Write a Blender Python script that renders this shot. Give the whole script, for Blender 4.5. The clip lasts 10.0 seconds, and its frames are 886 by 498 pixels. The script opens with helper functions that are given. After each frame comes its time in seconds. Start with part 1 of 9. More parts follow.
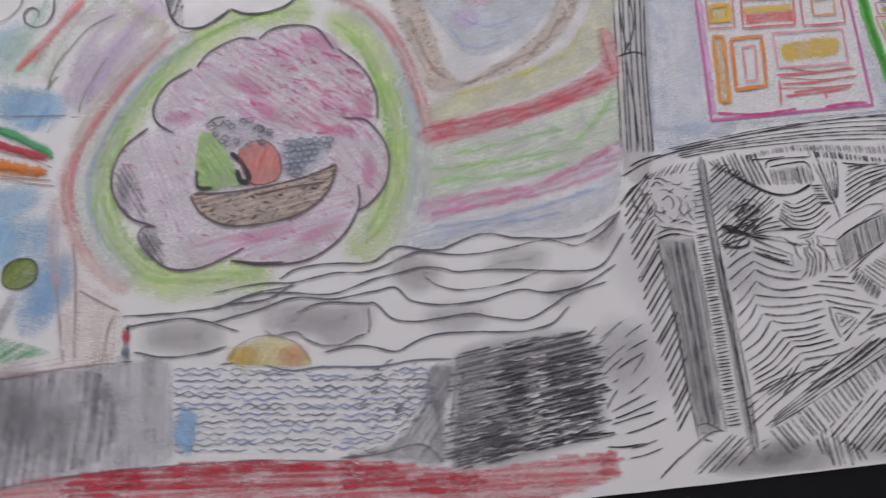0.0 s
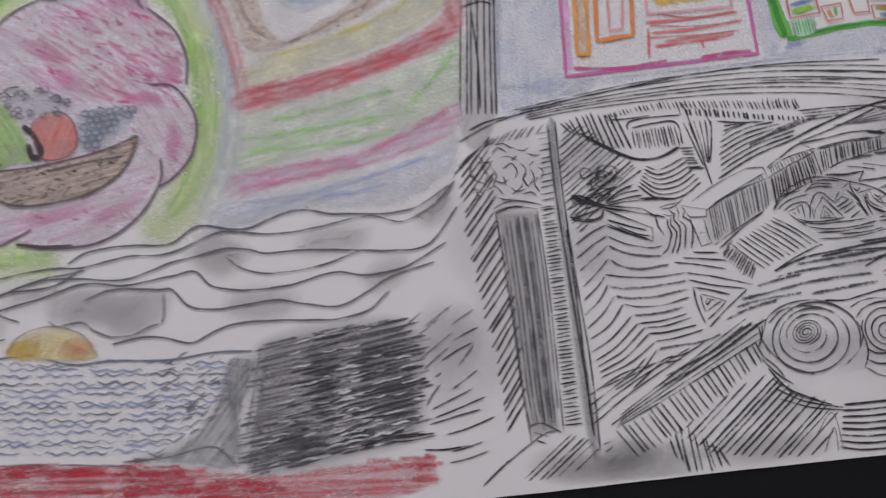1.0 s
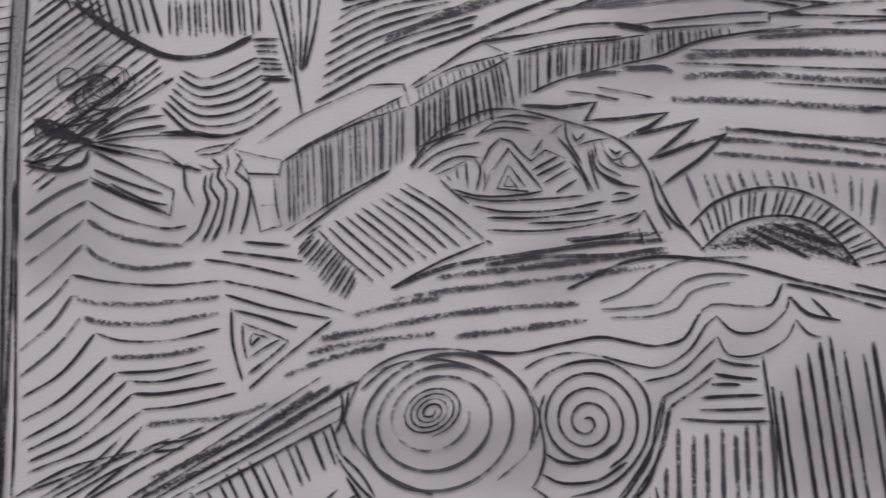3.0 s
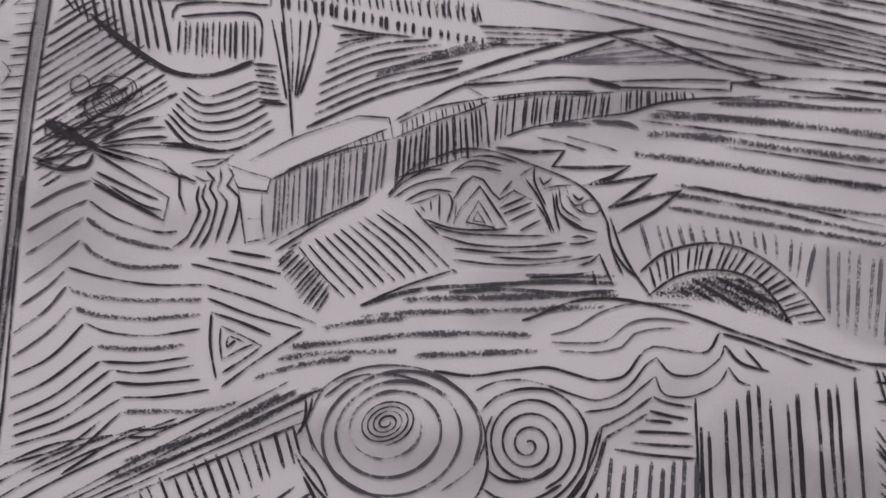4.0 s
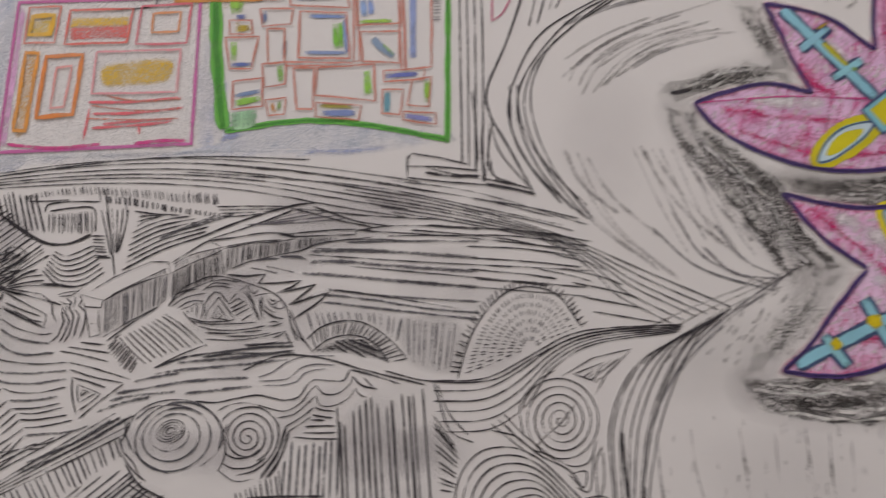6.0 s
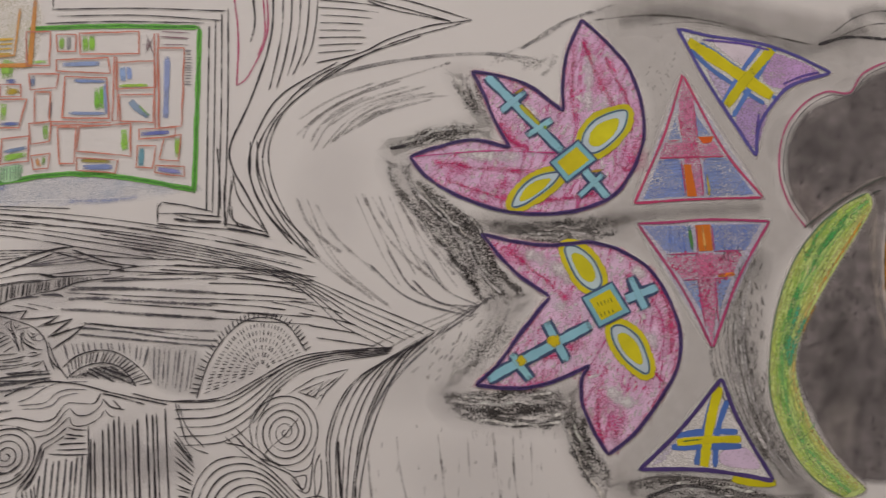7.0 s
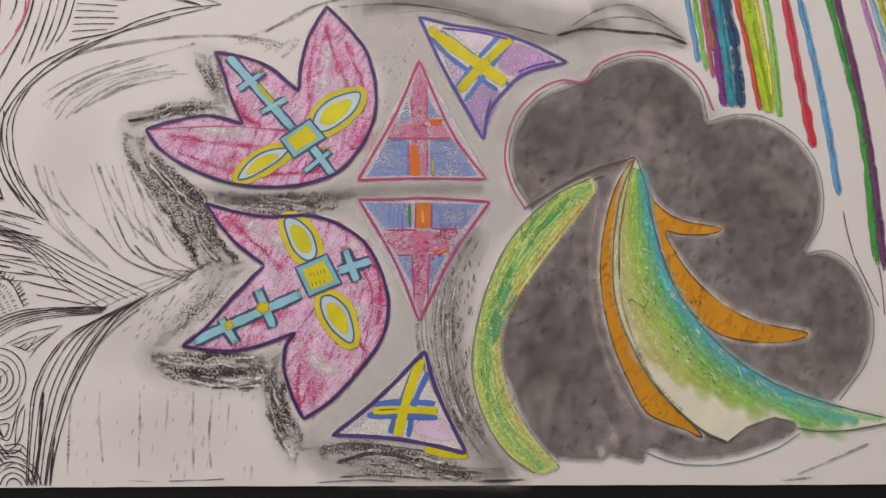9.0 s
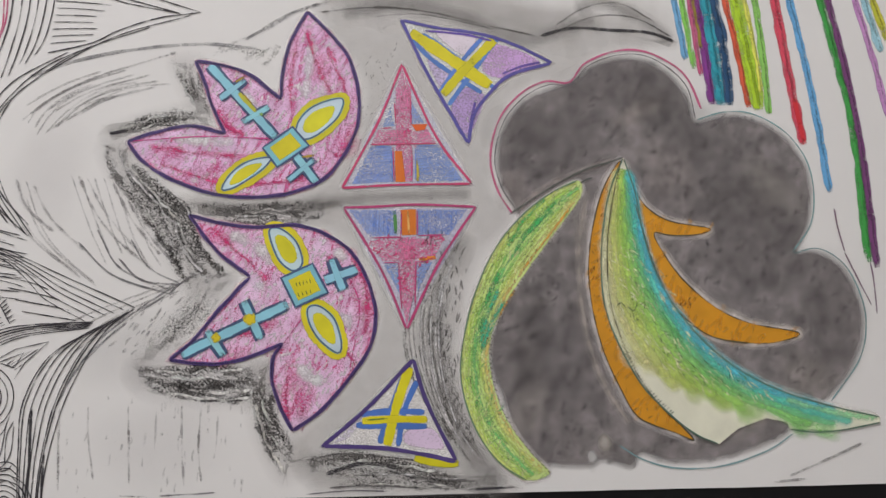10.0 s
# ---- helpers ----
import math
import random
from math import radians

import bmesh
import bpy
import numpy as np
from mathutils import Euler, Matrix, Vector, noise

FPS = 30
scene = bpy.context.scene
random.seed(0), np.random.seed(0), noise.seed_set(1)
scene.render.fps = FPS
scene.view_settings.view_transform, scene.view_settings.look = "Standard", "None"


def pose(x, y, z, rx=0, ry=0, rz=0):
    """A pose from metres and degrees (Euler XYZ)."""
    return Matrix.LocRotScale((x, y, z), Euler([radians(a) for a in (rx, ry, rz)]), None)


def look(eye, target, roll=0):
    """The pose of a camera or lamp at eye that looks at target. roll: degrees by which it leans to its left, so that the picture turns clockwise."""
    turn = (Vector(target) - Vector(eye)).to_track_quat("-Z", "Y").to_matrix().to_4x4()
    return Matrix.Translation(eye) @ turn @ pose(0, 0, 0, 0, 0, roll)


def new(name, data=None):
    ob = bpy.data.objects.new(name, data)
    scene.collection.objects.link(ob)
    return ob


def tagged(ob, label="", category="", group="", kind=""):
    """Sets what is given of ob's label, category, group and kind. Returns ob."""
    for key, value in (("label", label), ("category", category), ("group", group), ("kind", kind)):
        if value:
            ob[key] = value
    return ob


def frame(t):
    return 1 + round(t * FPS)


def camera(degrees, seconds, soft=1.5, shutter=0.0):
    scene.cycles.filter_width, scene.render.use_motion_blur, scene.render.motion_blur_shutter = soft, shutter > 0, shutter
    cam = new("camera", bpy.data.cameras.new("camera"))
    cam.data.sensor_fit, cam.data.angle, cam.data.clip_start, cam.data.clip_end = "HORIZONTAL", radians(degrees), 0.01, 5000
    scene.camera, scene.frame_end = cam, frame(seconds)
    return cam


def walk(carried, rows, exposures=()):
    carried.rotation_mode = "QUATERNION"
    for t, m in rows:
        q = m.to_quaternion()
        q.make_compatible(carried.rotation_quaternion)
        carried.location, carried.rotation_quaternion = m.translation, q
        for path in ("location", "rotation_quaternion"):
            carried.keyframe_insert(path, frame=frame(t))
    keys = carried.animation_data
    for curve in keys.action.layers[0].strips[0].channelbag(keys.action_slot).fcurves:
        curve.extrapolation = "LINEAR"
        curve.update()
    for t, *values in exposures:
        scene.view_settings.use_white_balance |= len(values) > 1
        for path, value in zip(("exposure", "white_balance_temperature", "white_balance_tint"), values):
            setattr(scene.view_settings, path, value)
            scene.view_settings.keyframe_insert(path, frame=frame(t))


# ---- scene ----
# ---------- camera and its path over the drawing ----------
cam = camera(59.78, 10.0, soft=1.35, shutter=0.4)
ROWS = [
    (0, 0.0050, 0.0329, 0.3945, 14.52, -3.01, -5.92),
    (0.5, 0.0663, 0.0340, 0.3884, 14.00, -2.47, -3.58),
    (1, 0.1197, 0.0289, 0.3511, 13.45, 0.50, -5.96),
    (1.5, 0.1818, 0.0389, 0.3142, 13.34, 1.85, -1.80),
    (2, 0.2436, 0.0449, 0.2545, 14.50, 5.44, 2.24),
    (2.5, 0.2786, 0.0571, 0.2072, 10.27, 2.15, -1.07),
    (3, 0.2950, 0.0705, 0.1843, 7.47, 1.91, -2.30),
    (3.2, 0.3020, 0.0700, 0.1862, 7.85, 1.04, -2.80),
    (4.3, 0.3041, 0.0834, 0.2153, 7.22, 1.93, 3.91),
    (4.5, 0.3194, 0.0893, 0.2309, 6.90, 3.54, 3.59),
    (5, 0.3390, 0.0832, 0.2851, 7.84, 2.38, 3.21),
    (5.2, 0.3549, 0.0813, 0.3065, 8.00, 3.58, -0.48),
    (6.3, 0.4526, 0.0774, 0.3945, 9.79, -0.44, -1.35),
    (6.5, 0.4823, 0.0753, 0.4153, 9.95, -0.81, -1.25),
    (7, 0.5288, 0.0803, 0.4329, 9.97, -3.38, -2.71),
    (7.5, 0.5790, 0.0697, 0.4337, 10.40, -1.89, 1.35),
    (8, 0.6624, 0.0531, 0.4487, 10.91, -2.74, 2.76),
    (8.5, 0.7098, 0.0407, 0.4485, 11.69, -2.20, 0.53),
    (9, 0.7158, 0.0375, 0.4488, 12.32, -0.90, -0.13),
    (9.5, 0.7166, 0.0444, 0.4481, 12.37, -0.44, -0.88),
    (10, 0.7267, 0.0497, 0.4476, 11.35, -0.30, -1.33),
]
EXPOSURES = [(0.0, -0.11, 6020, 16), (1.5, -0.19, 6050, 18), (2.5, -0.27, 6120, 19.5), (3.0, -0.25, 6150, 21), (5.2, -0.1, 6250, 19), (6.5, -0.27, 6850, 16), (7.0, -0.25, 6900, 16.5), (8.0, -0.04, 7150, 17), (8.5, 0.07, 6950, 17), (9.0, 0.15, 6850, 17), (9.5, 0.18, 6650, 13.5), (10.0, 0.22, 6350, 11.5)]
walk(cam, [(t, pose(x, y, z, rx, ry, rz)) for t, x, y, z, rx, ry, rz in ROWS], EXPOSURES)

scene.cycles.transparent_max_bounces = 64      # many thin layers of pigment lie over one another

# ---------- light: sky, and an area lamp added at an unseen, assumed window ---
world = bpy.data.worlds.new("sky")
scene.world = world
world.use_nodes = True
sky = world.node_tree.nodes.new("ShaderNodeTexSky")
sky.sky_type, sky.sun_disc = "NISHITA", False
sky.sun_elevation, sky.sun_rotation = radians(40), radians(200)
world.node_tree.links.new(sky.outputs[0], world.node_tree.nodes["Background"].inputs[0])
world.node_tree.nodes["Background"].inputs[1].default_value = 0.1
# added lamp that lights the sheet; its real source is unknown
lamp = bpy.data.lights.new("added_area_light", "AREA")
lamp.shape, lamp.size, lamp.size_y, lamp.energy, lamp.color = "RECTANGLE", 2.4, 1.3, 60, (1.0, 0.97, 0.94)
added_area_light = new("added_area_light", lamp)
added_area_light.matrix_world = look((-0.2, 2.38, 1.05), (0.1, 0.2, 0.1))


# ---------- materials ----------
def material(name, colour, rough=0.6, vary=0.1, scale=30.0, bump=0.1, bump_scale=300.0, metal=0.0, dist=0.0003):
    m = bpy.data.materials.new(name)
    m.use_nodes = True
    n, k = m.node_tree.nodes, m.node_tree.links
    b = n["Principled BSDF"]
    b.inputs["Roughness"].default_value, b.inputs["Metallic"].default_value = rough, metal
    geo = n.new("ShaderNodeNewGeometry")
    noi = n.new("ShaderNodeTexNoise")
    noi.inputs["Scale"].default_value, noi.inputs["Detail"].default_value = scale, 6
    k.new(geo.outputs["Position"], noi.inputs["Vector"])
    ramp = n.new("ShaderNodeMix")
    ramp.data_type = "RGBA"
    ramp.inputs[6].default_value = (*[v * (1 - vary) for v in colour], 1)
    ramp.inputs[7].default_value = (*[min(0.9, v * (1 + vary)) for v in colour], 1)
    k.new(noi.outputs[0], ramp.inputs[0])
    k.new(ramp.outputs[2], b.inputs["Base Color"])
    fine = n.new("ShaderNodeTexNoise")
    fine.inputs["Scale"].default_value, fine.inputs["Detail"].default_value = bump_scale, 4
    k.new(geo.outputs["Position"], fine.inputs["Vector"])
    bp = n.new("ShaderNodeBump")
    bp.inputs["Strength"].default_value, bp.inputs["Distance"].default_value = bump, dist
    k.new(fine.outputs[0], bp.inputs["Height"])
    k.new(bp.outputs[0], b.inputs["Normal"])
    return m


def pigment(name, tooth, bite, soft, rough, cloud=0.15, cloud_scale=60.0, even_out=False, mottle=0.5):
    """Dry colour on the tooth of the paper: it covers where the paper stands high and leaves the hollows bare."""
    m = bpy.data.materials.new(name)
    m.use_nodes = True
    n, k = m.node_tree.nodes, m.node_tree.links
    b = n["Principled BSDF"]
    b.inputs["Roughness"].default_value = rough
    ink, load = n.new("ShaderNodeAttribute"), n.new("ShaderNodeAttribute")
    ink.attribute_name, load.attribute_name = "ink", "load"
    geo = n.new("ShaderNodeNewGeometry")
    fine, wide = n.new("ShaderNodeTexNoise"), n.new("ShaderNodeTexNoise")
    fine.inputs["Scale"].default_value, fine.inputs["Detail"].default_value = 1.0 / tooth, 3
    wide.inputs["Scale"].default_value, wide.inputs["Detail"].default_value = cloud_scale, 6
    for t in (fine, wide):
        k.new(geo.outputs["Position"], t.inputs["Vector"])

    def sums(op, a, c):
        s = n.new("ShaderNodeMath")
        s.operation = op
        for i, v in enumerate((a, c)):
            if isinstance(v, float):
                s.inputs[i].default_value = v
            else:
                k.new(v, s.inputs[i])
        return s.outputs[0]

    grain = sums("MULTIPLY", sums("SUBTRACT", fine.outputs[0], 0.5), bite)
    drift = sums("MULTIPLY", sums("SUBTRACT", wide.outputs[0], 0.5), cloud * 4)
    # grain and drift only matter where there is some pigment at all
    here = sums("MINIMUM", sums("MULTIPLY", load.outputs["Fac"], 3.0), 1.0)
    total = sums("ADD", load.outputs["Fac"], sums("MULTIPLY", sums("ADD", grain, drift), here))
    cover = n.new("ShaderNodeMapRange")
    cover.interpolation_type = "LINEAR" if even_out else "SMOOTHSTEP"
    cover.inputs["From Min"].default_value, cover.inputs["From Max"].default_value = 0.5 - soft, 0.5 + soft
    k.new(total, cover.inputs["Value"])
    tone = n.new("ShaderNodeMix")
    tone.data_type, tone.blend_type = "RGBA", "MULTIPLY"
    tone.inputs[0].default_value = 1.0
    k.new(ink.outputs["Color"], tone.inputs[6])
    k.new(sums("ADD", sums("MULTIPLY", sums("SUBTRACT", wide.outputs[0], 0.5), mottle), 1.0), tone.inputs[7])
    k.new(tone.outputs[2], b.inputs["Base Color"])
    k.new(cover.outputs[0], b.inputs["Alpha"])
    return m


PAPER = material("drawing_paper", (0.80, 0.785, 0.775), 0.85, 0.02, 25, 0.35, 1500)
TABLE = material("black_table", (0.005, 0.005, 0.006), 0.6, 0.3, 40, 0.25, 700)
TABLE.node_tree.nodes["Principled BSDF"].inputs["Specular IOR Level"].default_value = 0.25
LEGS = material("dark_metal", (0.03, 0.03, 0.03), 0.4, 0.1)
WALL = material("wall_paint", (0.72, 0.71, 0.69), 0.8, 0.04, 4, 0.2, 120)
CEIL = material("ceiling_paint", (0.8, 0.8, 0.79), 0.9, 0.02, 4, 0.1, 120)
FLOOR = material("floor_boards", (0.26, 0.19, 0.13), 0.5, 0.25, 9, 0.2, 90)
FRAME = material("window_paint", (0.8, 0.8, 0.78), 0.4, 0.02)
PENCIL = pigment("coloured_pencil", 0.0006, 1.3, 0.44, 0.7, 0.13)
PASTEL = pigment("oil_pastel", 0.0014, 1.0, 0.30, 0.5)
COAL = pigment("charcoal_line", 0.0005, 2.0, 0.42, 0.8, 0.2, 120.0)
SMUDGE = pigment("rubbed_charcoal", 0.0006, 0.3, 0.5, 0.9, 0.07, 90.0, True, 1.5)
GRAIN = pigment("coarse_charcoal", 0.0007, 1.9, 0.40, 0.85, 0.07, 110.0)
CHALKY = pigment("crumbly_charcoal", 0.0011, 1.35, 0.42, 0.85, 0.08, 110.0)
WAX = pigment("wax_crayon", 0.0009, 1.05, 0.40, 0.5, 0.13, 75.0, False, 0.35)
BLEND = pigment("blended_pastel", 0.0008, 0.35, 0.5, 0.6, 0.10, 90.0, True)


def c(code):
    """A pigment's base colour from a hex colour."""
    v = [int(code[i : i + 2], 16) / 255 for i in (0, 2, 4)]
    return tuple(min(0.82, 1.3 * (x / 12.92 if x < 0.04045 else ((x + 0.055) / 1.055) ** 2.4)) for x in v)


# ---------- an added room out of view, the table and the sheet ---
def box(bm, lo, hi):
    r = bmesh.ops.create_cube(bm, size=1)
    size = [b - a for a, b in zip(lo, hi)]
    mid = [(a + b) / 2 for a, b in zip(lo, hi)]
    bmesh.ops.scale(bm, verts=r["verts"], vec=size)
    bmesh.ops.translate(bm, verts=r["verts"], vec=mid)


def mesh_object(name, bm, mat, parent=None, label="", smooth=False):
    me = bpy.data.meshes.new(name)
    bm.to_mesh(me)
    bm.free()
    me.materials.append(mat)
    if smooth:
        for p in me.polygons:
            p.use_smooth = True
    ob = new(name, me)
    ob.parent = parent
    return tagged(ob, label) if label else ob


def slab(name, boxes, mat, parent=None, label="", bevel=0.0):
    bm = bmesh.new()
    for lo, hi in boxes:
        box(bm, lo, hi)
    if bevel:
        bmesh.ops.bevel(bm, geom=bm.edges[:], offset=bevel, segments=2, affect="EDGES")
    return mesh_object(name, bm, mat, parent, label)


TOP = -0.0006                       # the table's top; the sheet's upper face is z = 0
x0, x1, y0, y1, z0, z1 = -2.1, 2.8, -2.6, 2.4, TOP - 0.75, 1.75
# assumed room shell, never in view; it encloses and bounces the light
tagged(slab("floor", [((x0, y0, z0 - 0.1), (x1, y1, z0))], FLOOR), "brown wooden floor, unseen and added under the table", "floor", kind="structure")
tagged(slab("ceiling", [((x0, y0, z1), (x1, y1, z1 + 0.1))], CEIL), "plain white ceiling, unseen and added to bounce light", "ceiling", kind="structure")
for nm, lo, hi in (("wall_south", (x0, y0 - 0.12, z0), (x1, y0, z1)), ("wall_west", (x0 - 0.12, y0, z0), (x0, y1, z1)), ("wall_east", (x1, y0, z0), (x1 + 0.12, y1, z1))):
    tagged(slab(nm, [(lo, hi)], WALL), "plain off-white wall, unseen and added to enclose the light", "wall", kind="structure")
# assumed window opening, out of view, placed to let the light in
wx0, wx1, wz0, wz1 = -1.5, 1.1, 0.3, 1.6
tagged(slab("wall_north", [((x0, y1, z0), (wx0, y1 + 0.12, z1)), ((wx1, y1, z0), (x1, y1 + 0.12, z1)), ((wx0, y1, z0), (wx1, y1 + 0.12, wz0)), ((wx0, y1, wz1), (wx1, y1 + 0.12, z1))], WALL), "unseen off-white wall, added with a wide opening for the light", "wall", kind="structure")
win = tagged(slab("assumed_window", [((wx0, y1 + 0.04, wz0), (wx0 + 0.05, y1 + 0.09, wz1)), ((wx1 - 0.05, y1 + 0.04, wz0), (wx1, y1 + 0.09, wz1)), ((wx0 + 0.05, y1 + 0.04, wz0), (wx1 - 0.05, y1 + 0.09, wz0 + 0.05)), ((wx0 + 0.05, y1 + 0.04, wz1 - 0.05), (wx1 - 0.05, y1 + 0.09, wz1)), ((-0.225, y1 + 0.04, wz0 + 0.05), (-0.175, y1 + 0.09, wz1 - 0.05))], FRAME), "white painted frame of an unseen window, added for the light", "window", kind="structure")

table = new("table")
tagged(table, "long black table with a smooth dull top", "table")
table.location = (0, 0, z0)
bm = bmesh.new()
box(bm, (-0.75, -0.32, 0.72), (1.35, 0.72, TOP - z0))
bmesh.ops.bevel(bm, geom=bm.edges[:], offset=0.003, segments=2, affect="EDGES")
mesh_object("tabletop", bm, TABLE, table)
for lx in (-0.66, 1.26):
    for ly in (-0.24, 0.64):
        bm = bmesh.new()
        box(bm, (lx - 0.025, ly - 0.025, 0.0), (lx + 0.025, ly + 0.025, 0.72))
        mesh_object("leg", bm, LEGS, table)

# the sheet: a thin slab, its lower edge cut a little unevenly
SX0, SX1, SY1 = -0.5, 1.12, 0.52
N = 180
bm = bmesh.new()
lower = []
for i in range(N + 1):
    x = SX0 + (SX1 - SX0) * i / N
    lower.append((x, 0.0004 * noise.noise((x * 9, 0.3, 0)) + 0.0002 * noise.noise((x * 60, 7.3, 0))))
ring = [(x, y) for x, y in lower] + [(SX1, SY1), (SX0, SY1)]
up = [bm.verts.new((x, y, 0)) for x, y in ring]
dn = [bm.verts.new((x, y, TOP + 0.0001)) for x, y in ring]
bm.faces.new(up)
bm.faces.new(dn[::-1])
for i in range(len(ring)):
    j = (i + 1) % len(ring)
    bm.faces.new((up[i], dn[i], dn[j], up[j]))
drawing = mesh_object("drawing", bm, PAPER)
tagged(drawing, "long white paper sheet with a coloured pencil and charcoal drawing", "drawing")

# ---------- the drawn strokes; all places in millimetres on the sheet ----------
from mathutils.geometry import tessellate_polygon

rng = random.Random(5)
THIN = 0.68                         # how lightly the pencil fills are laid
STEP = 0.00006                      # height of one layer of pigment


class Motif:
    """One drawn part of the sheet: strokes, hatchings and rubbed areas, joined into one mesh."""

    laid = 0

    def __init__(self, name, label="", parent=None, lift=0.0, mat=None, kind_stuff=False):
        self.stuff = kind_stuff
        self.name, self.label, self.parent, self.lift, self.mat = name, label, parent or drawing, lift, mat or COAL
        self.verts, self.faces, self.ink, self.amount, self.slot, self.mats, self.count = [], [], [], [], [], [], 0

    def _slot(self, mat):
        if mat not in self.mats:
            self.mats.append(mat)
        return self.mats.index(mat)

    def _z(self, lv):
        Motif.laid += 1                 # no two strokes lie at quite the same height
        return 0.00003 + STEP * (self.lift + lv) + 0.00000035 * (Motif.laid % 41)

    def _grid(self, cols, loads, colour, lv, mat):
        """cols: rows of points across the stroke, with the load of each."""
        z, base, s = self._z(lv), len(self.verts), self._slot(mat or self.mat)
        across = len(cols[0])
        for row, ld in zip(cols, loads):
            for (x, y), v in zip(row, ld):
                self.verts.append((x / 1000, max(0.9, y) / 1000, z))      # nothing runs over the lower edge
                self.amount.append(v)
                self.ink.append((*colour, 1.0))
        for i in range(len(cols) - 1):
            for j in range(across - 1):
                a = base + i * across + j
                self.faces.append((a, a + 1, a + across + 1, a + across))
                self.slot.append(s)

    def line(self, pts, w, colour, load=0.95, closed=False, sharp=False, lv=4, mat=None, wob=0.12, taper=0.35, soft=False, vary=0.2):
        if (mat or self.mat) is COAL and not soft:
            w, load, vary = w * 0.65, load * 0.99, max(vary, 0.3)      # a sharpened stick marks thinner than its own width
        p = path(pts, closed, sharp)
        if len(p) < 2:
            return self
        t = np.gradient(p, axis=0)
        if closed:
            t[0] = t[-1] = p[1] - p[-2]
        t /= np.linalg.norm(t, axis=1)[:, None] + 1e-9
        nrm = np.stack([-t[:, 1], t[:, 0]], 1)
        seed = rng.random() * 100
        n = len(p)
        run = np.r_[0, np.cumsum(np.linalg.norm(np.diff(p, axis=0), axis=1))]
        shake = np.array([noise.noise((seed, r * 0.12, 0)) for r in run]) * wob
        press = np.array([noise.noise((seed, r * 0.09, 5)) + 0.6 * noise.noise((seed, r * 0.5, 9)) for r in run]) * vary * 2
        if closed:
            fade = np.sin(np.linspace(0, np.pi, n)) ** 0.3
            shake, press = shake * fade, press * fade
        p = p + nrm * shake[:, None]
        end = np.ones(n)
        if not closed and taper:
            d = np.minimum(run, run[-1] - run) / max(0.8 * w, 0.12 * run[-1] if run[-1] < 20 else 2.4)
            end = 1 - taper * (1 - np.clip(d, 0, 1)) ** 1.5
        half = 0.5 * w * end * (1 + 0.55 * press)
        prof = ((-1, 0), (-0.66, 0.3), (-0.33, 0.75), (0, 1), (0.33, 0.75), (0.66, 0.3), (1, 0)) if soft else ((-1, 0.0), (-0.76, 1), (0.76, 1), (1, 0.0))
        if soft:
            half = half * 1.5
        cols = [[tuple(p[i] + nrm[i] * half[i] * s) for s, _ in prof] for i in range(n)]
        tip = np.ones(n) if closed else np.clip(np.minimum(run, run[-1] - run) / (0.5 * w + 1e-6) + (0.0 if soft else 0.45), 0, 1)
        loads = [[load * (1 + press[i]) * v * tip[i] for _, v in prof] for i in range(n)]
        self._grid(cols, loads, jitter(colour), lv, mat)
        return self

    def lines(self, many, w, colour, **k):
        for pts in many:
            self.line(pts, w, colour, **k)
        return self

    def between(self, a, b, n, w, colour, ends=(0, 0), slack=0.0, **k):
        """n strokes that pass from the guide a over to the guide b."""
        pa, pb = even(path(a, k.get("closed", False), k.get("sharp", False)), 16), even(path(b, k.get("closed", False), k.get("sharp", False)), 16)
        for i in range(n):
            f = min(1, max(0, (i + slack * rng.uniform(-1, 1)) / max(1, n - 1)))
            q = pa * (1 - f) + pb * f
            lo, hi = rng.uniform(0, ends[0]), 1 - rng.uniform(0, ends[1])
            self.line(cut(q, lo, hi), w * rng.uniform(0.85, 1.15), colour, **{**k, "closed": False, "sharp": False})
        return self

    def rungs(self, a, b, n, w, colour, slack=0.25, skew=0.0, **k):
        """n short strokes from guide a across to guide b."""
        pa, pb = path(a), path(b)
        for i in range(n):
            f = (i + 0.5 + slack * rng.uniform(-1, 1)) / n
            u, v = along(pa, f), along(pb, min(1, max(0, f + skew)))
            d = rng.uniform(-0.06, 0.06)
            self.line([u + (v - u) * d, (u + v) / 2 + np.array([rng.uniform(-0.15, 0.15), rng.uniform(-0.15, 0.15)]), v + (u - v) * rng.uniform(-0.08, 0.08)], w * rng.uniform(0.75, 1.2), colour, **k)
        return self

    def hatch(self, outline, angle, gap, w, colour, load=0.6, bow=0.0, ragged=0.8, lv=2, mat=None, smooth=True, turn=0.0, broken=0.0):
        pencil = (mat or self.mat) is PENCIL
        if pencil:
            load, w = load * THIN, w * 1.25
        poly = path(outline, True, not smooth)[:-1]
        ca, sa = math.cos(radians(angle)), math.sin(radians(angle))
        q = np.stack([poly[:, 0] * ca + poly[:, 1] * sa, -poly[:, 0] * sa + poly[:, 1] * ca], 1)
        y = q[:, 1].min() + gap * rng.random()
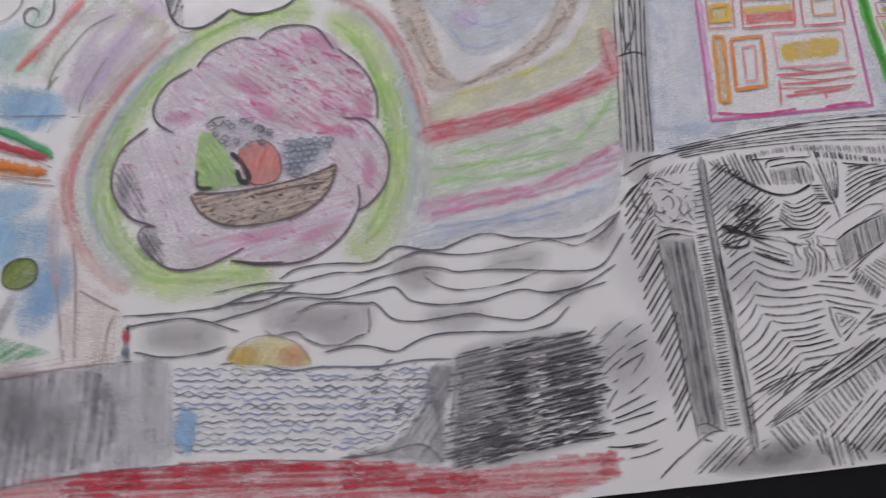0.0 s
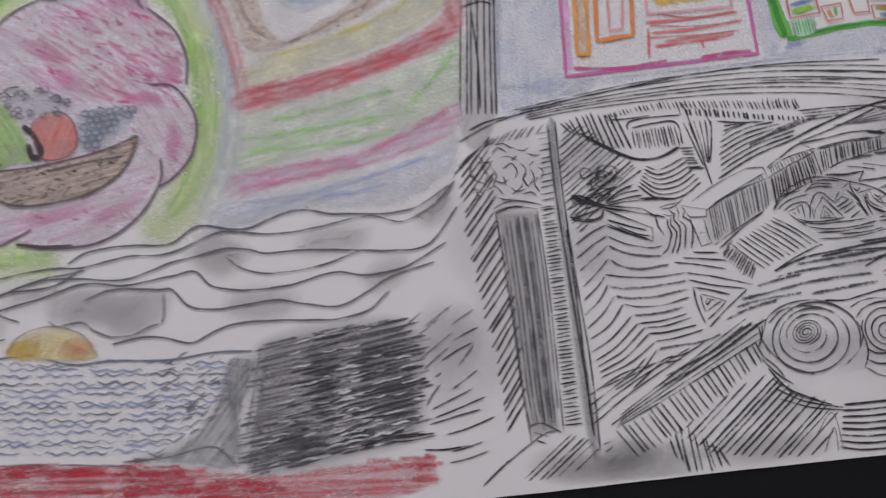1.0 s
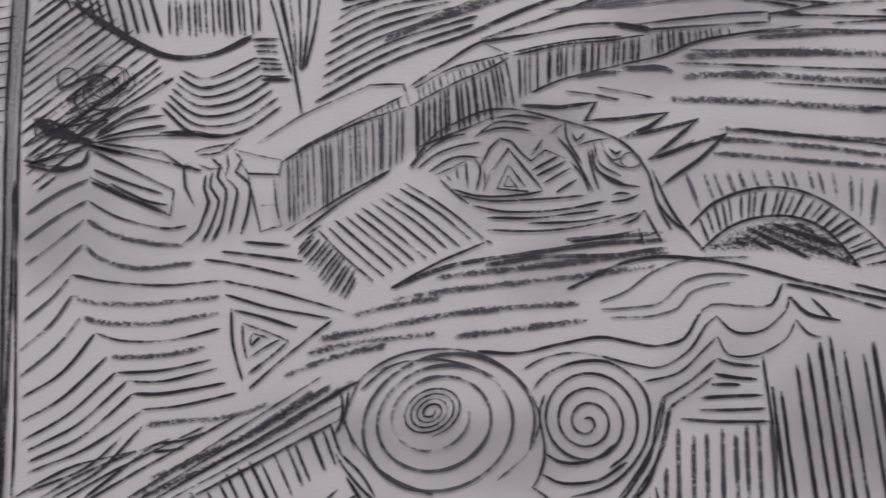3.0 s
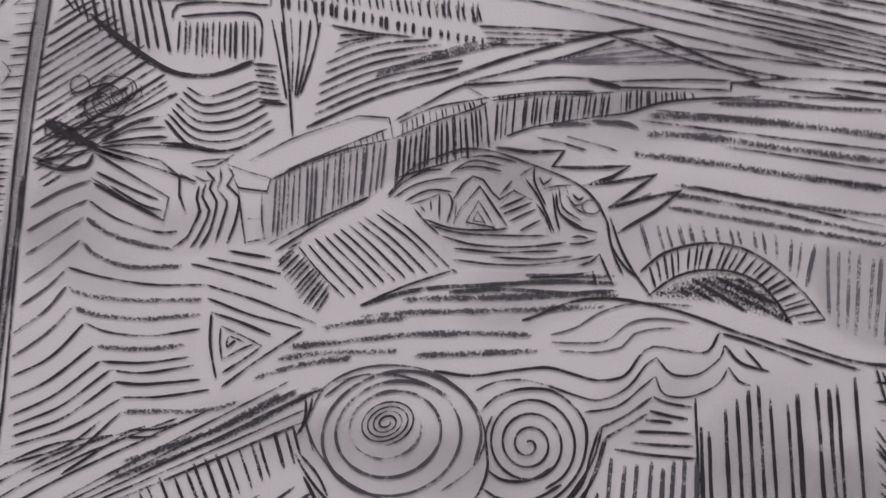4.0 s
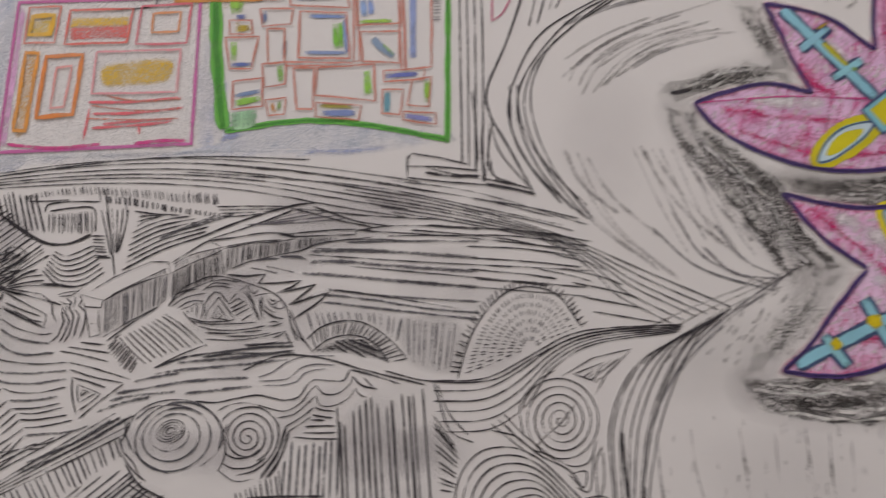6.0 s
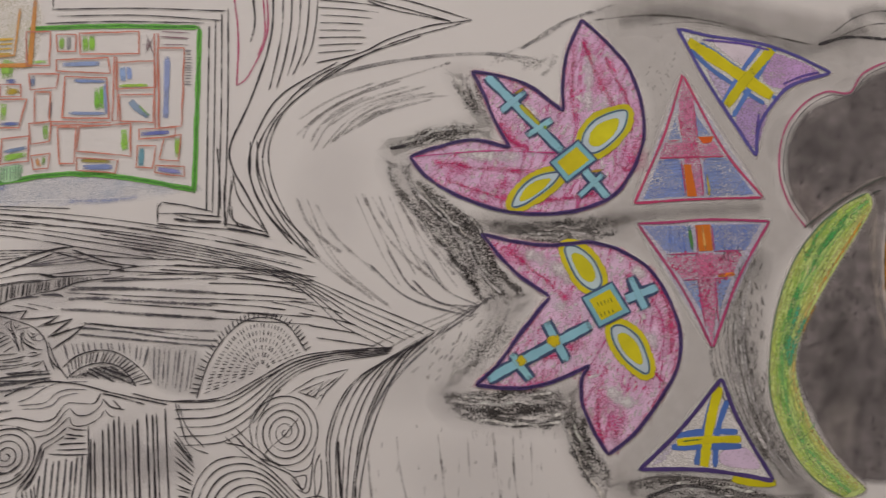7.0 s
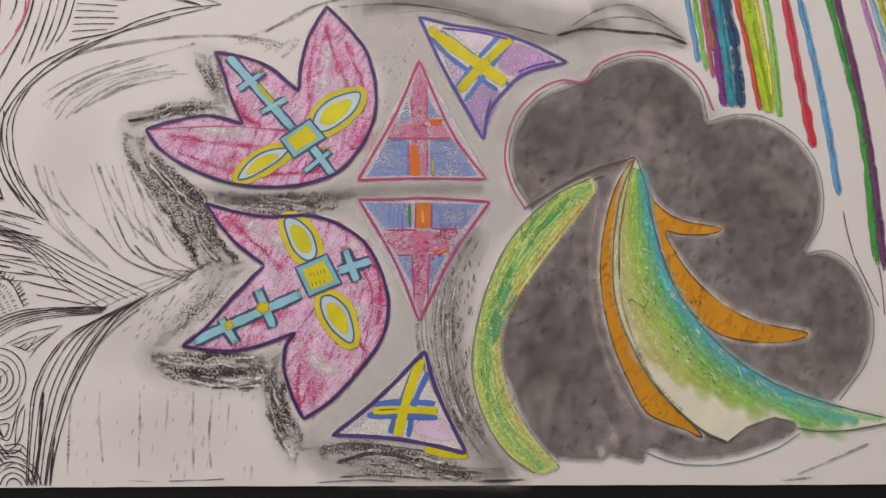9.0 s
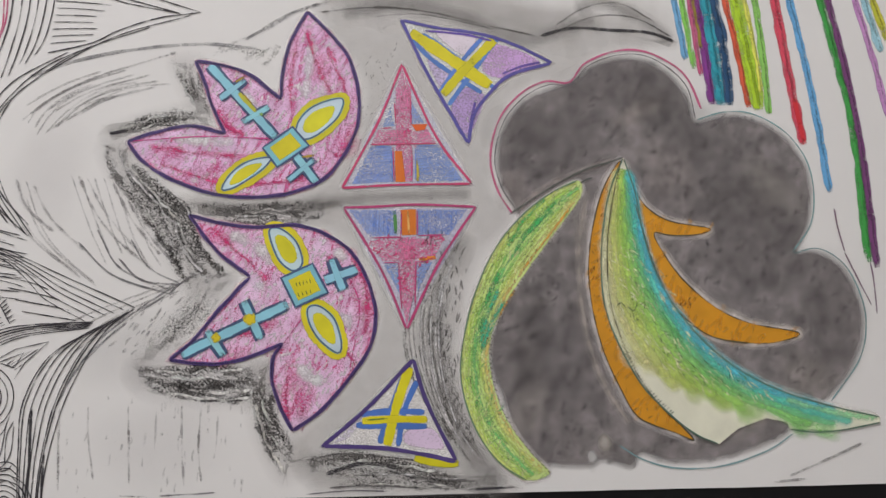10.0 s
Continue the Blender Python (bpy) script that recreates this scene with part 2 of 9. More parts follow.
        while y < q[:, 1].max():
            xs = []
            for (ax, ay), (bx, by) in zip(q, np.roll(q, -1, 0)):
                if (ay <= y) != (by <= y):
                    xs.append(ax + (y - ay) / (by - ay) * (bx - ax))
            xs.sort()
            for u, v in zip(xs[::2], xs[1::2]):
                u, v = u - ragged * rng.uniform(-0.5, 0.7), v + ragged * rng.uniform(-0.5, 0.7)
                bits = [(u, v)]
                if broken and v - u > 6:
                    m = rng.uniform(0.3, 0.7) * (v - u) + u
                    bits = [(u, m - rng.uniform(-1, broken)), (m + rng.uniform(-1, broken), v)]
                for u2, v2 in bits:
                    if v2 - u2 < 0.7:
                        continue
                    tilt = turn * rng.uniform(-1, 1) * (v2 - u2)
                    r = [(u2, y - tilt / 2), ((u2 + v2) / 2, y + bow * (v2 - u2)), (v2, y + tilt / 2)]
                    self.line([(a * ca - b * sa, a * sa + b * ca) for a, b in r], w * rng.uniform(0.8, 1.25), colour, load * rng.uniform(0.7, 1.25), lv=lv, mat=mat, soft=pencil and w > 1.8)
            y += gap * rng.uniform(0.65, 1.35)
        return self

    def area(self, outline, colour, load=0.5, feather=1.0, lv=0, mat=None, smooth=True):
        """A filled patch whose pigment thins out over the feather's width at the edge."""
        if (mat or self.mat) is PENCIL and load < 1:
            load *= THIN
        p = path(outline, True, not smooth)[:-1]
        nxt, prv = np.roll(p, -1, 0), np.roll(p, 1, 0)
        t = nxt - prv
        t /= np.linalg.norm(t, axis=1)[:, None] + 1e-9
        nrm = np.stack([-t[:, 1], t[:, 0]], 1)
        turning = np.sum(p[:, 0] * nxt[:, 1] - nxt[:, 0] * p[:, 1])
        nrm *= 1 if turning > 0 else -1
        inner = p + nrm * feather * 0.5
        outer = p - nrm * feather * 0.5
        z, base, s, col = self._z(lv), len(self.verts), self._slot(mat or self.mat), jitter(colour)
        n = len(p)
        for ring, ld in ((outer, 0.0), (inner, load)):
            for x, y in ring:
                self.verts.append((x / 1000, y / 1000, z))
                self.amount.append(ld)
                self.ink.append((*col, 1.0))
        for i in range(n):
            j = (i + 1) % n
            self.faces.append((base + i, base + j, base + n + j, base + n + i))
            self.slot.append(s)
        for tri in tessellate_polygon([[Vector((x, y, 0)) for x, y in inner]]):
            self.faces.append(tuple(base + n + i for i in tri))
            self.slot.append(s)
        return self

    def blob(self, centre, rx, ry, colour, load=0.5, turn=0.0, lv=1, mat=None):
        """A round rubbed spot, thinning outwards."""
        ca, sa = math.cos(radians(turn)), math.sin(radians(turn))
        seed = rng.random() * 50
        cols, loads = [], []
        for i in range(29):
            a = 2 * math.pi * i / 28
            g = 1 + 0.22 * noise.noise((seed + math.cos(a), math.sin(a), 0))
            row = []
            for r in (0, 0.35, 0.6, 0.82, 1.0):
                u, v = rx * r * g * math.cos(a), ry * r * g * math.sin(a)
                row.append((centre[0] + u * ca - v * sa, centre[1] + u * sa + v * ca))
            cols.append(row)
            loads.append([load, load * 0.95, load * 0.7, load * 0.3, 0])
        self._grid(cols, loads, jitter(colour), lv, mat or SMUDGE)
        return self

    def spiral(self, centre, r0, r1, turns, w, colour, squash=1.0, turn=0.0, way=1, start=0.0, drift=(0, 0), **k):
        pts = []
        n = int(turns * 14) + 2
        for i in range(n):
            f = i / (n - 1)
            a = way * 2 * math.pi * turns * f + radians(start)
            r = r0 + (r1 - r0) * f
            u, v = r * math.cos(a), r * squash * math.sin(a)
            ct, st = math.cos(radians(turn)), math.sin(radians(turn))
            pts.append((centre[0] + u * ct - v * st + drift[0] * f, centre[1] + u * st + v * ct + drift[1] * f))
        return self.line(pts, w, colour, **k)

    def dabs(self, outline, n, length, w, colour, angle=0.0, spread=25.0, **k):
        """n short loose marks inside an outline."""
        poly = path(outline, True)[:-1]
        lo, hi = poly.min(0), poly.max(0)
        made = 0
        for _ in range(n * 12):
            p = np.array([rng.uniform(lo[0], hi[0]), rng.uniform(lo[1], hi[1])])
            if not inside(p, poly):
                continue
            a = radians(angle + rng.uniform(-spread, spread))
            d = np.array([math.cos(a), math.sin(a)]) * length * rng.uniform(0.4, 1.2) / 2
            self.line([p - d, p + np.array([-d[1], d[0]]) * rng.uniform(-0.25, 0.25), p + d], w * rng.uniform(0.7, 1.3), colour, **k)
            made += 1
            if made == n:
                break
        return self

    def done(self):
        me = bpy.data.meshes.new(self.name)
        me.from_pydata(self.verts, [], self.faces)
        a = me.attributes.new("ink", "FLOAT_COLOR", "POINT")
        a.data.foreach_set("color", np.array(self.ink, dtype=np.float32).ravel())
        b = me.attributes.new("load", "FLOAT", "POINT")
        b.data.foreach_set("value", np.array(self.amount, dtype=np.float32))
        for m in self.mats:
            me.materials.append(m)
        me.polygons.foreach_set("material_index", self.slot)
        me.update()
        ob = new(self.name, me)
        ob.parent = self.parent
        return tagged(ob, self.label, kind="stuff" if self.stuff else "")


def jitter(col):
    g = rng.uniform(0.93, 1.07)
    return tuple(min(0.85, max(0.004, v * g * rng.uniform(0.97, 1.03))) for v in col)


def path(pts, closed=False, sharp=False):
    """A smooth run through the guide points, or a straight-edged one."""
    p = np.array(pts, float)
    if sharp:
        if closed:
            p = np.vstack([p, p[:1]])
        out = []
        for a, b in zip(p, p[1:]):
            n = max(1, int(np.linalg.norm(b - a) / 4))
            out += [a + (b - a) * i / n for i in range(n)]
        return np.array(out + [p[-1]])
    if len(p) == 2:
        n = max(2, int(np.linalg.norm(p[1] - p[0]) / 4))
        return np.array([p[0] + (p[1] - p[0]) * i / n for i in range(n + 1)])
    q = np.vstack([p[-1:], p, p[:2]]) if closed else np.vstack([2 * p[0] - p[1], p, 2 * p[-1] - p[-2]])
    out = []
    for i in range(1, len(q) - 2):
        a, b, d, e = q[i - 1 : i + 3]
        n = max(2, min(14, int(np.linalg.norm(d - b) / 1.6)))
        for j in range(n):
            t = j / n
            out.append(0.5 * (2 * b + (d - a) * t + (2 * a - 5 * b + 4 * d - e) * t * t + (3 * b - a - 3 * d + e) * t**3))
    return np.array(out + [q[-2]])


def even(p, n):
    run = np.r_[0, np.cumsum(np.linalg.norm(np.diff(p, axis=0), axis=1))]
    s = np.linspace(0, run[-1], n)
    return np.stack([np.interp(s, run, p[:, 0]), np.interp(s, run, p[:, 1])], 1)


def cut(p, lo, hi):
    n = len(p)
    s = np.linspace(lo * (n - 1), hi * (n - 1), n)
    return np.stack([np.interp(s, range(n), p[:, 0]), np.interp(s, range(n), p[:, 1])], 1)


def along(p, f):
    run = np.r_[0, np.cumsum(np.linalg.norm(np.diff(p, axis=0), axis=1))]
    return np.array([np.interp(f * run[-1], run, p[:, 0]), np.interp(f * run[-1], run, p[:, 1])])


def inside(p, poly):
    odd = False
    for (ax, ay), (bx, by) in zip(poly, np.roll(poly, -1, 0)):
        if (ay > p[1]) != (by > p[1]) and p[0] < ax + (p[1] - ay) / (by - ay) * (bx - ax):
            odd = not odd
    return odd


INK, GRAPH, GREY = c("2c292e"), c("5d5b60"), c("7d7a7a")
PW = (0.79, 0.775, 0.765)          # chalk of the paper's own white
PINK, HOT, GREEN, LIME, BLUE, PALE, RED, YELLOW = c("d98fb0"), c("c93a76"), c("4f9a3c"), c("9cc46a"), c("6f8fc4"), c("a9b6d6"), c("cf4a52"), c("c9b400")

# ---------- left part: coloured pencil flower, rainbow, sea and cliffs ----------
m = Motif("sky_patch", "pale blue, mint and violet pencil shading", mat=PENCIL)
for q, rx, ry, a, col, ld in (((-176.8, 229.8), 26, 16, 15, "8fb2d6", 0.62), ((-189.2, 234.1), 18, 14, 0, "8fb2d6", 0.5), ((-193.3, 269.2), 14, 22, -20, "9bbdd8", 0.5), ((-187.3, 178), 22, 14, 0, "93b8da", 0.55), ((-174.9, 158.5), 20, 18, 0, "93b8da", 0.5), ((-168.3, 127.6), 16, 30, -25, "7fabd2", 0.6), ((-189.5, 156.6), 14, 22, 0, "8fb4d8", 0.55), ((-183.7, 261.8), 20, 22, -30, "b3d0c0", 0.5), ((-134, 254.6), 30, 20, 35, "c8bccb", 0.5), ((-149.3, 242.5), 14, 24, -25, "c5bcc6", 0.5), ((-115.2, 284.4), 30, 14, 20, "cdbfcf", 0.5), ((-149.7, 286.7), 24, 14, 0, "d6c3cc", 0.45), ((-124.6, 278.1), 20, 12, 0, "d8ccae", 0.35)):
    m.blob(q, rx, ry, c(col), ld, a, mat=PENCIL)
m.hatch([(-195.5, 241.2), (-167.7, 238.9), (-162.8, 220.5), (-173.4, 214.9), (-195, 226.4)], 60, 1.8, 1.8, c("7aa5d0"), 0.42)
m.hatch([(-192.7, 166.1), (-175.2, 169.3), (-164.7, 157.5), (-165.2, 115.5), (-178.9, 104.9), (-182.4, 122.8), (-174.5, 146.2), (-191.9, 144.6)], 65, 1.9, 2.0, c("78a6cf"), 0.42)
m.hatch([(-161.9, 253.5), (-118.3, 277.6), (-96.3, 283.1), (-102.9, 266), (-140.1, 225.1), (-152.3, 224.5)], 48, 2.2, 1.8, c("b7a8bd"), 0.36)
m.hatch([(-193.6, 187.9), (-166.7, 185.7), (-166.4, 170), (-192.9, 169.2)], 20, 2.4, 1.8, c("9dbfdd"), 0.36)
m.done()
for pts, w, col, ld in (([(-137.2, 299.9), (-159, 273.6), (-171, 244.2)], 9, "cfe0c4", 0.5), ([(-126.1, 295.7), (-149.5, 262.7), (-158.4, 229.9)], 9, "d8c6d8", 0.5), ([(-110.3, 291.1), (-134, 261.5), (-149.2, 229.2)], 9, "cbbbd2", 0.5), ([(-102.7, 276.5), (-124.7, 253.9), (-146.2, 225.6), (-156.5, 203.8)], 7, "dcc6bc", 0.5), ([(-168.8, 298.4), (-180.9, 275.1), (-193, 259.2)], 8, "bcd6c8", 0.5), ([(-156.1, 290.6), (-168.4, 270.9), (-177.3, 254.7)], 6, "e0b8b0", 0.45), ([(-195.7, 246.1), (-180.1, 241.6), (-164.7, 237.1)], 7, "b3cbe2", 0.45), ([(-133.9, 299.8), (-121.4, 284.9), (-102.7, 273)], 8, "e2d2b4", 0.4), ([(-163.7, 182.3), (-164.6, 154.5), (-162.5, 127.2)], 6, "cfc0c0", 0.45)):
    m = Motif("sky_stroke", "broad faint pencil arc in the sky", mat=PENCIL, lift=2)
    m.line(pts, w * 1.4, c(col), ld, soft=True, vary=0.1)
    m.line(pts, w * 0.4, tuple(v * 0.8 for v in c(col)), 0.34, soft=True, lv=5, wob=1.5)
    m.done()
m = Motif("red_ray", "blurred red pencil ray", mat=PENCIL, lift=3)
m.line([(-187.2, 251.4), (-174.5, 266.2), (-162.2, 279), (-149.7, 297.2)], 6, c("d9908c"), 0.62, soft=True).line([(-186.6, 252.1), (-172.9, 266.1)], 3.5, c("c9685c"), 0.6, soft=True, lv=5).line([(-168.4, 274.3), (-156, 287.1), (-149.8, 293.7)], 3, c("d4888c"), 0.55, soft=True, lv=5)
m.done()
m = Motif("curl", "small graphite curl and curved twig lines", mat=PENCIL, lift=3)
m.line([(-167.3, 305.3), (-166.4, 289.6), (-170.1, 281.2), (-176.3, 278.9), (-181.7, 282.7), (-181.9, 288.9), (-178.2, 291.4), (-174.3, 288.4), (-174.9, 284.2)], 1.4, GRAPH, 0.75)
m.lines([[(-196.9, 283), (-190.7, 286), (-184.5, 293.1), (-183.2, 302.7)], [(-169.3, 240), (-165, 253.7), (-155.8, 266.5), (-146.6, 276.8), (-132.4, 284.2)], [(-152.3, 224.5), (-150.8, 232.6), (-146.3, 242.2), (-137.1, 258.3)], [(-168.4, 240.6), (-166.3, 245.5), (-162.4, 248.4)]], 1.3, c("77806f"), load=0.6)
m.lines([[(-156.8, 223.3), (-150.7, 223.1)], [(-195, 227.1), (-176.6, 225.6), (-158.3, 224.4)], [(-132.5, 220.8), (-128, 220.8)]], 0.8, c("6f6a6c"), load=0.6)
m.done()
for nm, lb, pts, w, col in (("green_arc", "green pencil arc of a small rainbow", [(-213.3, 225.3), (-194.8, 219.6), (-179.4, 211.5), (-164.6, 202)], 6, "4f9a68"), ("red_arc", "red pencil arc of a small rainbow", [(-213, 218.2), (-194.5, 210.9), (-179.2, 205.1), (-167.6, 200.3)], 6, "b83a4a"), ("orange_arc", "orange pencil arc of a small rainbow", [(-212.3, 203.7), (-194, 199.3), (-180.4, 195.4), (-167.4, 192.7)], 9, "c8742a")):
    m = Motif(nm, lb, mat=PENCIL, lift=3)
    m.line(pts, w, c(col), 0.75, soft=True)
    m.line([(x, y + 1.0) for x, y in pts], 2.0, c(col), 0.75, wob=0.8, lv=5)
    m.line([(x, y - 1.6) for x, y in pts], 1.6, tuple(v * 0.7 for v in c(col)), 0.6, wob=0.8, lv=5.4)
    m.done()
m = Motif("brown_line", "thin brown lines under the small rainbow", mat=PENCIL, lift=3)
m.lines([[(-199.8, 194.8), (-181.7, 190.7), (-165.3, 188.1)], [(-193.8, 191.8), (-178.7, 188), (-163.7, 184.7)], [(-194.3, 207.1), (-176, 200.7), (-165.4, 195)]], 1.0, c("a0806f"), load=0.6)
m.done()
m = Motif("olive_oval", "olive green oval with dark outline", mat=PENCIL, lift=3)
ov = [(-188.7, 135.3), (-187.8, 142.8), (-181.8, 146.5), (-174.5, 145.6), (-171.5, 139.9), (-173.7, 134.1), (-179.9, 131), (-185.7, 132)]
m.area(ov, c("8a9a3c"), 0.85, 2).hatch(ov, 40, 1.4, 1.3, c("6f8430"), 0.55).line(ov, 1.2, c("4a5232"), 0.8, closed=True)
m.done()
m = Motif("grey_stem", "grey pencil stem below the oval", mat=PENCIL, lift=2)
m.line([(-193.2, 105.9), (-189.3, 114.5), (-184, 126), (-181.3, 131.1)], 7, c("9a9aa0"), 0.55, soft=True)
m.done()
m = Motif("green_blade", "green hatched leaf with white streaks", mat=PENCIL, lift=3)
gb = [(-198.9, 108.7), (-181.8, 105.2), (-164.1, 97.4), (-178.6, 95), (-198.3, 94.6)]
m.area(gb, c("bcd4c0"), 0.6, 2).hatch(gb, 28, 2.0, 1.7, c("4fa063"), 0.7)
m.done()
m = Motif("tan_trunk", "pale tan pencil trunk and ground", mat=PENCIL)
m.area([(-163.7, 185.4), (-154.8, 184.6), (-148.3, 137.8), (-129.5, 118.4), (-133.8, 89.7), (-189.4, 86), (-189.8, 92.7), (-163.3, 95)], c("cfc0b8"), 0.42, 6)
m.hatch([(-163.1, 151.2), (-151.2, 138.1), (-131, 116.9), (-133.8, 92.6), (-158.9, 90.4)], 86, 2.4, 1.8, c("bba69c"), 0.42)
m.hatch([(-189.8, 92.7), (-161.8, 94.3), (-133.8, 94), (-133.8, 89.7), (-189.4, 86)], 5, 1.8, 1.6, c("c3a093"), 0.42)
m.lines([[(-154.4, 153.6), (-152.6, 132.3), (-152.9, 91.3)], [(-151.1, 127.7), (-141, 120.8), (-131, 115)], [(-189.5, 86.5), (-167.2, 87.8), (-147.8, 88.7), (-131, 88.6)], [(-139.3, 90.3), (-136.7, 104.3), (-133.8, 112.9)], [(-162.8, 139.2), (-160.6, 115.2), (-158.4, 91.8)]], 1.2, c("8a7a78"), load=0.55, lv=4)
m.done()

# coloured halo rings round the flower
for nm, lb, runs, w, col, dark in (
    ("pink_halo", "faint pink pencil halo ring", ([(-99.6, 270), (-121.6, 248.6), (-143.1, 220.4), (-157.2, 191.1), (-155.1, 164.4), (-144.1, 140.5), (-123.9, 122.2)], [(-17, 291), (7.6, 277.3), (21.9, 257.4), (31.9, 224.5), (35.7, 198.4)]), 11, "e3b6b4", "cf8f92"),
    ("lavender_halo", "faint lavender pencil halo ring", ([(-87.2, 271.9), (-112.4, 247.8), (-132.5, 219.5), (-145.9, 190.1), (-144.2, 163.4), (-133.9, 141.1), (-119.5, 127.8)], [(-8, 282), (12.8, 261.6), (23.8, 232.1), (28.6, 193.9), (23, 158.4), (9.3, 137.7)]), 19, "d2d8ee", "b4bedc"),
    ("green_halo", "soft light green pencil halo ring", ([(-16.2, 277.3), (-46.1, 279.2), (-71.4, 273.6), (-96.8, 258), (-117.2, 234.8), (-132.5, 211.4), (-141.4, 186.5), (-137.4, 161.2), (-123.8, 138.6), (-102.2, 128.2), (-73.4, 128.3), (-47.3, 126.5)], [(-20.9, 279), (-1.2, 264.3), (11.3, 240.2), (17.2, 208.4), (15.6, 178.5), (7.7, 155), (-5.5, 139.1), (-20.8, 130.8)]), 25, "bfdf92", "9cc46a")):
    m = Motif(nm, lb, mat=PENCIL, lift=1)
    for r in runs:
        m.line(r, w, c(col), 0.62, soft=True, lv=1, vary=0.08)
        for k in range(8):
            off = rng.uniform(-0.25, 0.25) * w
            g = path(r)
            i, j = sorted((rng.uniform(0, 0.6), rng.uniform(0.5, 1)))
            m.line(cut(even(g + np.array([off, off * 0.3]), 14), i, j), 3.4, c(dark), 0.34, wob=0.8, lv=2, soft=True)
    m.done()

petal_line = c("5c4a5c")
m = Motif("pencil_flower", "large pink pencil flower with scalloped petals", mat=PENCIL, lift=4)
body = [(-89.3, 248.4), (-71.9, 262.1), (-51.4, 265.2), (-30.8, 269.5), (-14.8, 263.4), (-9.1, 253.6), (3.3, 238.9), (8.4, 215.9), (6.4, 208.6), (12.4, 191.3), (10.8, 174.9), (2.4, 163.5), (-7.1, 157.3), (-17, 143.4), (-35.3, 132.9), (-58.7, 132.8), (-74.5, 137.4), (-92, 133.1), (-107.9, 135.6), (-118.8, 147.2), (-119.9, 157.1), (-129.5, 166.7), (-134.6, 182.8), (-132.5, 195.3), (-123.5, 208.2), (-111.3, 212.7), (-112.1, 226), (-103.3, 240.4)]
m.area(body, c("f6cade"), 0.86, 2)
m.hatch([(-103.3, 238.7), (-71.9, 260.2), (-30.9, 268.1), (-9.9, 252.3), (7.4, 229.9), (5.9, 209.3), (-13.1, 200.8), (-49.4, 204), (-73.2, 219.4), (-100.7, 211.8)], -38, 2.6, 2.4, c("e592b8"), 0.42, turn=0.25, broken=3)
m.hatch([(-66.2, 246), (-21.7, 263.8), (1.6, 237.3), (4.6, 212.8), (-25.1, 203.5), (-54.9, 217.8)], -40, 3.4, 2.4, c("d4648f"), 0.46, turn=0.15, broken=3)
m.hatch([(-15.6, 209.4), (10.9, 195.4), (8.9, 169.3), (-3.9, 159.3), (-14.9, 174.7)], -60, 2.6, 2.0, c("c878a2"), 0.42)
m.hatch([(-96, 151.1), (-51.9, 152.9), (-12.1, 171.2), (-10.2, 155.2), (-35.1, 135.9), (-70.2, 136.4), (-96.3, 136)], 12, 2.8, 2.4, c("de92b6"), 0.45)
m.hatch([(-131, 191.9), (-115.9, 209.9), (-91.8, 204.5), (-92.9, 157), (-116.3, 159.2)], -70, 3.2, 2.2, c("dfaecb"), 0.4)
for q, rx, ry, a in (((-63.5, 235.4), 14, 5, -30), ((-18.9, 258.3), 12, 6, -30), ((-48.9, 217.2), 12, 5, -40), ((0.2, 216.6), 5, 9, 10), ((-12.9, 204.1), 10, 4, -10), ((-58, 148.9), 18, 4, 8), ((-28.5, 147.6), 14, 4, 20), ((-100.6, 218.4), 9, 4, 10), ((0.6, 179.8), 4, 12, 0)):
    m.blob(q, rx * 1.4, ry * 1.4, c("c86a98"), 0.4, a, lv=3, mat=PENCIL)
m.dabs(body, 120, 6, 1.2, c("b85a8c"), -35, 30, load=0.42, lv=3.4)
m.dabs([(-66.2, 246), (-21.7, 263.8), (1.6, 237.3), (4.6, 212.8), (-25.1, 203.5), (-54.9, 217.8)], 60, 7, 1.4, c("b8447e"), -35, 25, load=0.42, lv=3.6)
m.lines([[(-89.3, 247.8), (-80.6, 257.4), (-65.5, 264), (-55.6, 262.6)], [(-54.6, 262.5), (-46.6, 268.4), (-34, 270), (-21.6, 266.8), (-12.9, 253.2)], [(-11, 253.8), (1.8, 240.8), (8.2, 224.6), (7.7, 208.5)], [(-11.3, 211.4), (2.1, 208.3), (11.8, 191.3), (9.7, 173.1), (0.7, 161.7), (-7.7, 157.1)], [(-5.5, 172.2), (-6.3, 159.5), (-17, 143.4), (-35.3, 132.9), (-58.7, 132.5), (-74.3, 136.2)], [(-67, 142.7), (-76, 138.5), (-90.6, 133.6), (-105, 134.4), (-115.1, 142.3), (-121.1, 152), (-118.7, 157.9), (-111.7, 157.8)], [(-112.3, 157.9), (-125.8, 164.4), (-134, 178), (-134, 192.2), (-127.4, 204.4), (-115.3, 213.8)], [(-91.5, 247.2), (-105.8, 238.2), (-112.4, 226), (-111, 216.7), (-102.2, 209.6)]], 1.3, petal_line, load=0.85, lv=6)
m.line([(-74.8, 136.2), (-61.6, 133.4), (-47, 132.8)], 1.7, c("4a404a"), 0.85, lv=6.4)
m.done()
m = Motif("petal_shade", "dark graphite shading on the petals", mat=PENCIL, lift=10)
m.hatch([(-133.4, 189), (-123.6, 191.3), (-115.8, 159.8), (-126.6, 165.2)], -62, 2.2, 1.6, c("5a565c"), 0.6)
m.hatch([(-121.1, 155.1), (-112, 157.3), (-107.9, 137.1), (-115.9, 143.3)], -60, 1.8, 1.6, c("5a565c"), 0.6).blob((-115.9, 148.4), 6, 9, c("77737a"), 0.4)
m.blob((-129.5, 177.5), 5, 12, c("77737a"), 0.35)
m.done()

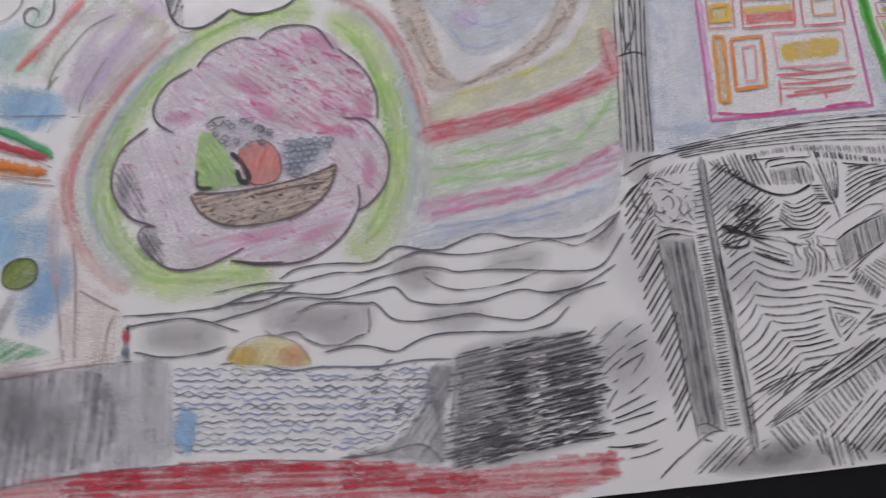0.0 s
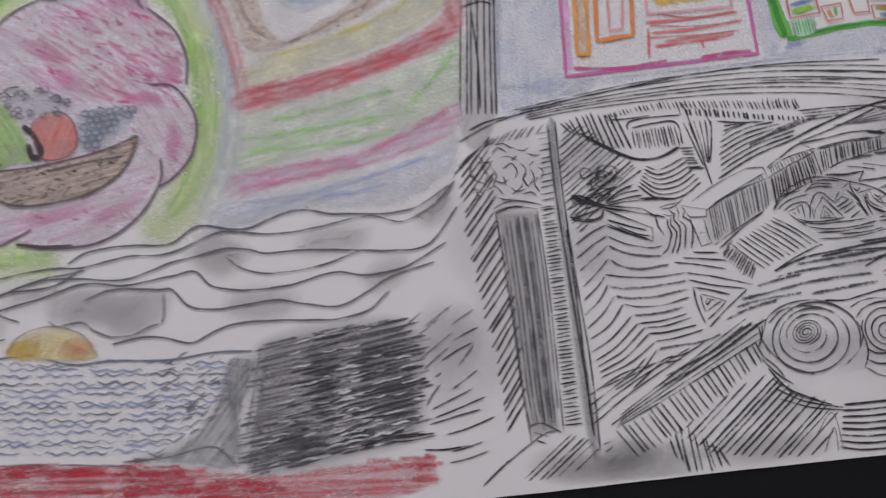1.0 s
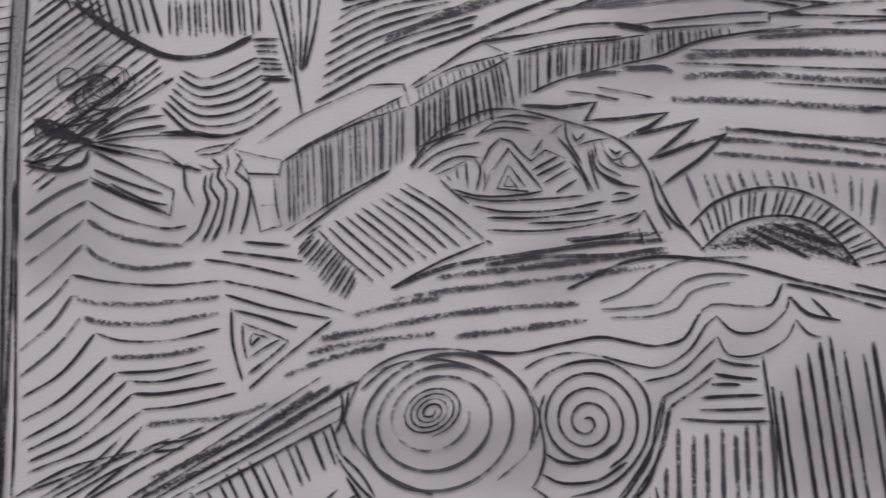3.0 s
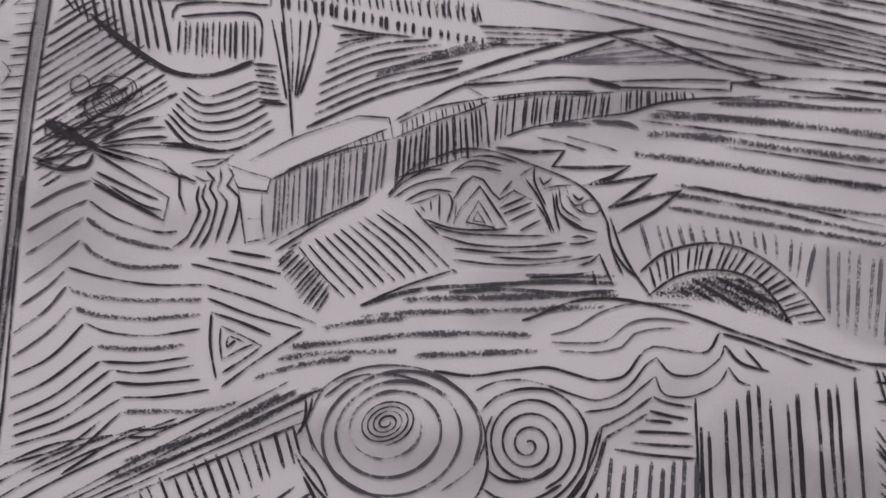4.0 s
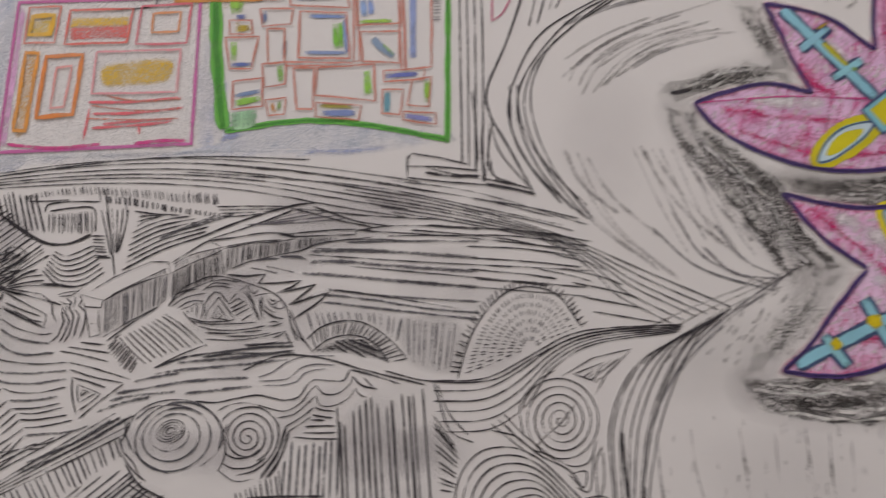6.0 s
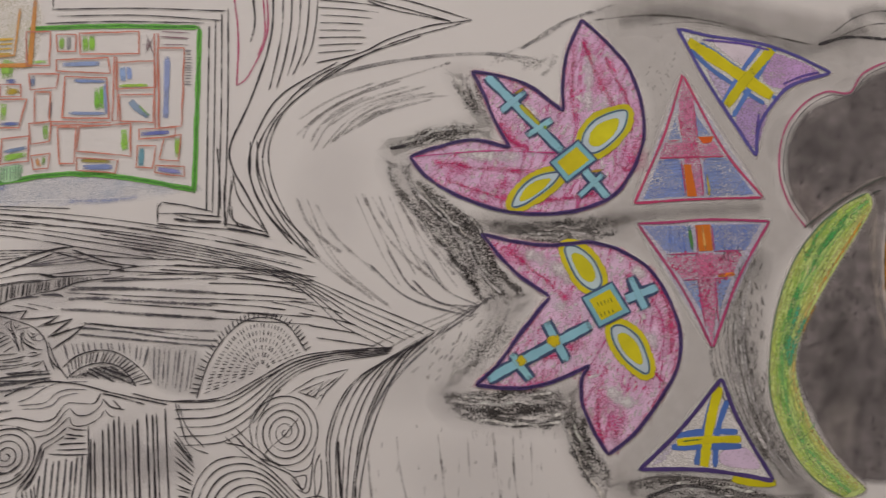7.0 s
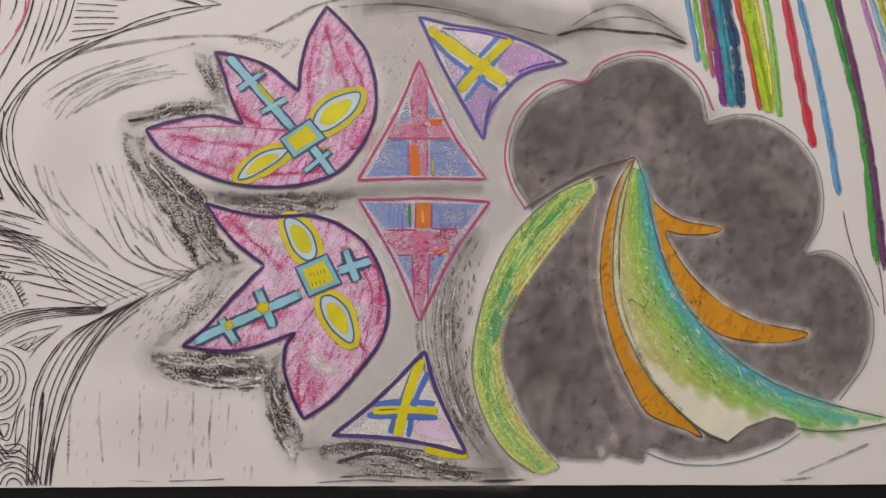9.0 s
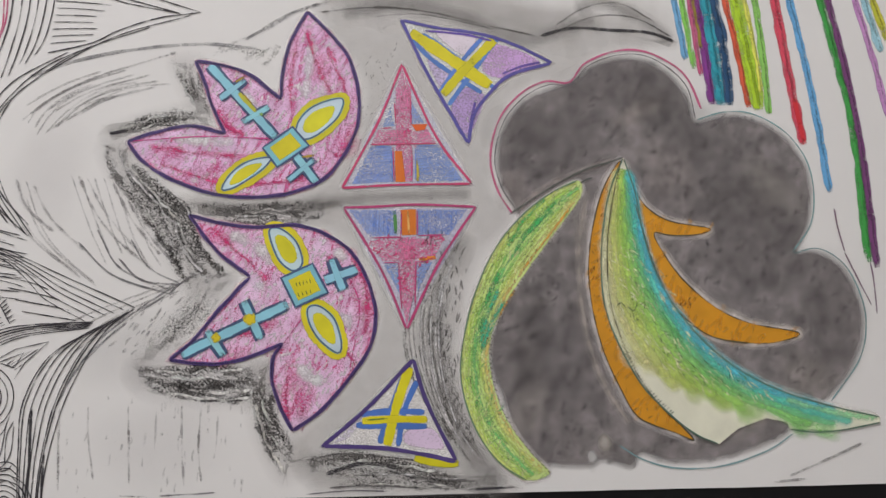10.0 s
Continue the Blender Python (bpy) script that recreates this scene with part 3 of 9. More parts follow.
bowl = [(-93.7, 173.9), (-74.8, 173.4), (-59.8, 174.4), (-35.7, 178.2), (-16.3, 184.5), (-22.7, 169), (-36.8, 158.9), (-56.2, 154.9), (-75.4, 155.3), (-86.9, 161)]
m = Motif("boat", "brown pencil boat-shaped bowl with planks", mat=PENCIL, lift=11)
m.area(bowl, c("bcada2"), 0.95, 1.2).hatch(bowl, 10, 2.2, 1.4, c("8f7f72"), 0.5, lv=1.5).dabs(bowl, 130, 4, 1.0, c("5c5047"), 15, 45, load=0.5, lv=2.5)
m.lines([[(-93.7, 173.9), (-74.8, 173.4), (-59.8, 174.4), (-35.7, 178.2), (-16.3, 184.5)], [(-16.3, 184.5), (-22.7, 169), (-36.8, 158.9), (-56.3, 154.6), (-75.4, 155.3), (-88.3, 162.7), (-93.8, 172.6)], [(-60, 170.9), (-39, 173.7), (-23.9, 174.9)]], 1.2, c("5a5050"), load=0.8)
m.done()
m = Motif("green_fruit", "green pencil fruit with black edge", mat=PENCIL, lift=11)
m.area([(-89.4, 205.9), (-82, 208.2), (-74, 196.3), (-67.1, 178), (-74.7, 176.5), (-89.5, 176.9)], c("a4c47a"), 0.85, 2).hatch([(-88.9, 204.2), (-82.1, 206.9), (-68.6, 179.1), (-88, 177.7)], -60, 1.8, 1.6, c("86ae55"), 0.55)
m.line([(-72.5, 196.2), (-65.8, 188.4), (-63.2, 179.9), (-67.4, 179), (-69.5, 186.2)], 3.2, c("2f2c2e"), 0.9).line([(-90.5, 187.5), (-90, 177.9), (-82, 176.5)], 2.4, c("3a3638"), 0.8)
m.done()
m = Motif("red_fruit", "round coral red pencil fruit", mat=PENCIL, lift=11)
rf = [(-68.1, 194.2), (-63.3, 200.2), (-54.2, 201.1), (-47.5, 194.6), (-45.9, 184), (-50.7, 177.4), (-62.7, 177.9)]
m.area(rf, c("d98d84"), 0.85, 2).hatch(rf, 70, 1.8, 1.6, c("c9685f"), 0.5).line(rf, 0.9, c("7a4a4a"), 0.6, closed=True)
m.done()
m = Motif("fruit_shading", "grey blue shading behind the grapes", mat=PENCIL, lift=11)
m.area([(-45.1, 200.3), (-19.3, 199.7), (-21.5, 189.9), (-32.5, 181.2), (-44.6, 180)], c("b4bac6"), 0.6, 3)
m.area([(-81.1, 211.7), (-70.2, 217.4), (-52.2, 210.2), (-49.6, 201.3), (-64.8, 200.4), (-71, 196.1), (-75.2, 204.6)], c("a9a4ae"), 0.5, 3)
m.lines([[(-84.9, 213), (-79.3, 216.5), (-73.9, 216.7)], [(-81.9, 215.1), (-78.1, 211.4), (-74.8, 215.5)], [(-60, 207.5), (-56.8, 210.6), (-53.6, 208.3), (-57, 206)]], 1.1, c("4c4a50"), load=0.8)
heap = m.done()
g = np.array([(-43.6, 200.1), (-13.4, 197.5), (-45.2, 167.9)])
for row in range(6):
    for i in range(7 - row):
        x, y = 6 + 12.5 * i + 6 * (row % 2) + rng.uniform(-2, 2), 3 + 10.5 * row - 1.2 * i + rng.uniform(-2, 2)
        spot = g[0] + (g[1] - g[0]) * x / 100 + (g[2] - g[0]) * y / 100
        p = Motif("grape", "small round grey blue grape", parent=heap, mat=PENCIL, lift=12)
        p.spiral(tuple(spot), 1.5, 1.8, 1.15, 0.8, c("66707f"), load=0.8, start=rng.uniform(0, 360))
        p.done()
for k in range(16):
    q = np.array((-78.2, 204.8)) + np.array([rng.uniform(-4, 28), rng.uniform(-6, 10)])
    p = Motif("grape", "small round grey grape", parent=heap, mat=PENCIL, lift=12)
    p.spiral(tuple(q), 1.2, 1.8, 0.9, 0.8, c("5f6068"), load=0.75, start=rng.uniform(0, 360))
    p.done()
m = Motif("drawn_cloud", "small white cloud with graphite outline", mat=PENCIL, lift=5)
m.area([(-105.3, 312.5), (-99.6, 274.5), (-87.2, 271.9), (-69.6, 282.1), (-55.6, 278.7), (-31.5, 288.1), (-28.9, 308.6)], PW, 1.2, 2)
m.lines([[(-106.1, 298.1), (-102.6, 281.8), (-96.5, 273.2), (-85.6, 272.5), (-76, 277.5), (-69.6, 282.8)], [(-69.6, 283.2), (-61.8, 279.4), (-49.3, 279.3), (-38.1, 283), (-29.8, 289.9)]], 1.5, c("4a494e"), load=0.85)
m.hatch([(-106.2, 294.5), (-96.7, 293.9), (-95.8, 274.3), (-101.1, 276.4)], 70, 1.6, 1.5, c("4a494e"), 0.65)
m.done()

# rainbow bands
m = Motif("rainbow_wash", "pale pencil wash under the rainbow bands", mat=PENCIL)
m.area([(36.3, 297.7), (154, 292.6), (138.1, 168.4), (130.3, 147.4), (102.6, 136.8), (57.2, 137.8), (11.4, 128.2), (13.6, 152.9), (30.7, 193.7), (37.4, 217.1), (22.8, 268.3)], c("ecefdc"), 0.85, 8)
m.done()
for nm, lb, o, col, dk, runs in (
    ("brown_band", "grey brown pencil band", [(20.7, 283.3), (35.9, 293.9), (51.4, 233.8), (73.9, 235.9), (104.8, 256.2), (125.1, 289.8), (136.6, 289.4), (125.1, 262.6), (103.1, 241.4), (73.1, 228.8), (41, 222.2), (33.3, 242.2)], "c2b4aa", "a28f82", ([(29.4, 271.7), (39.6, 241.8), (48, 230.4)], [(70.2, 230.7), (100.4, 245.2), (122.3, 266.7)])),
    ("blue_heart", "pale blue and violet pencil heart", [(39.1, 293.8), (50.6, 259.2), (62, 243.9), (84.7, 248), (105.5, 261.8), (121.8, 290)], "c3cad8", "aab8d2", ([(51.3, 266.7), (62.4, 249.4), (85.1, 251.7)], [(55.1, 274), (73.2, 261.7), (96.4, 267.9)])),
    ("yellow_band", "yellow pencil rainbow band", [(39, 217.7), (76.1, 227.8), (116.4, 244.3), (133.7, 266.1), (142, 293.1), (154, 292.6), (147.5, 254), (135.1, 234.3), (98.8, 217.8), (33.8, 203.7)], "ece6b4", "d6c878", ([(42.3, 219.5), (76, 225.7), (102.3, 234.1)], [(82.5, 228.2), (115.9, 240.6), (131.1, 258.6)])),
    ("red_band", "red pencil rainbow band", [(31.4, 201.8), (64.6, 208.1), (100.2, 216.2), (134.8, 232.2), (139, 253.6), (148.3, 250.1), (144.8, 222.4), (112, 208.4), (79.2, 198.4), (34.5, 191.4)], "e39aa2", "c4525c", ([(33, 202), (67.6, 206.2), (99.8, 212.7), (140.1, 228.2)], [(33.9, 195.2), (73.1, 199.9), (112.3, 211.2), (142.9, 224.4)], [(37.2, 197.9), (80, 205.3), (125.9, 218.1)], [(139.9, 250.6), (141.3, 237.3), (143.4, 224.3)])),
    ("green_band", "pale green pencil rainbow band", [(32.5, 189.6), (79.2, 198.1), (111.8, 207), (144.8, 219.9), (140.6, 186), (113.7, 173.6), (60, 164.1), (29.3, 160.9)], "d8eec6", "9ccf7a", ([(32.3, 177), (71, 179.7), (121.4, 184)], [(34.7, 170.8), (91.7, 171.4), (110.8, 175.6)], [(115.6, 187.1), (129.9, 200.1), (143.1, 215.2)], [(46.9, 185.8), (78.3, 190), (110.4, 196.2)])),
    ("pink_band", "pink pencil rainbow band", [(28.6, 160.4), (59.9, 162.8), (91, 165.4), (117, 174.7), (140.6, 186), (138.5, 171.2), (105.7, 160.2), (58.9, 153.2), (27.6, 149.1)], "ecc6d6", "d27ba2", ([(29, 157.2), (56.6, 161.2), (87.4, 162.4), (116.8, 173.5), (136.8, 181.5)], [(30, 152), (59.1, 155.1), (93.1, 158.6)], [(93.9, 164.6), (120.3, 175.9), (137.2, 183.9)])),
    ("blue_band", "pale blue pencil rainbow band", [(23.4, 146.2), (74, 151.9), (105.1, 155.7), (138.1, 168.4), (130.5, 149.1), (105.8, 137.5), (57.3, 138.6), (19.2, 132.1)], "d3dcf1", "a3b2da", ([(24.3, 139.3), (60.8, 143.7), (103.9, 146.3)], [(30.8, 144.9), (73.5, 148), (124.3, 159.4)]))):
    m = Motif(nm, lb, mat=PENCIL, lift=2, kind_stuff=True)
    m.area(o, c(col), 0.78, 6)
    m.hatch(o, 14, 2.0, 2.0, c(dk), 0.46 if nm in ("red_band", "pink_band") else 0.34, lv=1.2, ragged=1.5, turn=0.06, broken=2)
    for r in runs:
        m.line(r, 7.5 if nm in ("red_band", "green_band", "yellow_band", "pink_band") else 5, c(dk), 0.27, wob=0.8, lv=2.5, soft=True)
        m.line(r, 2.2, c(dk), 0.4, wob=1.8, lv=3.5, soft=True)
    if nm == "brown_band":
        m.dabs(o, 130, 2.6, 0.9, c("7d6c62"), 20, 60, load=0.5, lv=4)
    if nm == "blue_heart":
        m.blob((62.6, 267.9), 12, 9, c("c9b8d6"), 0.6, lv=3, mat=PENCIL).blob((71.7, 278.8), 16, 6, c("e0b8c0"), 0.5, lv=3, mat=PENCIL)
    m.done()

# smoke lines over the sea
WAVE = c("55535a")
for pts in ([(-50.2, 123.9), (-39.5, 129), (-20.8, 129.7), (-2.2, 128.6), (11.5, 136), (32.7, 132.2), (57.1, 138.9), (78.2, 134.8), (110.2, 133.3), (131.4, 143.5)], [(-84.7, 119.9), (-60.8, 122.5), (-42.2, 121.5), (-23.5, 124.6), (-2.2, 124.3), (22, 131.8), (45.8, 128.3), (67.1, 129.4), (91.4, 132.6), (107.1, 128.1), (122.3, 134), (134.2, 145.3)], [(-84.5, 111.3), (-63.4, 116.9), (-47.5, 116.7), (-23.7, 113.7), (-2.5, 119.4), (9.5, 121.2), (23, 123.6), (34.8, 122.1), (42.6, 119.4), (61.2, 119.1), (82.2, 116.7), (103.2, 114.4), (119.2, 116), (134.3, 132.7)], [(24.1, 119.3), (31.7, 113), (44.7, 109.6), (65.8, 110.5), (87.4, 116.1)], [(-84.4, 104.5), (-60.7, 109.2), (-42.3, 113.6), (-23.7, 111), (-2.6, 113), (9.3, 114.1), (16.9, 106.5), (31.2, 103), (52.2, 102.9), (73.5, 107), (89.1, 104.1), (107.7, 106.3), (127.2, 115.9)], [(-42.3, 105.7), (-29.1, 109.5), (-8, 107.3), (-1.5, 106.6), (5.3, 98.9), (15.6, 95.4), (30.8, 95.9), (46.5, 96.7), (60.6, 93.3), (74.9, 90.9), (88.4, 96), (99.4, 101.9), (121, 107)], [(-29.5, 84.1), (-16.5, 85.9), (-6.1, 84.7), (6.7, 81.1), (18.6, 85.6), (30.4, 87.9), (51.1, 86.8), (71.8, 85), (87.6, 87.3), (98.9, 95.6)], [(-129.6, 111.9), (-105.4, 111.3), (-82.5, 112.3), (-65.2, 117.3), (-41.9, 120)], [(-128.7, 105.9), (-114, 107.5), (-94.1, 107.4), (-71.6, 98.7)], [(-124, 93.2), (-108.6, 89.2), (-94.5, 89), (-77.6, 91.6)], [(-76.8, 113.2), (-56.6, 114.1), (-41.8, 121.5)]):
    m = Motif("smoke_line", "long wavy graphite line", mat=PENCIL, lift=4)
    m.line(pts, 1.0, WAVE, 0.9, wob=0.3, vary=0.3)
    m.done()
for o, ld in (([(7, 125.3), (16.6, 131), (27.2, 128.5), (34.8, 120.8), (29.1, 113.3), (19.7, 110.4), (9.4, 117)], 0.5), ([(57.2, 119.6), (63.1, 128.4), (77.8, 129.6), (90.9, 126.8), (87.5, 117.5), (68.8, 116.1)], 0.36), ([(23.1, 99.4), (36.4, 103.2), (54.5, 99.8), (54, 90.7), (40.8, 87), (25.4, 91.4)], 0.36), ([(86.3, 102.8), (97.6, 111), (108.1, 109.8), (105.9, 100.7), (93.6, 95.3)], 0.34), ([(113.9, 129.8), (124, 137.2), (132.8, 144.8), (130, 130.9), (120, 123.6)], 0.4), ([(-59.4, 101.2), (-55.5, 109.9), (-42.3, 111.8), (-23.9, 107.5), (-5.4, 106.7), (-5.2, 94.9), (-16.4, 87.1), (-26.8, 87.1), (-34.5, 93.1), (-52.9, 95.7)], 0.55), ([(-119.7, 100), (-116.3, 106), (-99.8, 107.3), (-81.4, 103.5), (-80.9, 93.3), (-91.7, 89.3), (-108.5, 91.7), (-118.3, 94.7)], 0.5), ([(-82, 114.2), (-66, 116.4), (-52.8, 112.3), (-63.3, 105.5), (-79.1, 104.7)], 0.25)):
    m = Motif("smoke_puff", "rubbed grey smoke puff", mat=SMUDGE, lift=1)
    m.area(o, c("8e898b"), ld * 0.55, 7)
    m.area([tuple(np.mean(o, axis=0) + (np.array(q) - np.mean(o, axis=0)) * 0.6) for q in o], c("8e898b"), ld * 0.35, 9, lv=1)
    m.done()
m = Motif("puff_edge", "ragged graphite edge of a smoke puff", mat=PENCIL, lift=5)
m.lines([[(-58.6, 98), (-54.1, 94.8), (-47.6, 95.9), (-42.3, 95.3), (-37.2, 90.8), (-29.4, 87.3), (-21.6, 87), (-15.1, 89.6), (-7.3, 91.2)], [(-7.3, 91.2), (-5.2, 97.5), (-5, 105.4)]], 1.2, WAVE, load=0.65, wob=0.8)
m.done()

m = Motif("half_sun", "half sun in yellow and orange pencil", mat=PENCIL, lift=6)
m.area([(-77.5, 84.3), (-72.3, 90.9), (-62, 94.9), (-52.8, 94.1), (-42.4, 88.8), (-36.3, 79.2), (-55.4, 79.3)], c("dfc993"), 0.8, 2)
m.blob((-69.8, 86.7), 12, 8, c("cdb04a"), 0.5, lv=1, mat=PENCIL).blob((-45.1, 84), 11, 8, c("d99a78"), 0.5, lv=1, mat=PENCIL).hatch([(-76.3, 84.4), (-60.7, 94), (-38.6, 80.7), (-55.4, 80.1)], 60, 2.4, 1.8, c("c98f4a"), 0.45)
m.line([(-77.5, 84.3), (-72.4, 91.5), (-62, 95.2), (-52.8, 94.4), (-42.4, 89.4), (-36.3, 79.2)], 1.0, c("8a7a60"), 0.6)
m.done()
m = Motif("small_post", "small red and grey upright mark on the cliff edge", mat=PENCIL, lift=6)
m.line([(-127.6, 105.9), (-127.4, 97.1)], 4.5, c("a8404e"), 0.8).line([(-127.6, 97.8), (-127.9, 89.3)], 5, c("5d6874"), 0.75).line([(-126.5, 107.6), (-126.5, 103.5)], 2.2, c("3a3a40"), 0.8).line([(-130.4, 88.9), (-124, 88.6)], 1.2, c("3a3a40"), 0.8)
m.done()

sea = [(-106.4, 83), (-77.8, 84.5), (-44.2, 80.5), (-10.3, 76.9), (26.7, 73.6), (30.6, 70.3), (25, 56.9), (9.3, 42.2), (-8.2, 33.4), (-57.6, 38.5), (-103.8, 41.2), (-107.4, 59.4)]
m = Motif("sea", "sea of many short wavy blue-grey pencil strokes", mat=PENCIL, lift=1, kind_stuff=True)
m.area(sea, c("ccd0da"), 0.3, 6)
a = np.array((-105.9, 82.9))
e1, e2 = (np.array((-78, 80.2)) - a) / 100, (np.array((-106.3, 55.2)) - a) / 100
for row in range(15):
    x, lim = 300 + rng.uniform(0, 10), 775 - max(0, row - 3) * 10
    while x < lim - 20:
        run = min(rng.uniform(50, 150), lim - x)
        q, u = [], 0.0
        y, up = row * 10.2 + rng.uniform(-3, 3), rng.choice((-1, 1))
        while u < run:
            q.append(tuple(a + e1 * (x - 300 + u) + e2 * (y + up * rng.uniform(0.8, 3.8))))
            u, up = u + rng.uniform(8, 17), -up
        if len(q) > 2:
            m.line(q, 0.75, c(rng.choice(("666b7a", "727b96", "8490b2"))), rng.uniform(0.55, 0.95), lv=3, vary=0.35)
        x += run * rng.uniform(0.85, 1.08)
m.dabs([(-10.6, 73.3), (29.4, 71.9), (25, 56.9), (9.3, 42.2), (-10.8, 36.3)], 60, 6, 0.9, c("74747c"), 25, 12, load=0.6, lv=3.5)
m.hatch(sea, 88, 6, 2.6, c("a9b6d0"), 0.25, lv=1)
m.line([(-81.4, 82.9), (-65.8, 82.7), (-47.7, 76.7), (-29.6, 76.7), (-3.9, 74.3), (16.8, 75.6), (34.8, 74.4)], 1.1, c("5f6474"), 0.8, lv=4)
m.done()
m = Motif("blue_drop", "rubbed blue patch at the cliff foot", mat=PENCIL, lift=4)
m.blob((-99.3, 52.7), 8, 15, c("86a6c6"), 0.75, lv=1, mat=PENCIL)
m.done()
m = Motif("cliff", "grey cliff with rubbed vertical strokes", mat=PENCIL, kind_stuff=True)
m.area([(-200.5, 83.8), (-161.6, 87.7), (-133.8, 88.6), (-108.6, 87.5), (-106.7, 70.4), (-106.6, 39.8), (-133.6, 36.5), (-198, 35.1)], c("b0aeb2"), 0.42, 4, mat=SMUDGE)
m.hatch([(-200.5, 83.2), (-147.8, 87.5), (-133.7, 72.8), (-136.3, 45.4), (-160.5, 36.7), (-198, 35.7)], 84, 2.0, 2.6, c("6d6b70"), 0.48, turn=0.05)
m.hatch([(-147.8, 88.1), (-108.6, 87.5), (-107.6, 43.1), (-133.6, 38.4)], 88, 2.6, 2.4, c("8b898f"), 0.42, turn=0.04)
for q in ((-182.8, 59.5), (-163.9, 63.9), (-180.7, 76.2)):
    m.blob(q, 16, 26, c("7a787d"), 0.26, 6)
m.done()
m = Motif("cliff", "grey sloping cliff beside the dark block", mat=PENCIL, kind_stuff=True)
sl = [(23, 69.9), (34.6, 69.8), (28.2, 47.1), (25.6, 24.2), (4.5, 27), (-20.4, 31.6), (-0.2, 35.8), (14.2, 47.4)]
m.area(sl, c("a5a3a6"), 0.5, 4, mat=SMUDGE).hatch(sl, 50, 2.2, 1.8, c("77757a"), 0.5).hatch([(21.6, 68.8), (33.3, 70), (26.9, 47.3), (24, 41.5)], 84, 1.8, 1.6, c("66646a"), 0.5)
m.line([(-25.4, 31.6), (-5.3, 31.6), (14.8, 34.1), (25.6, 24.2)], 1.0, GRAPH, 0.6)
m.done()
m = Motif("dark_block", "dark block of dense black charcoal hatching", mat=COAL, lift=2, kind_stuff=True)
m.area([(36.3, 73.4), (53.5, 80.1), (74.3, 81.6), (100.2, 80.9), (108.3, 69.7), (107.6, 49.4), (104.6, 31.1), (80.2, 25.1), (55, 21.7), (30.2, 23.5), (33.4, 49.6)], c("77757a"), 0.5, 8, mat=SMUDGE)
m.hatch([(38.1, 73.2), (63.8, 80.1), (100.3, 81.5), (109, 69.6), (107.4, 46.9), (102.7, 30), (70.2, 24.9), (30.7, 24.2)], 7, 2.0, 1.7, c("55535a"), 0.5, ragged=7, turn=0.02, broken=4)
m.hatch([(63.6, 77), (100.2, 80.4), (108, 67.1), (106.1, 47), (100.8, 30.7), (60.3, 27.2), (56.9, 52.2)], 8, 2.6, 1.7, c("35333a"), 0.62, ragged=14, turn=0.025, broken=7)
m.hatch([(41.2, 43.9), (80.8, 32.3), (95.5, 28.4), (70.1, 23.2), (35.2, 23.7)], 7, 2.6, 1.8, c("35333a"), 0.55, ragged=10, turn=0.02, broken=7)
for q in ((65.5, 66.5), (67.2, 53.6), (50.8, 35.5), (88.4, 64.1), (97.5, 50.4), (52.9, 27.9)):
    m.blob(q, 12, 9, c("4a484b"), 0.3, 10)
m.dabs([(79, 75.4), (99.8, 75.8), (106.3, 62.2), (103.4, 32.4), (70.6, 31)], 60, 9, 0.9, PW, 8, 5, load=0.6, lv=5, mat=PENCIL)
m.dabs([(40, 69.2), (73.9, 75.9), (70.3, 26.1), (32.8, 26.4)], 55, 10, 0.9, PW, 8, 6, load=0.45, lv=5, mat=PENCIL)
m.lines([[(80.4, 27.5), (95.7, 30.3), (113.2, 29.4)], [(93, 28.1), (103, 27.6), (114.4, 28.8)], [(95.6, 29.6), (105.6, 29.2), (113.3, 29.9)], [(81.3, 39.2), (94, 39.6), (106.7, 40)]], 1.2, INK, load=0.85, lv=5.4)
m.hatch([(34.4, 69.8), (40.2, 73.8), (34.8, 25), (29.2, 24.4)], 78, 2.6, 2.2, c("7d7b7d"), 0.4)
m.done()
red = [(-203.2, 33.1), (-147, 36.5), (-106.7, 36), (-66, 34.6), (2.2, 26.4), (43.4, 19.2), (74.7, 21), (112.5, 20), (112.5, 7.7), (79, 1.7), (-0.3, 0.1), (-107.2, 1.1), (-201.1, -2.8)]
m = Motif("red_strip", "red pencil strip along the lower paper edge", mat=PENCIL, lift=1, kind_stuff=True)
m.area(red, c("dca0a6"), 0.72, 3, smooth=False)
m.hatch(red, -3, 2.4, 2.2, c("c4525c"), 0.62, ragged=1, turn=0.03, broken=2)
for o in ([(-133.6, 37.1), (-68.7, 34.3), (-36.2, 29.7), (-36.8, 20.6), (-128.2, 26.6)], [(-25.2, 29.3), (2.2, 26.4), (6.8, 16), (-23.4, 17.2)], [(-152.3, 35.7), (-125.6, 35.9), (-122.9, 26.7), (-154.9, 27.2)], [(103.1, 18.9), (113.3, 19.4), (112.2, 9.8), (102.1, 9.1)], [(12.8, 21), (42.7, 14.5), (36.4, 7.5), (11.7, 10.3)]):
    m.hatch(o, -4, 2.2, 2.2, c("b52f40"), 0.8, ragged=6, lv=3, turn=0.05)
m.line([(-203.2, 33.4), (-147, 36.6), (-106.7, 36.3), (-66, 34.6), (-19.7, 29.3)], 1.0, c("6a5058"), 0.5)
m.done()

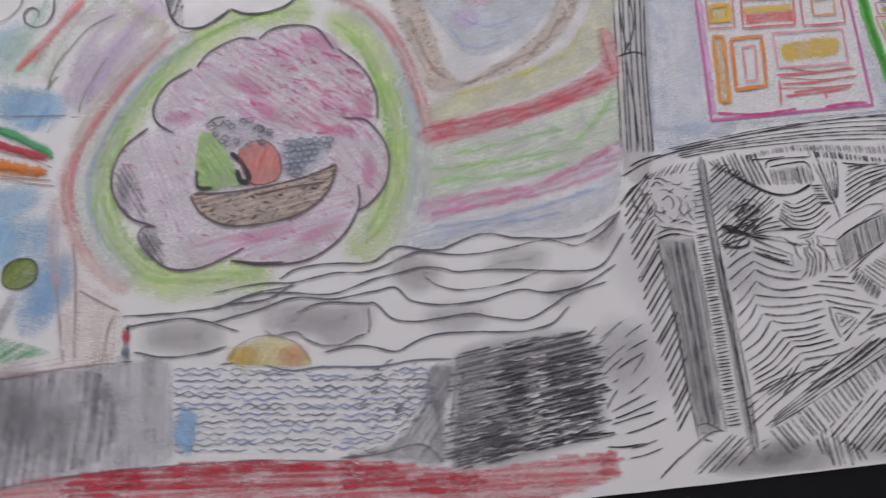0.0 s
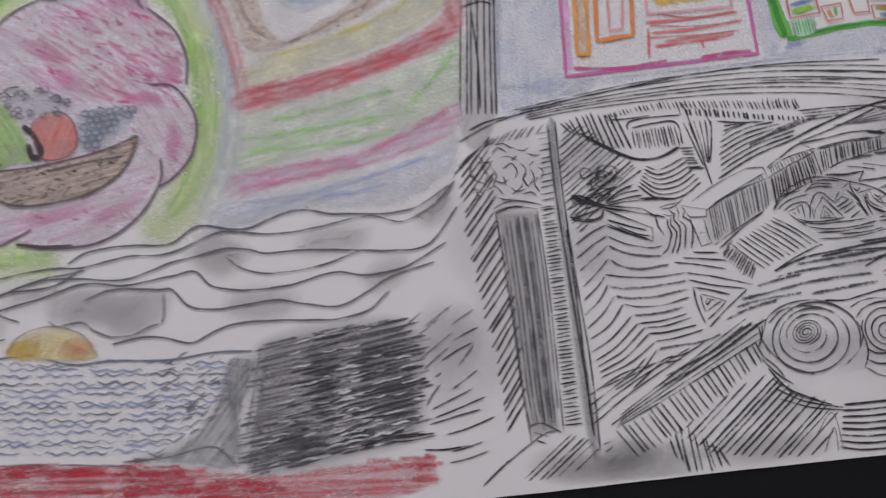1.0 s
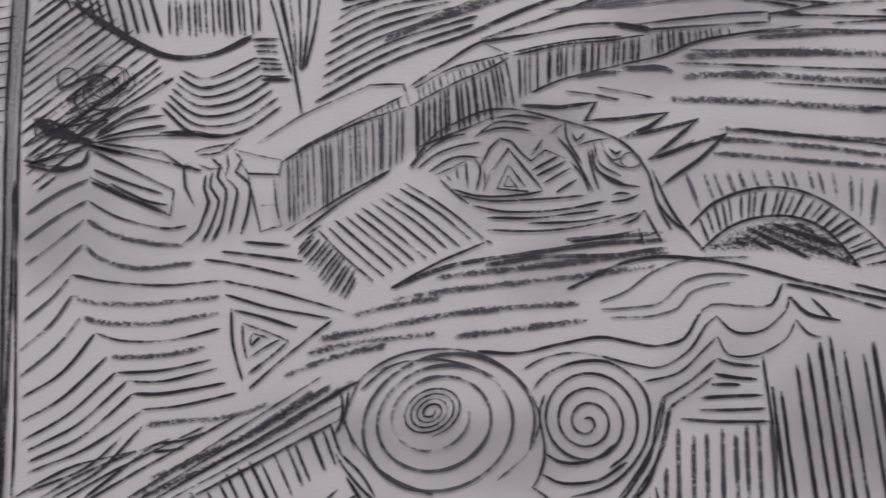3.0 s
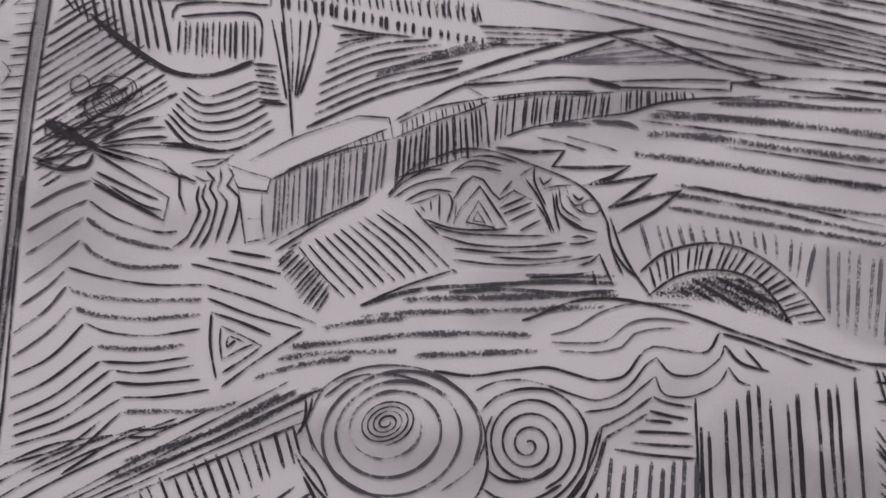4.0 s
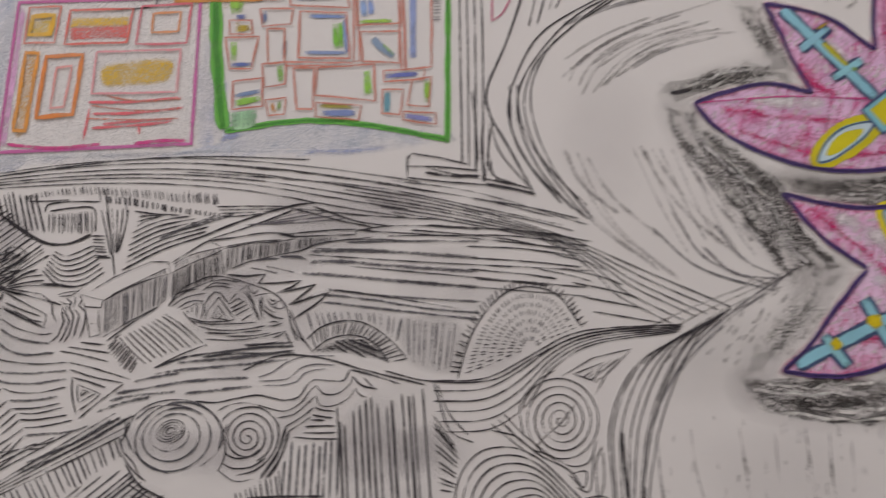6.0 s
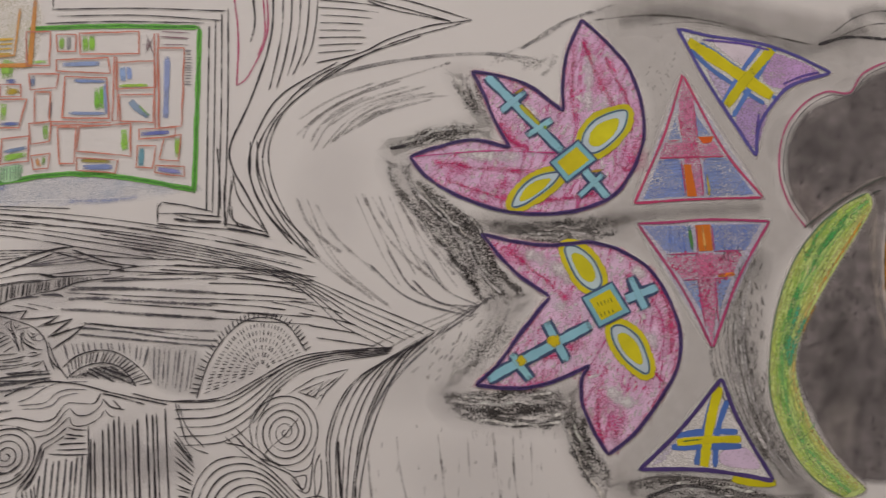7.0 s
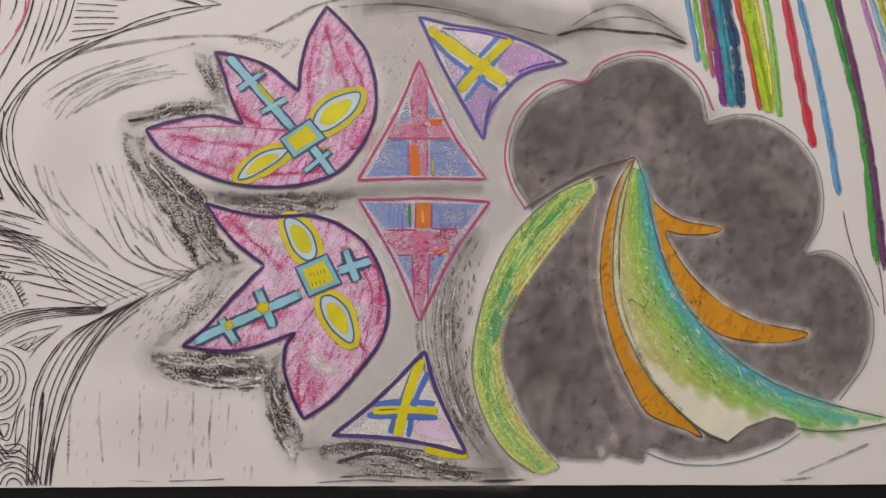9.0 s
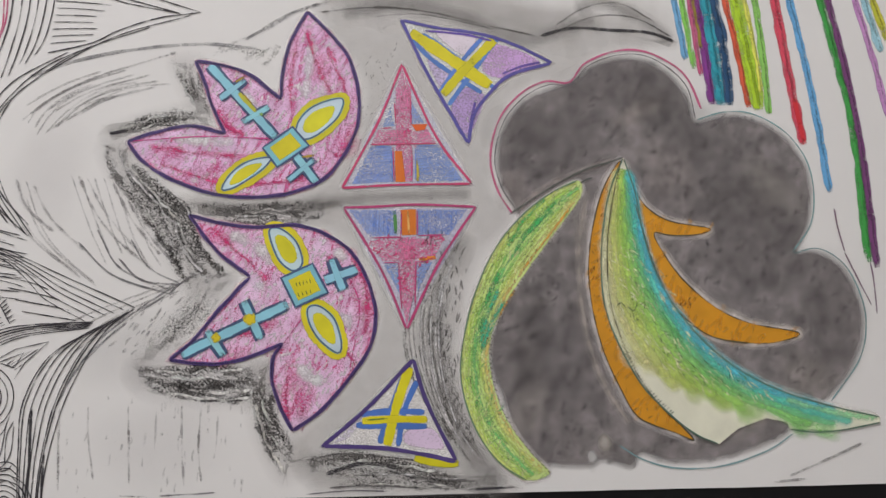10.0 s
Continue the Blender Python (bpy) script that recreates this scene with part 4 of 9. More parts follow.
# ---------- middle part: black charcoal line patterns ----------
m = Motif("rubbed_haze", "faint grey charcoal dust rubbed into the paper", mat=SMUDGE, kind_stuff=True)
near, far = (188.5, 43.5), (442.2, 164.4)
for k in range(34):
    q = (rng.uniform(near[0], far[0]), rng.uniform(near[1], far[1]))
    m.blob(q, rng.uniform(16, 36), rng.uniform(8, 18), c("87848a"), rng.uniform(0.08, 0.17), rng.uniform(-20, 30), lv=-0.2)
for q in ((143.1, 115.6), (145.4, 67.6), (123.5, 57.3), (160.1, 147.7)):
    m.blob(q, 22, 30, c("87848a"), 0.14, 10, lv=-0.2)
m.done()
m = Motif("column", "charcoal column with a fluted shaft and curly capital", mat=COAL, lift=1)
m.area([(153, 127.4), (171, 126.1), (168, 25.4), (155.5, 23.1)], GREY, 0.34, 3, mat=SMUDGE, smooth=False)
m.between([(153.8, 127), (154.4, 82.2), (154.2, 43.9), (155.7, 23.1)], [(170.5, 126.1), (170.5, 91.1), (169.5, 54.8), (168.4, 24.8)], 9, 1.3, GRAPH, load=0.6, slack=0.3, ends=(0.1, 0.1))
m.lines([[(151.9, 128.1), (153.6, 82.2), (153.9, 43.9), (155.2, 20.8)], [(171.6, 126.6), (172, 88.2), (169.8, 23.9)]], 1.0, INK, load=0.85)
m.lines([[(161.7, 126.2), (162.1, 76.1), (161.6, 24.8)], [(165.6, 126.1), (165.3, 81), (165, 25.2)]], 2.0, c("45444a"), load=0.55, soft=True)
m.area([(186, 170.3), (184.4, 136.7), (184.1, 84.3), (183.9, 16.4), (180.2, 21.6), (180.4, 90), (181, 145.7), (182.2, 168.7)], c("8a8788"), 0.5, 2, mat=SMUDGE)
m.lines([[(182.3, 169.3), (181.4, 134.2), (182.1, 92.5), (182.9, 48.3), (182.7, 21.3)], [(186.1, 170.6), (184.9, 133.8), (185.2, 92.3), (186.1, 53), (184.7, 14.4)]], 1.2, INK, load=0.95)
m.line([(184.1, 116.9), (184.1, 84.3), (183.4, 43.3), (183.2, 21.2)], 1.6, INK, 0.7)
m.lines([[(152.8, 130.8), (161.1, 132.7), (172, 130)], [(151.9, 128.1), (161.3, 129.9), (172.5, 127.1)], [(155.8, 28.6), (160.9, 29), (169.1, 24)], [(156.6, 25.4), (163.9, 22.9)], [(156.9, 22.3), (161.7, 20)]], 1.0, INK, load=0.85)
m.rungs([(177.4, 166.7), (175.7, 146.2), (174.1, 129.2)], [(183.8, 167.6), (181.6, 145.6), (180.9, 129.9)], 12, 0.9, INK, load=0.8)
column = m.done()
pa, pb = path([(173.5, 128.7), (173.1, 96.1), (172.3, 64.7), (170.7, 26.3)]), path([(180.2, 129.2), (179.9, 95.5), (179.1, 64), (178.4, 26.6)])
for k in range(56):
    u, v = along(pa, (k + rng.uniform(0.25, 0.75)) / 56), along(pb, (k + rng.uniform(0.25, 0.75)) / 56)
    p = Motif("rung", "short black rung along the shaft", parent=column, mat=COAL, lift=1)
    p.line([u, (u + v) / 2 + np.array([0, rng.uniform(-0.2, 0.2)]), v], rng.uniform(0.9, 1.3), INK, 0.95)
    p.done()
for pts in ([(155.5, 161.3), (159.7, 161.7), (162.7, 159.4), (165.4, 159.1)], [(153.6, 156.6), (156.7, 160), (160.5, 157.3)], [(164.8, 158.3), (168.7, 157), (171.7, 158.4)], [(169.9, 155.7), (173.8, 154.1), (176.6, 154.1)], [(146.8, 157.3), (149.8, 152.6), (153.8, 153.6)], [(147.5, 151.4), (150.3, 147.4), (148.7, 142.7)], [(152.4, 150.9), (154.5, 145.8), (152.3, 140.9)], [(141.6, 147.8), (145.3, 143.9), (149.7, 142.3)], [(143.6, 153.3), (142.3, 149.1), (144.6, 145.1)], [(158.1, 148.9), (162.5, 151.3), (164.7, 146.7), (162.9, 143.2)]):
    p = Motif("curl_stroke", "curved black stroke of the capital", parent=column, mat=COAL, lift=2)
    p.line(pts, 0.95, INK, 0.84)
    p.done()
for pts in ([(166.6, 150.8), (168.9, 147.7), (166.8, 142.2)], [(171, 147.5), (172.4, 143), (169.1, 139.1)], [(159.8, 140.1), (163.4, 136.9), (167.6, 137.8)], [(148.7, 138.4), (153.1, 140.8), (156.6, 136.2)], [(143.5, 140.4), (145.2, 136), (143.4, 134.8)], [(160.6, 135.8), (164.9, 138.1), (166.6, 140.8)], [(174.5, 148.5), (177.3, 145.4), (174.9, 141.3)], [(153.4, 143.6), (157.2, 141.8), (160.2, 143.5)], [(157.5, 154.7), (161.6, 154.8), (165.4, 152.4)], [(175.2, 144.1), (172, 140.2), (174.1, 135.7)], [(140.5, 137.9), (144, 140.4), (147.2, 137.2)], [(165.9, 135.2), (170.1, 136.1), (172.5, 133.6)]):
    p = Motif("curl_stroke", "curved black stroke of the capital", parent=column, mat=COAL, lift=2)
    p.line(pts, 0.95, INK, 0.84)
    p.done()
for pts in ([(153.7, 135.1), (157.6, 133.3), (161.7, 133.7)], [(149.8, 159.9), (152, 161.7), (154.8, 162.3)], [(157.7, 145.5), (158.2, 142.5), (158.4, 140.2)], [(173.5, 151.5), (172, 150.2), (170.4, 149)], [(165.8, 155.3), (164.2, 154), (162.7, 152.7)], [(150.3, 129.2), (158.8, 132.3), (170.7, 130.4), (174.5, 128.6)], [(151.4, 126.9), (159.8, 129.4), (171.7, 127.5)], [(169.1, 138.5), (166.9, 142.8), (168.6, 145.4)], [(150.6, 149.7), (147.7, 153.4), (145.3, 151.7)]):
    p = Motif("curl_stroke", "curved black stroke of the capital", parent=column, mat=COAL, lift=2)
    p.line(pts, 0.95, INK, 0.84)
    p.done()

m = Motif("hatching", "black slanting hatch strokes beside the column", mat=COAL, kind_stuff=True)
m.rungs([(136.9, 153), (137.1, 121.8), (140.1, 89), (144.1, 57.5), (145, 24.3)], [(154, 166), (152.4, 127.2), (155, 92.7), (155.5, 61.4), (156.1, 31.5)], 30, 1.5, INK, skew=-0.05, load=0.85)
m.rungs([(154, 165), (167.5, 168.8), (181.4, 169.7)], [(148.5, 160.3), (162.6, 162.9), (175.9, 163.2)], 9, 1.1, INK, load=0.8)
m.rungs([(148.6, 160.9), (142, 156.4), (136.9, 149.7)], [(142.7, 157.7), (136, 151.2), (131.7, 144.5)], 5, 1.1, INK, load=0.8)
m.lines([[(125, 69.2), (131.9, 72.4), (137.3, 74.4)], [(119, 60.8), (127.2, 65.1), (134.7, 67.9)], [(115.2, 54.1), (117.1, 54.7), (118.5, 55.8)], [(122.7, 47.8), (128.2, 51), (135.1, 55.3)], [(113, 40.1), (119.6, 42.6), (132.4, 47.3)], [(113.9, 36.3), (121.7, 38.4), (137.5, 43.2)], [(111.1, 33.6), (121.4, 35.5), (134.3, 37.8)], [(118.1, 28.4), (128.4, 30.3), (140.2, 34)], [(107.5, 23), (117.5, 22.2), (129.6, 22.9)], [(119.9, 21), (127.5, 22.1), (134, 23.9)], [(118.1, 16.3), (127, 17.3), (136.3, 19.7)], [(131.8, 4.9), (135.9, 8.5), (145.5, 15.4)]], 1.2, INK, load=0.8)
m.lines([[(99.8, 75.8), (105.3, 79.1), (112.3, 84.4)], [(104.9, 69.5), (111.3, 74.5), (119.7, 80.2)], [(108.8, 61.9), (115.7, 66.8), (125.4, 73.1)], [(111, 57.9), (116.6, 62.4), (123.5, 66.8)], [(125.9, 76.9), (131.4, 80.3), (136.4, 82.9)], [(112.9, 77), (121.3, 82.6), (126.8, 86)], [(126.3, 57.5), (130.7, 62.2), (134.6, 66.9)], [(110.6, 41.6), (113.7, 46.2), (117.9, 50.8)]], 1.3, GRAPH, load=0.62)
m.line([(133.2, 6.1), (143.7, 13.8), (160.2, 23.8), (166.7, 25)], 1.3, GRAPH, 0.7)
m.blob((122.3, 70), 18, 22, GREY, 0.22)
m.hatch([(150.3, 7.1), (170.2, 22.7), (184.4, 16.4), (175.5, 7.9), (157.5, 5.2)], 36, 2.6, 1.5, c("3c3b40"), 0.75)
m.blob((196.4, 12.7), 16, 8, GREY, 0.3).blob((183, 7), 26, 8, GREY, 0.3).blob((205.9, 8.1), 30, 10, GREY, 0.35).blob((168.5, 10.9), 20, 9, GREY, 0.22)
m.rungs([(188.9, 20.7), (190.6, 15.6), (190.9, 9.7)], [(185.1, 20.5), (187.1, 13.7), (187.3, 5.4)], 3, 1.2, c("66656a"), load=0.6)
m.rungs([(214.9, 16.7), (222, 20.8), (230.1, 16.3), (237.7, 9.4)], [(217.2, 8.5), (224.7, 0.7), (232.9, 1.2), (242.3, 2.6)], 9, 1.5, INK, load=0.7)
m.hatch([(224.5, 21.2), (262.6, 39.6), (273.9, 31.5), (291.1, 21.1), (278.6, 4), (241.2, 7.5), (229.3, 11.5)], 38, 3.0, 1.4, c("3c3b40"), 0.8, ragged=2)
m.blob((256.7, 8.7), 36, 8, GREY, 0.3).blob((267.4, 24.7), 20, 10, GREY, 0.15)
m.between([(295.3, 23.1), (305.6, 22.9), (323.6, 23.1)], [(289, 5.4), (301.2, 3), (319, 2.9)], 8, 1.5, INK, load=0.85)
m.lines([[(280, 11.2), (289.5, 20), (291, 2.8)], [(282.3, 3.6), (288.8, 13.9), (288.5, 3.1)]], 1.0, GRAPH, load=0.7)
m.between([(267.7, 28.4), (281.5, 23.2), (299.5, 20.1)], [(265.2, 42.2), (272.3, 32.6), (286, 25.3)], 4, 1.1, INK, load=0.85)
m.rungs([(315.2, 27.9), (326.4, 32.1), (337.6, 38.8)], [(317.4, 20.1), (328.5, 23.1), (339.6, 26.3)], 10, 1.3, INK, load=0.85)
m.done()

m = Motif("scribble", "black scribble with loops and a crossed knot", mat=COAL, lift=2)
for qq, r in (((196.5, 142.8), 3.0), ((206.4, 141.4), 5.4), ((202, 137.1), 4.2), ((209, 141.5), 4.4), ((204.9, 138.8), 5.0)):
    m.spiral(qq, r * 0.7, r, 1.5, 0.6, INK, load=0.8, drift=(0.8, -0.6), start=rng.uniform(0, 360))
m.hatch([(190.4, 133.5), (196.2, 138.4), (211.5, 143.8), (211.6, 137.8), (200.6, 130.8), (193.3, 129)], 36, 3.4, 0.8, INK, 0.6)
m.lines([[(188.2, 132.4), (194.8, 129.2), (203.6, 124.8)], [(188.7, 130.9), (196.3, 127.3), (204.3, 125.5)], [(189.7, 132.8), (189, 128.3), (196.3, 127.3)], [(194.8, 129.6), (199.3, 127.6), (203.8, 125.8)], [(186.1, 121.9), (193.5, 119.9), (200.7, 119.6), (202.8, 123.9)], [(186.5, 120.5), (194.9, 118.7), (202.1, 120.6)], [(187.8, 130.4), (192.6, 131.6), (202.2, 125.6)]], 1.6, INK, load=0.95)
m.lines([[(203.3, 125.9), (213.7, 128.1), (222.4, 128.9)], [(203.3, 125.3), (216.6, 126.5), (236.7, 125.8)], [(203.3, 124.8), (215.2, 121.5), (228.8, 117.6)], [(208, 114.9), (216.6, 110.3), (222.6, 108.7)], [(203.5, 126.1), (212.2, 131.9), (218.1, 133.8)], [(200.6, 128.7), (213.7, 135.5), (223.6, 141.3)], [(226.6, 118.9), (229.6, 117.3), (231.2, 117)], [(220.4, 127.1), (228.1, 127.2), (235.4, 125.4)]], 1.15, INK, load=0.9)
m.lines([[(203.3, 125.6), (221, 122.3), (226.6, 118.1), (227, 113.1), (229.4, 107.9)], [(202.8, 123.9), (213.7, 118), (224.2, 112.4), (223.4, 106.1), (213.7, 110.5), (202.9, 116.9)]], 1.2, INK, load=0.8, sharp=True)
m.done()

m = Motif("chevron_pattern", "rows of bent black charcoal lines", mat=COAL, kind_stuff=True)
m.hatch([(186.2, 155), (197.6, 168.1), (222.7, 142.6), (221.3, 139.7), (203.6, 126.7), (188.1, 115.2)], 36, 2.3, 1.15, INK, 0.85, ragged=1.0)
m.lines([[(186.4, 125.1), (192.8, 128.7), (197, 131.4)], [(187.2, 121.7), (194.3, 125), (201.4, 126.1)], [(204.3, 127.4), (212.8, 132.8), (219.2, 134.6)], [(205, 126.9), (212.8, 130.6), (221.4, 131.6)], [(205.7, 126.6), (215.7, 128.5), (221.4, 129.1)]], 1.1, INK, load=0.85)
m.lines([[(187.3, 108.1), (194.6, 112.7), (202.8, 116.2)], [(187.1, 101.7), (194.8, 107), (202.5, 110.9)], [(187.3, 95.4), (194.9, 100.7), (202.1, 106.3)], [(187.6, 87.8), (195.1, 93.7), (201.7, 100.1)], [(187.1, 81.4), (193.9, 86.8), (199.1, 92.5)], [(186.6, 74.6), (194.1, 80.7), (199.4, 87.7)], [(186.8, 68.4), (195.6, 75.2), (201.7, 82.4)]], 1.25, c("47464c"), load=0.8)
m.lines([[(187.4, 63.4), (197.1, 69), (205.2, 78.2)], [(187.8, 58.1), (197.3, 63), (208.1, 72.4)], [(188, 53.4), (198.7, 59), (210.2, 68.5)], [(188.7, 50.8), (201.5, 56.9), (213, 66.4)], [(189.5, 48.4), (202.9, 54.2), (214.4, 63.4)], [(189.6, 45.9), (204.4, 51.5), (216.5, 59.2)], [(190, 41.7), (203.1, 46.4), (211.8, 53.2)], [(195.2, 39.9), (207.2, 46.2), (217.2, 56.1)], [(203.3, 39.7), (213.9, 47.3), (219.9, 51.4)]], 1.15, INK, load=0.85)
m.lines([[(199.1, 92.5), (209.2, 90.3), (223.1, 89), (236.2, 89.6)], [(236.2, 89.6), (250.7, 85.8), (265.9, 80.8)], [(236.9, 86.1), (247.9, 82.5), (262.8, 79.2)], [(205.2, 78.2), (211.5, 76.1), (223.2, 75.7), (235.5, 78)], [(210.2, 68.5), (221.8, 68.7), (233.4, 70.7)], [(213, 66.4), (221.9, 66.1), (234.8, 68.6)], [(214.4, 63.4), (223.2, 63.3), (236.8, 65.1)], [(216.5, 59.6), (227.3, 60.3), (239.5, 62.7)], [(219.9, 51.4), (227.4, 52.3), (232.1, 53.8)], [(218.6, 49.7), (223.3, 49.9), (227.4, 50.4)]], 1.1, INK, load=0.9)
m.lines([[(202.1, 106.3), (209, 102.2), (217.4, 99.7), (227.2, 98.5)], [(201.7, 100.1), (205.6, 96.7), (214.7, 93.5), (230, 94.2)], [(199.4, 87.7), (203.7, 85.7), (217.6, 84.7), (236.2, 85.7)], [(201.7, 82.4), (207.9, 80.5), (220.4, 80), (236.2, 81.9)], [(208.1, 72.4), (220.4, 72.1), (233.4, 74)], [(217.2, 56.1), (227.4, 56.6), (239.5, 57.5), (247.6, 60.2)]], 1.35, c("47464c"), load=0.72, mat=GRAIN, soft=True, vary=0.2)
m.lines([[(202.5, 110.9), (210.3, 106.3), (221.6, 103), (227.2, 103.4)], [(203.1, 115.6), (211.6, 111.5), (223, 106.7)], [(203.7, 118.7), (213, 114.7), (221.5, 111.5)], [(235.6, 96.8), (243.9, 95.4), (255.6, 93.5)], [(231.7, 94.9), (241.1, 93.1), (254.8, 89.4)], [(241.1, 98.9), (246.7, 98.1), (252.9, 97.4)]], 1.2, INK, load=0.88)
m.lines([[(232.1, 115.9), (231.7, 112.4), (232.8, 109.1), (231.4, 105.3), (230, 101.9), (226.5, 99)], [(233.9, 116.6), (233.1, 113), (235.3, 109.4), (234.2, 105.2), (232.8, 101.8), (231.1, 99.1)], [(235.9, 118.6), (234.9, 115.1), (237, 112.1), (236.7, 107.9), (235.6, 103), (233.5, 99.2)], [(237.3, 121.1), (237.7, 117.8), (237, 115), (239.8, 112), (239.1, 107.1), (237.6, 100.9)], [(239.1, 121.6), (241, 119.1), (239.5, 116.3), (242.9, 113.3), (242.6, 106.9), (240.8, 100.7)]], 1.15, INK, load=0.9)
m.lines([[(230, 118.9), (233.1, 117.3), (235.6, 117.5)], [(233.5, 120.2), (234.9, 118.7), (236.3, 117.2)], [(229.2, 121.8), (232.8, 122.8), (238.4, 123.5)], [(229.9, 121), (235.6, 121.5), (240.6, 124.8)], [(221.4, 127.2), (228.5, 126.5), (236.3, 125.3)]], 1.0, INK, load=0.85)
m.done()

m = Motif("nested_triangle", "nested black charcoal triangles", mat=COAL, lift=1)
m.lines([[(238.3, 82.5), (238.5, 75.4), (239.6, 70), (241, 65.2)], [(238, 82.5), (245.1, 80.6), (254.2, 77.5)], [(262.8, 78.9), (255.9, 74.1), (249.1, 69), (242.3, 63.3)], [(252.1, 74.4), (247.7, 70.8), (242.3, 66.9)]], 1.2, INK, load=0.95)
m.lines([[(241, 79.1), (247.8, 76.4), (252.1, 74.4)], [(241, 79.1), (241.2, 74.7), (242, 70.3)], [(242, 70.3), (245.7, 72.7), (249.8, 74.7)], [(243.2, 76.6), (245.3, 76), (247.5, 75.1)], [(243.3, 76.3), (242.9, 75), (243.1, 73.5)], [(243.1, 73.5), (244.2, 74.7), (245.3, 75.6)]], 1.0, INK, load=0.9)
m.done()

m = Motif("top_pattern", "small black hatched boxes, arcs and funnel under the arch", mat=COAL, kind_stuff=True)
m.line([(197.1, 163.1), (204.9, 157.6), (215.2, 150.6), (223.9, 146.7), (234, 146.9), (243.9, 151)], 2.2, INK, 0.95)
m.line([(198.2, 162.1), (206.3, 155.5), (216.6, 148.7), (226.8, 145.6)], 1.4, INK, 0.85)
m.rungs([(187.5, 168.4), (198.8, 172.6), (216.4, 171.5)], [(191.6, 164.6), (205.7, 156), (222, 153)], 11, 1.5, INK, load=0.9)
m.rungs([(210.1, 171.6), (236.2, 174.9), (265.8, 173.1), (285.2, 170.5), (305.6, 168.3)], [(211, 169.1), (236.3, 170.9), (265.8, 168.5), (285.2, 166), (306.8, 164)], 46, 1.2, INK, load=0.8)
m.rungs([(246.2, 170.5), (263.5, 168.5), (285.2, 163.7), (306.8, 160)], [(246.8, 167.3), (263.5, 164.3), (285.3, 160.6), (306.8, 158.1)], 26, 1.6, INK, load=0.9)
m.rungs([(287.6, 171.9), (297.2, 170.9), (305.6, 169.5)], [(287.6, 166.2), (297.2, 165.2), (305.6, 164)], 9, 1.0, GRAPH, load=0.7)
m.line([(220.5, 162.3), (221.5, 166.2), (231.5, 167.5), (247.5, 167.2)], 1.3, INK, 0.9).line([(211.5, 168.3), (221.5, 168.1), (232.7, 168.4)], 1.2, INK, 0.8)
m.line([(222.9, 163), (234, 164.4), (244.4, 163.6), (245.7, 152.4)], 1.3, INK, 0.85)
m.rungs([(221.7, 161.7), (231.7, 161.9), (243.9, 162.1)], [(222, 153), (233.1, 152), (244.7, 151.7)], 14, 1.1, INK, load=0.85)
m.between([(247.4, 165.2), (250.9, 152.2), (253.8, 140.2)], [(261.5, 163.5), (259.9, 152.6), (257.1, 141.4)], 6, 1.1, INK, load=0.85, ends=(0.1, 0.12))
m.line([(249.1, 174.5), (252.7, 154.2), (256.1, 130.3)], 1.2, INK, 0.85).line([(257.1, 173.3), (259.8, 165.8), (261.2, 158.3)], 1.0, INK, 0.8)
m.between([(226.1, 143.1), (232.5, 140.6), (244.9, 145.4)], [(221, 133.7), (229.6, 126.3), (241, 126.3), (251.2, 132.5)], 7, 1.2, INK, load=0.9)
m.rungs([(243.9, 150.7), (244.9, 144.6), (246.3, 138.6)], [(250.3, 150.4), (250.9, 144.4), (254.1, 138.3)], 8, 1.3, INK, load=0.85)
m.line([(263.8, 162.2), (274.4, 160.4), (287, 159.5)], 1.3, INK, 0.85).between([(266.9, 159.3), (272.7, 159.6), (279.9, 159.7)], [(265.8, 154.3), (270.2, 156.9), (276.4, 158.8)], 3, 1.0, INK, load=0.8)
m.between([(262.8, 150.8), (276.5, 156.7), (294.3, 159.3)], [(258.8, 132.7), (279.2, 142.8), (305.3, 150.7)], 7, 1.2, INK, load=0.82, ends=(0.05, 0.12))
m.lines([[(277.1, 148.2), (291, 153.7), (304.9, 158.9)], [(287.5, 152.1), (301.5, 156.1), (313.6, 159.9)]], 1.8, c("4a494e"), load=0.6, mat=GRAIN)
m.between([(304.5, 163.3), (323.3, 163.1), (342.1, 162.4)], [(307.9, 158.3), (318.7, 158.5), (328, 159.6)], 4, 1.2, INK, load=0.8)
m.line([(295, 147.6), (316.3, 155.7), (339.8, 162.5), (353.8, 164.3)], 1.6, INK, 0.9).line([(300.9, 147), (323.3, 153.8), (342.1, 160.7)], 1.2, INK, 0.8)
m.between([(323.3, 153.8), (342.1, 158.7), (353.7, 160.9)], [(318.6, 153.9), (342, 154.3), (367.5, 155.8)], 4, 1.1, GRAPH, load=0.7)
m.done()

m = Motif("arch_pattern", "long black charcoal arcs sweeping over the pattern", mat=COAL, kind_stuff=True)
m.between([(160.2, 177.5), (183.1, 180.8), (220.9, 185.6), (258.1, 188), (294.8, 187.9), (342.4, 183.5), (388.7, 176.3), (411.2, 171.8)], [(160.7, 170.3), (183.5, 174.1), (226.2, 176.2), (270.6, 175.9), (318.7, 171.1), (365.3, 161.7), (401.5, 155.1)], 6, 1.0, INK, load=0.78, ends=(0.06, 0.03), slack=0.15)
m.lines([[(138.1, 164.6), (157.6, 173.1), (185.8, 179.5), (219.5, 184), (261.7, 188), (303.5, 188.7), (349.9, 185.9)], [(143.6, 170), (152.1, 173.6), (163.3, 175.6)]], 1.1, INK, load=0.85)
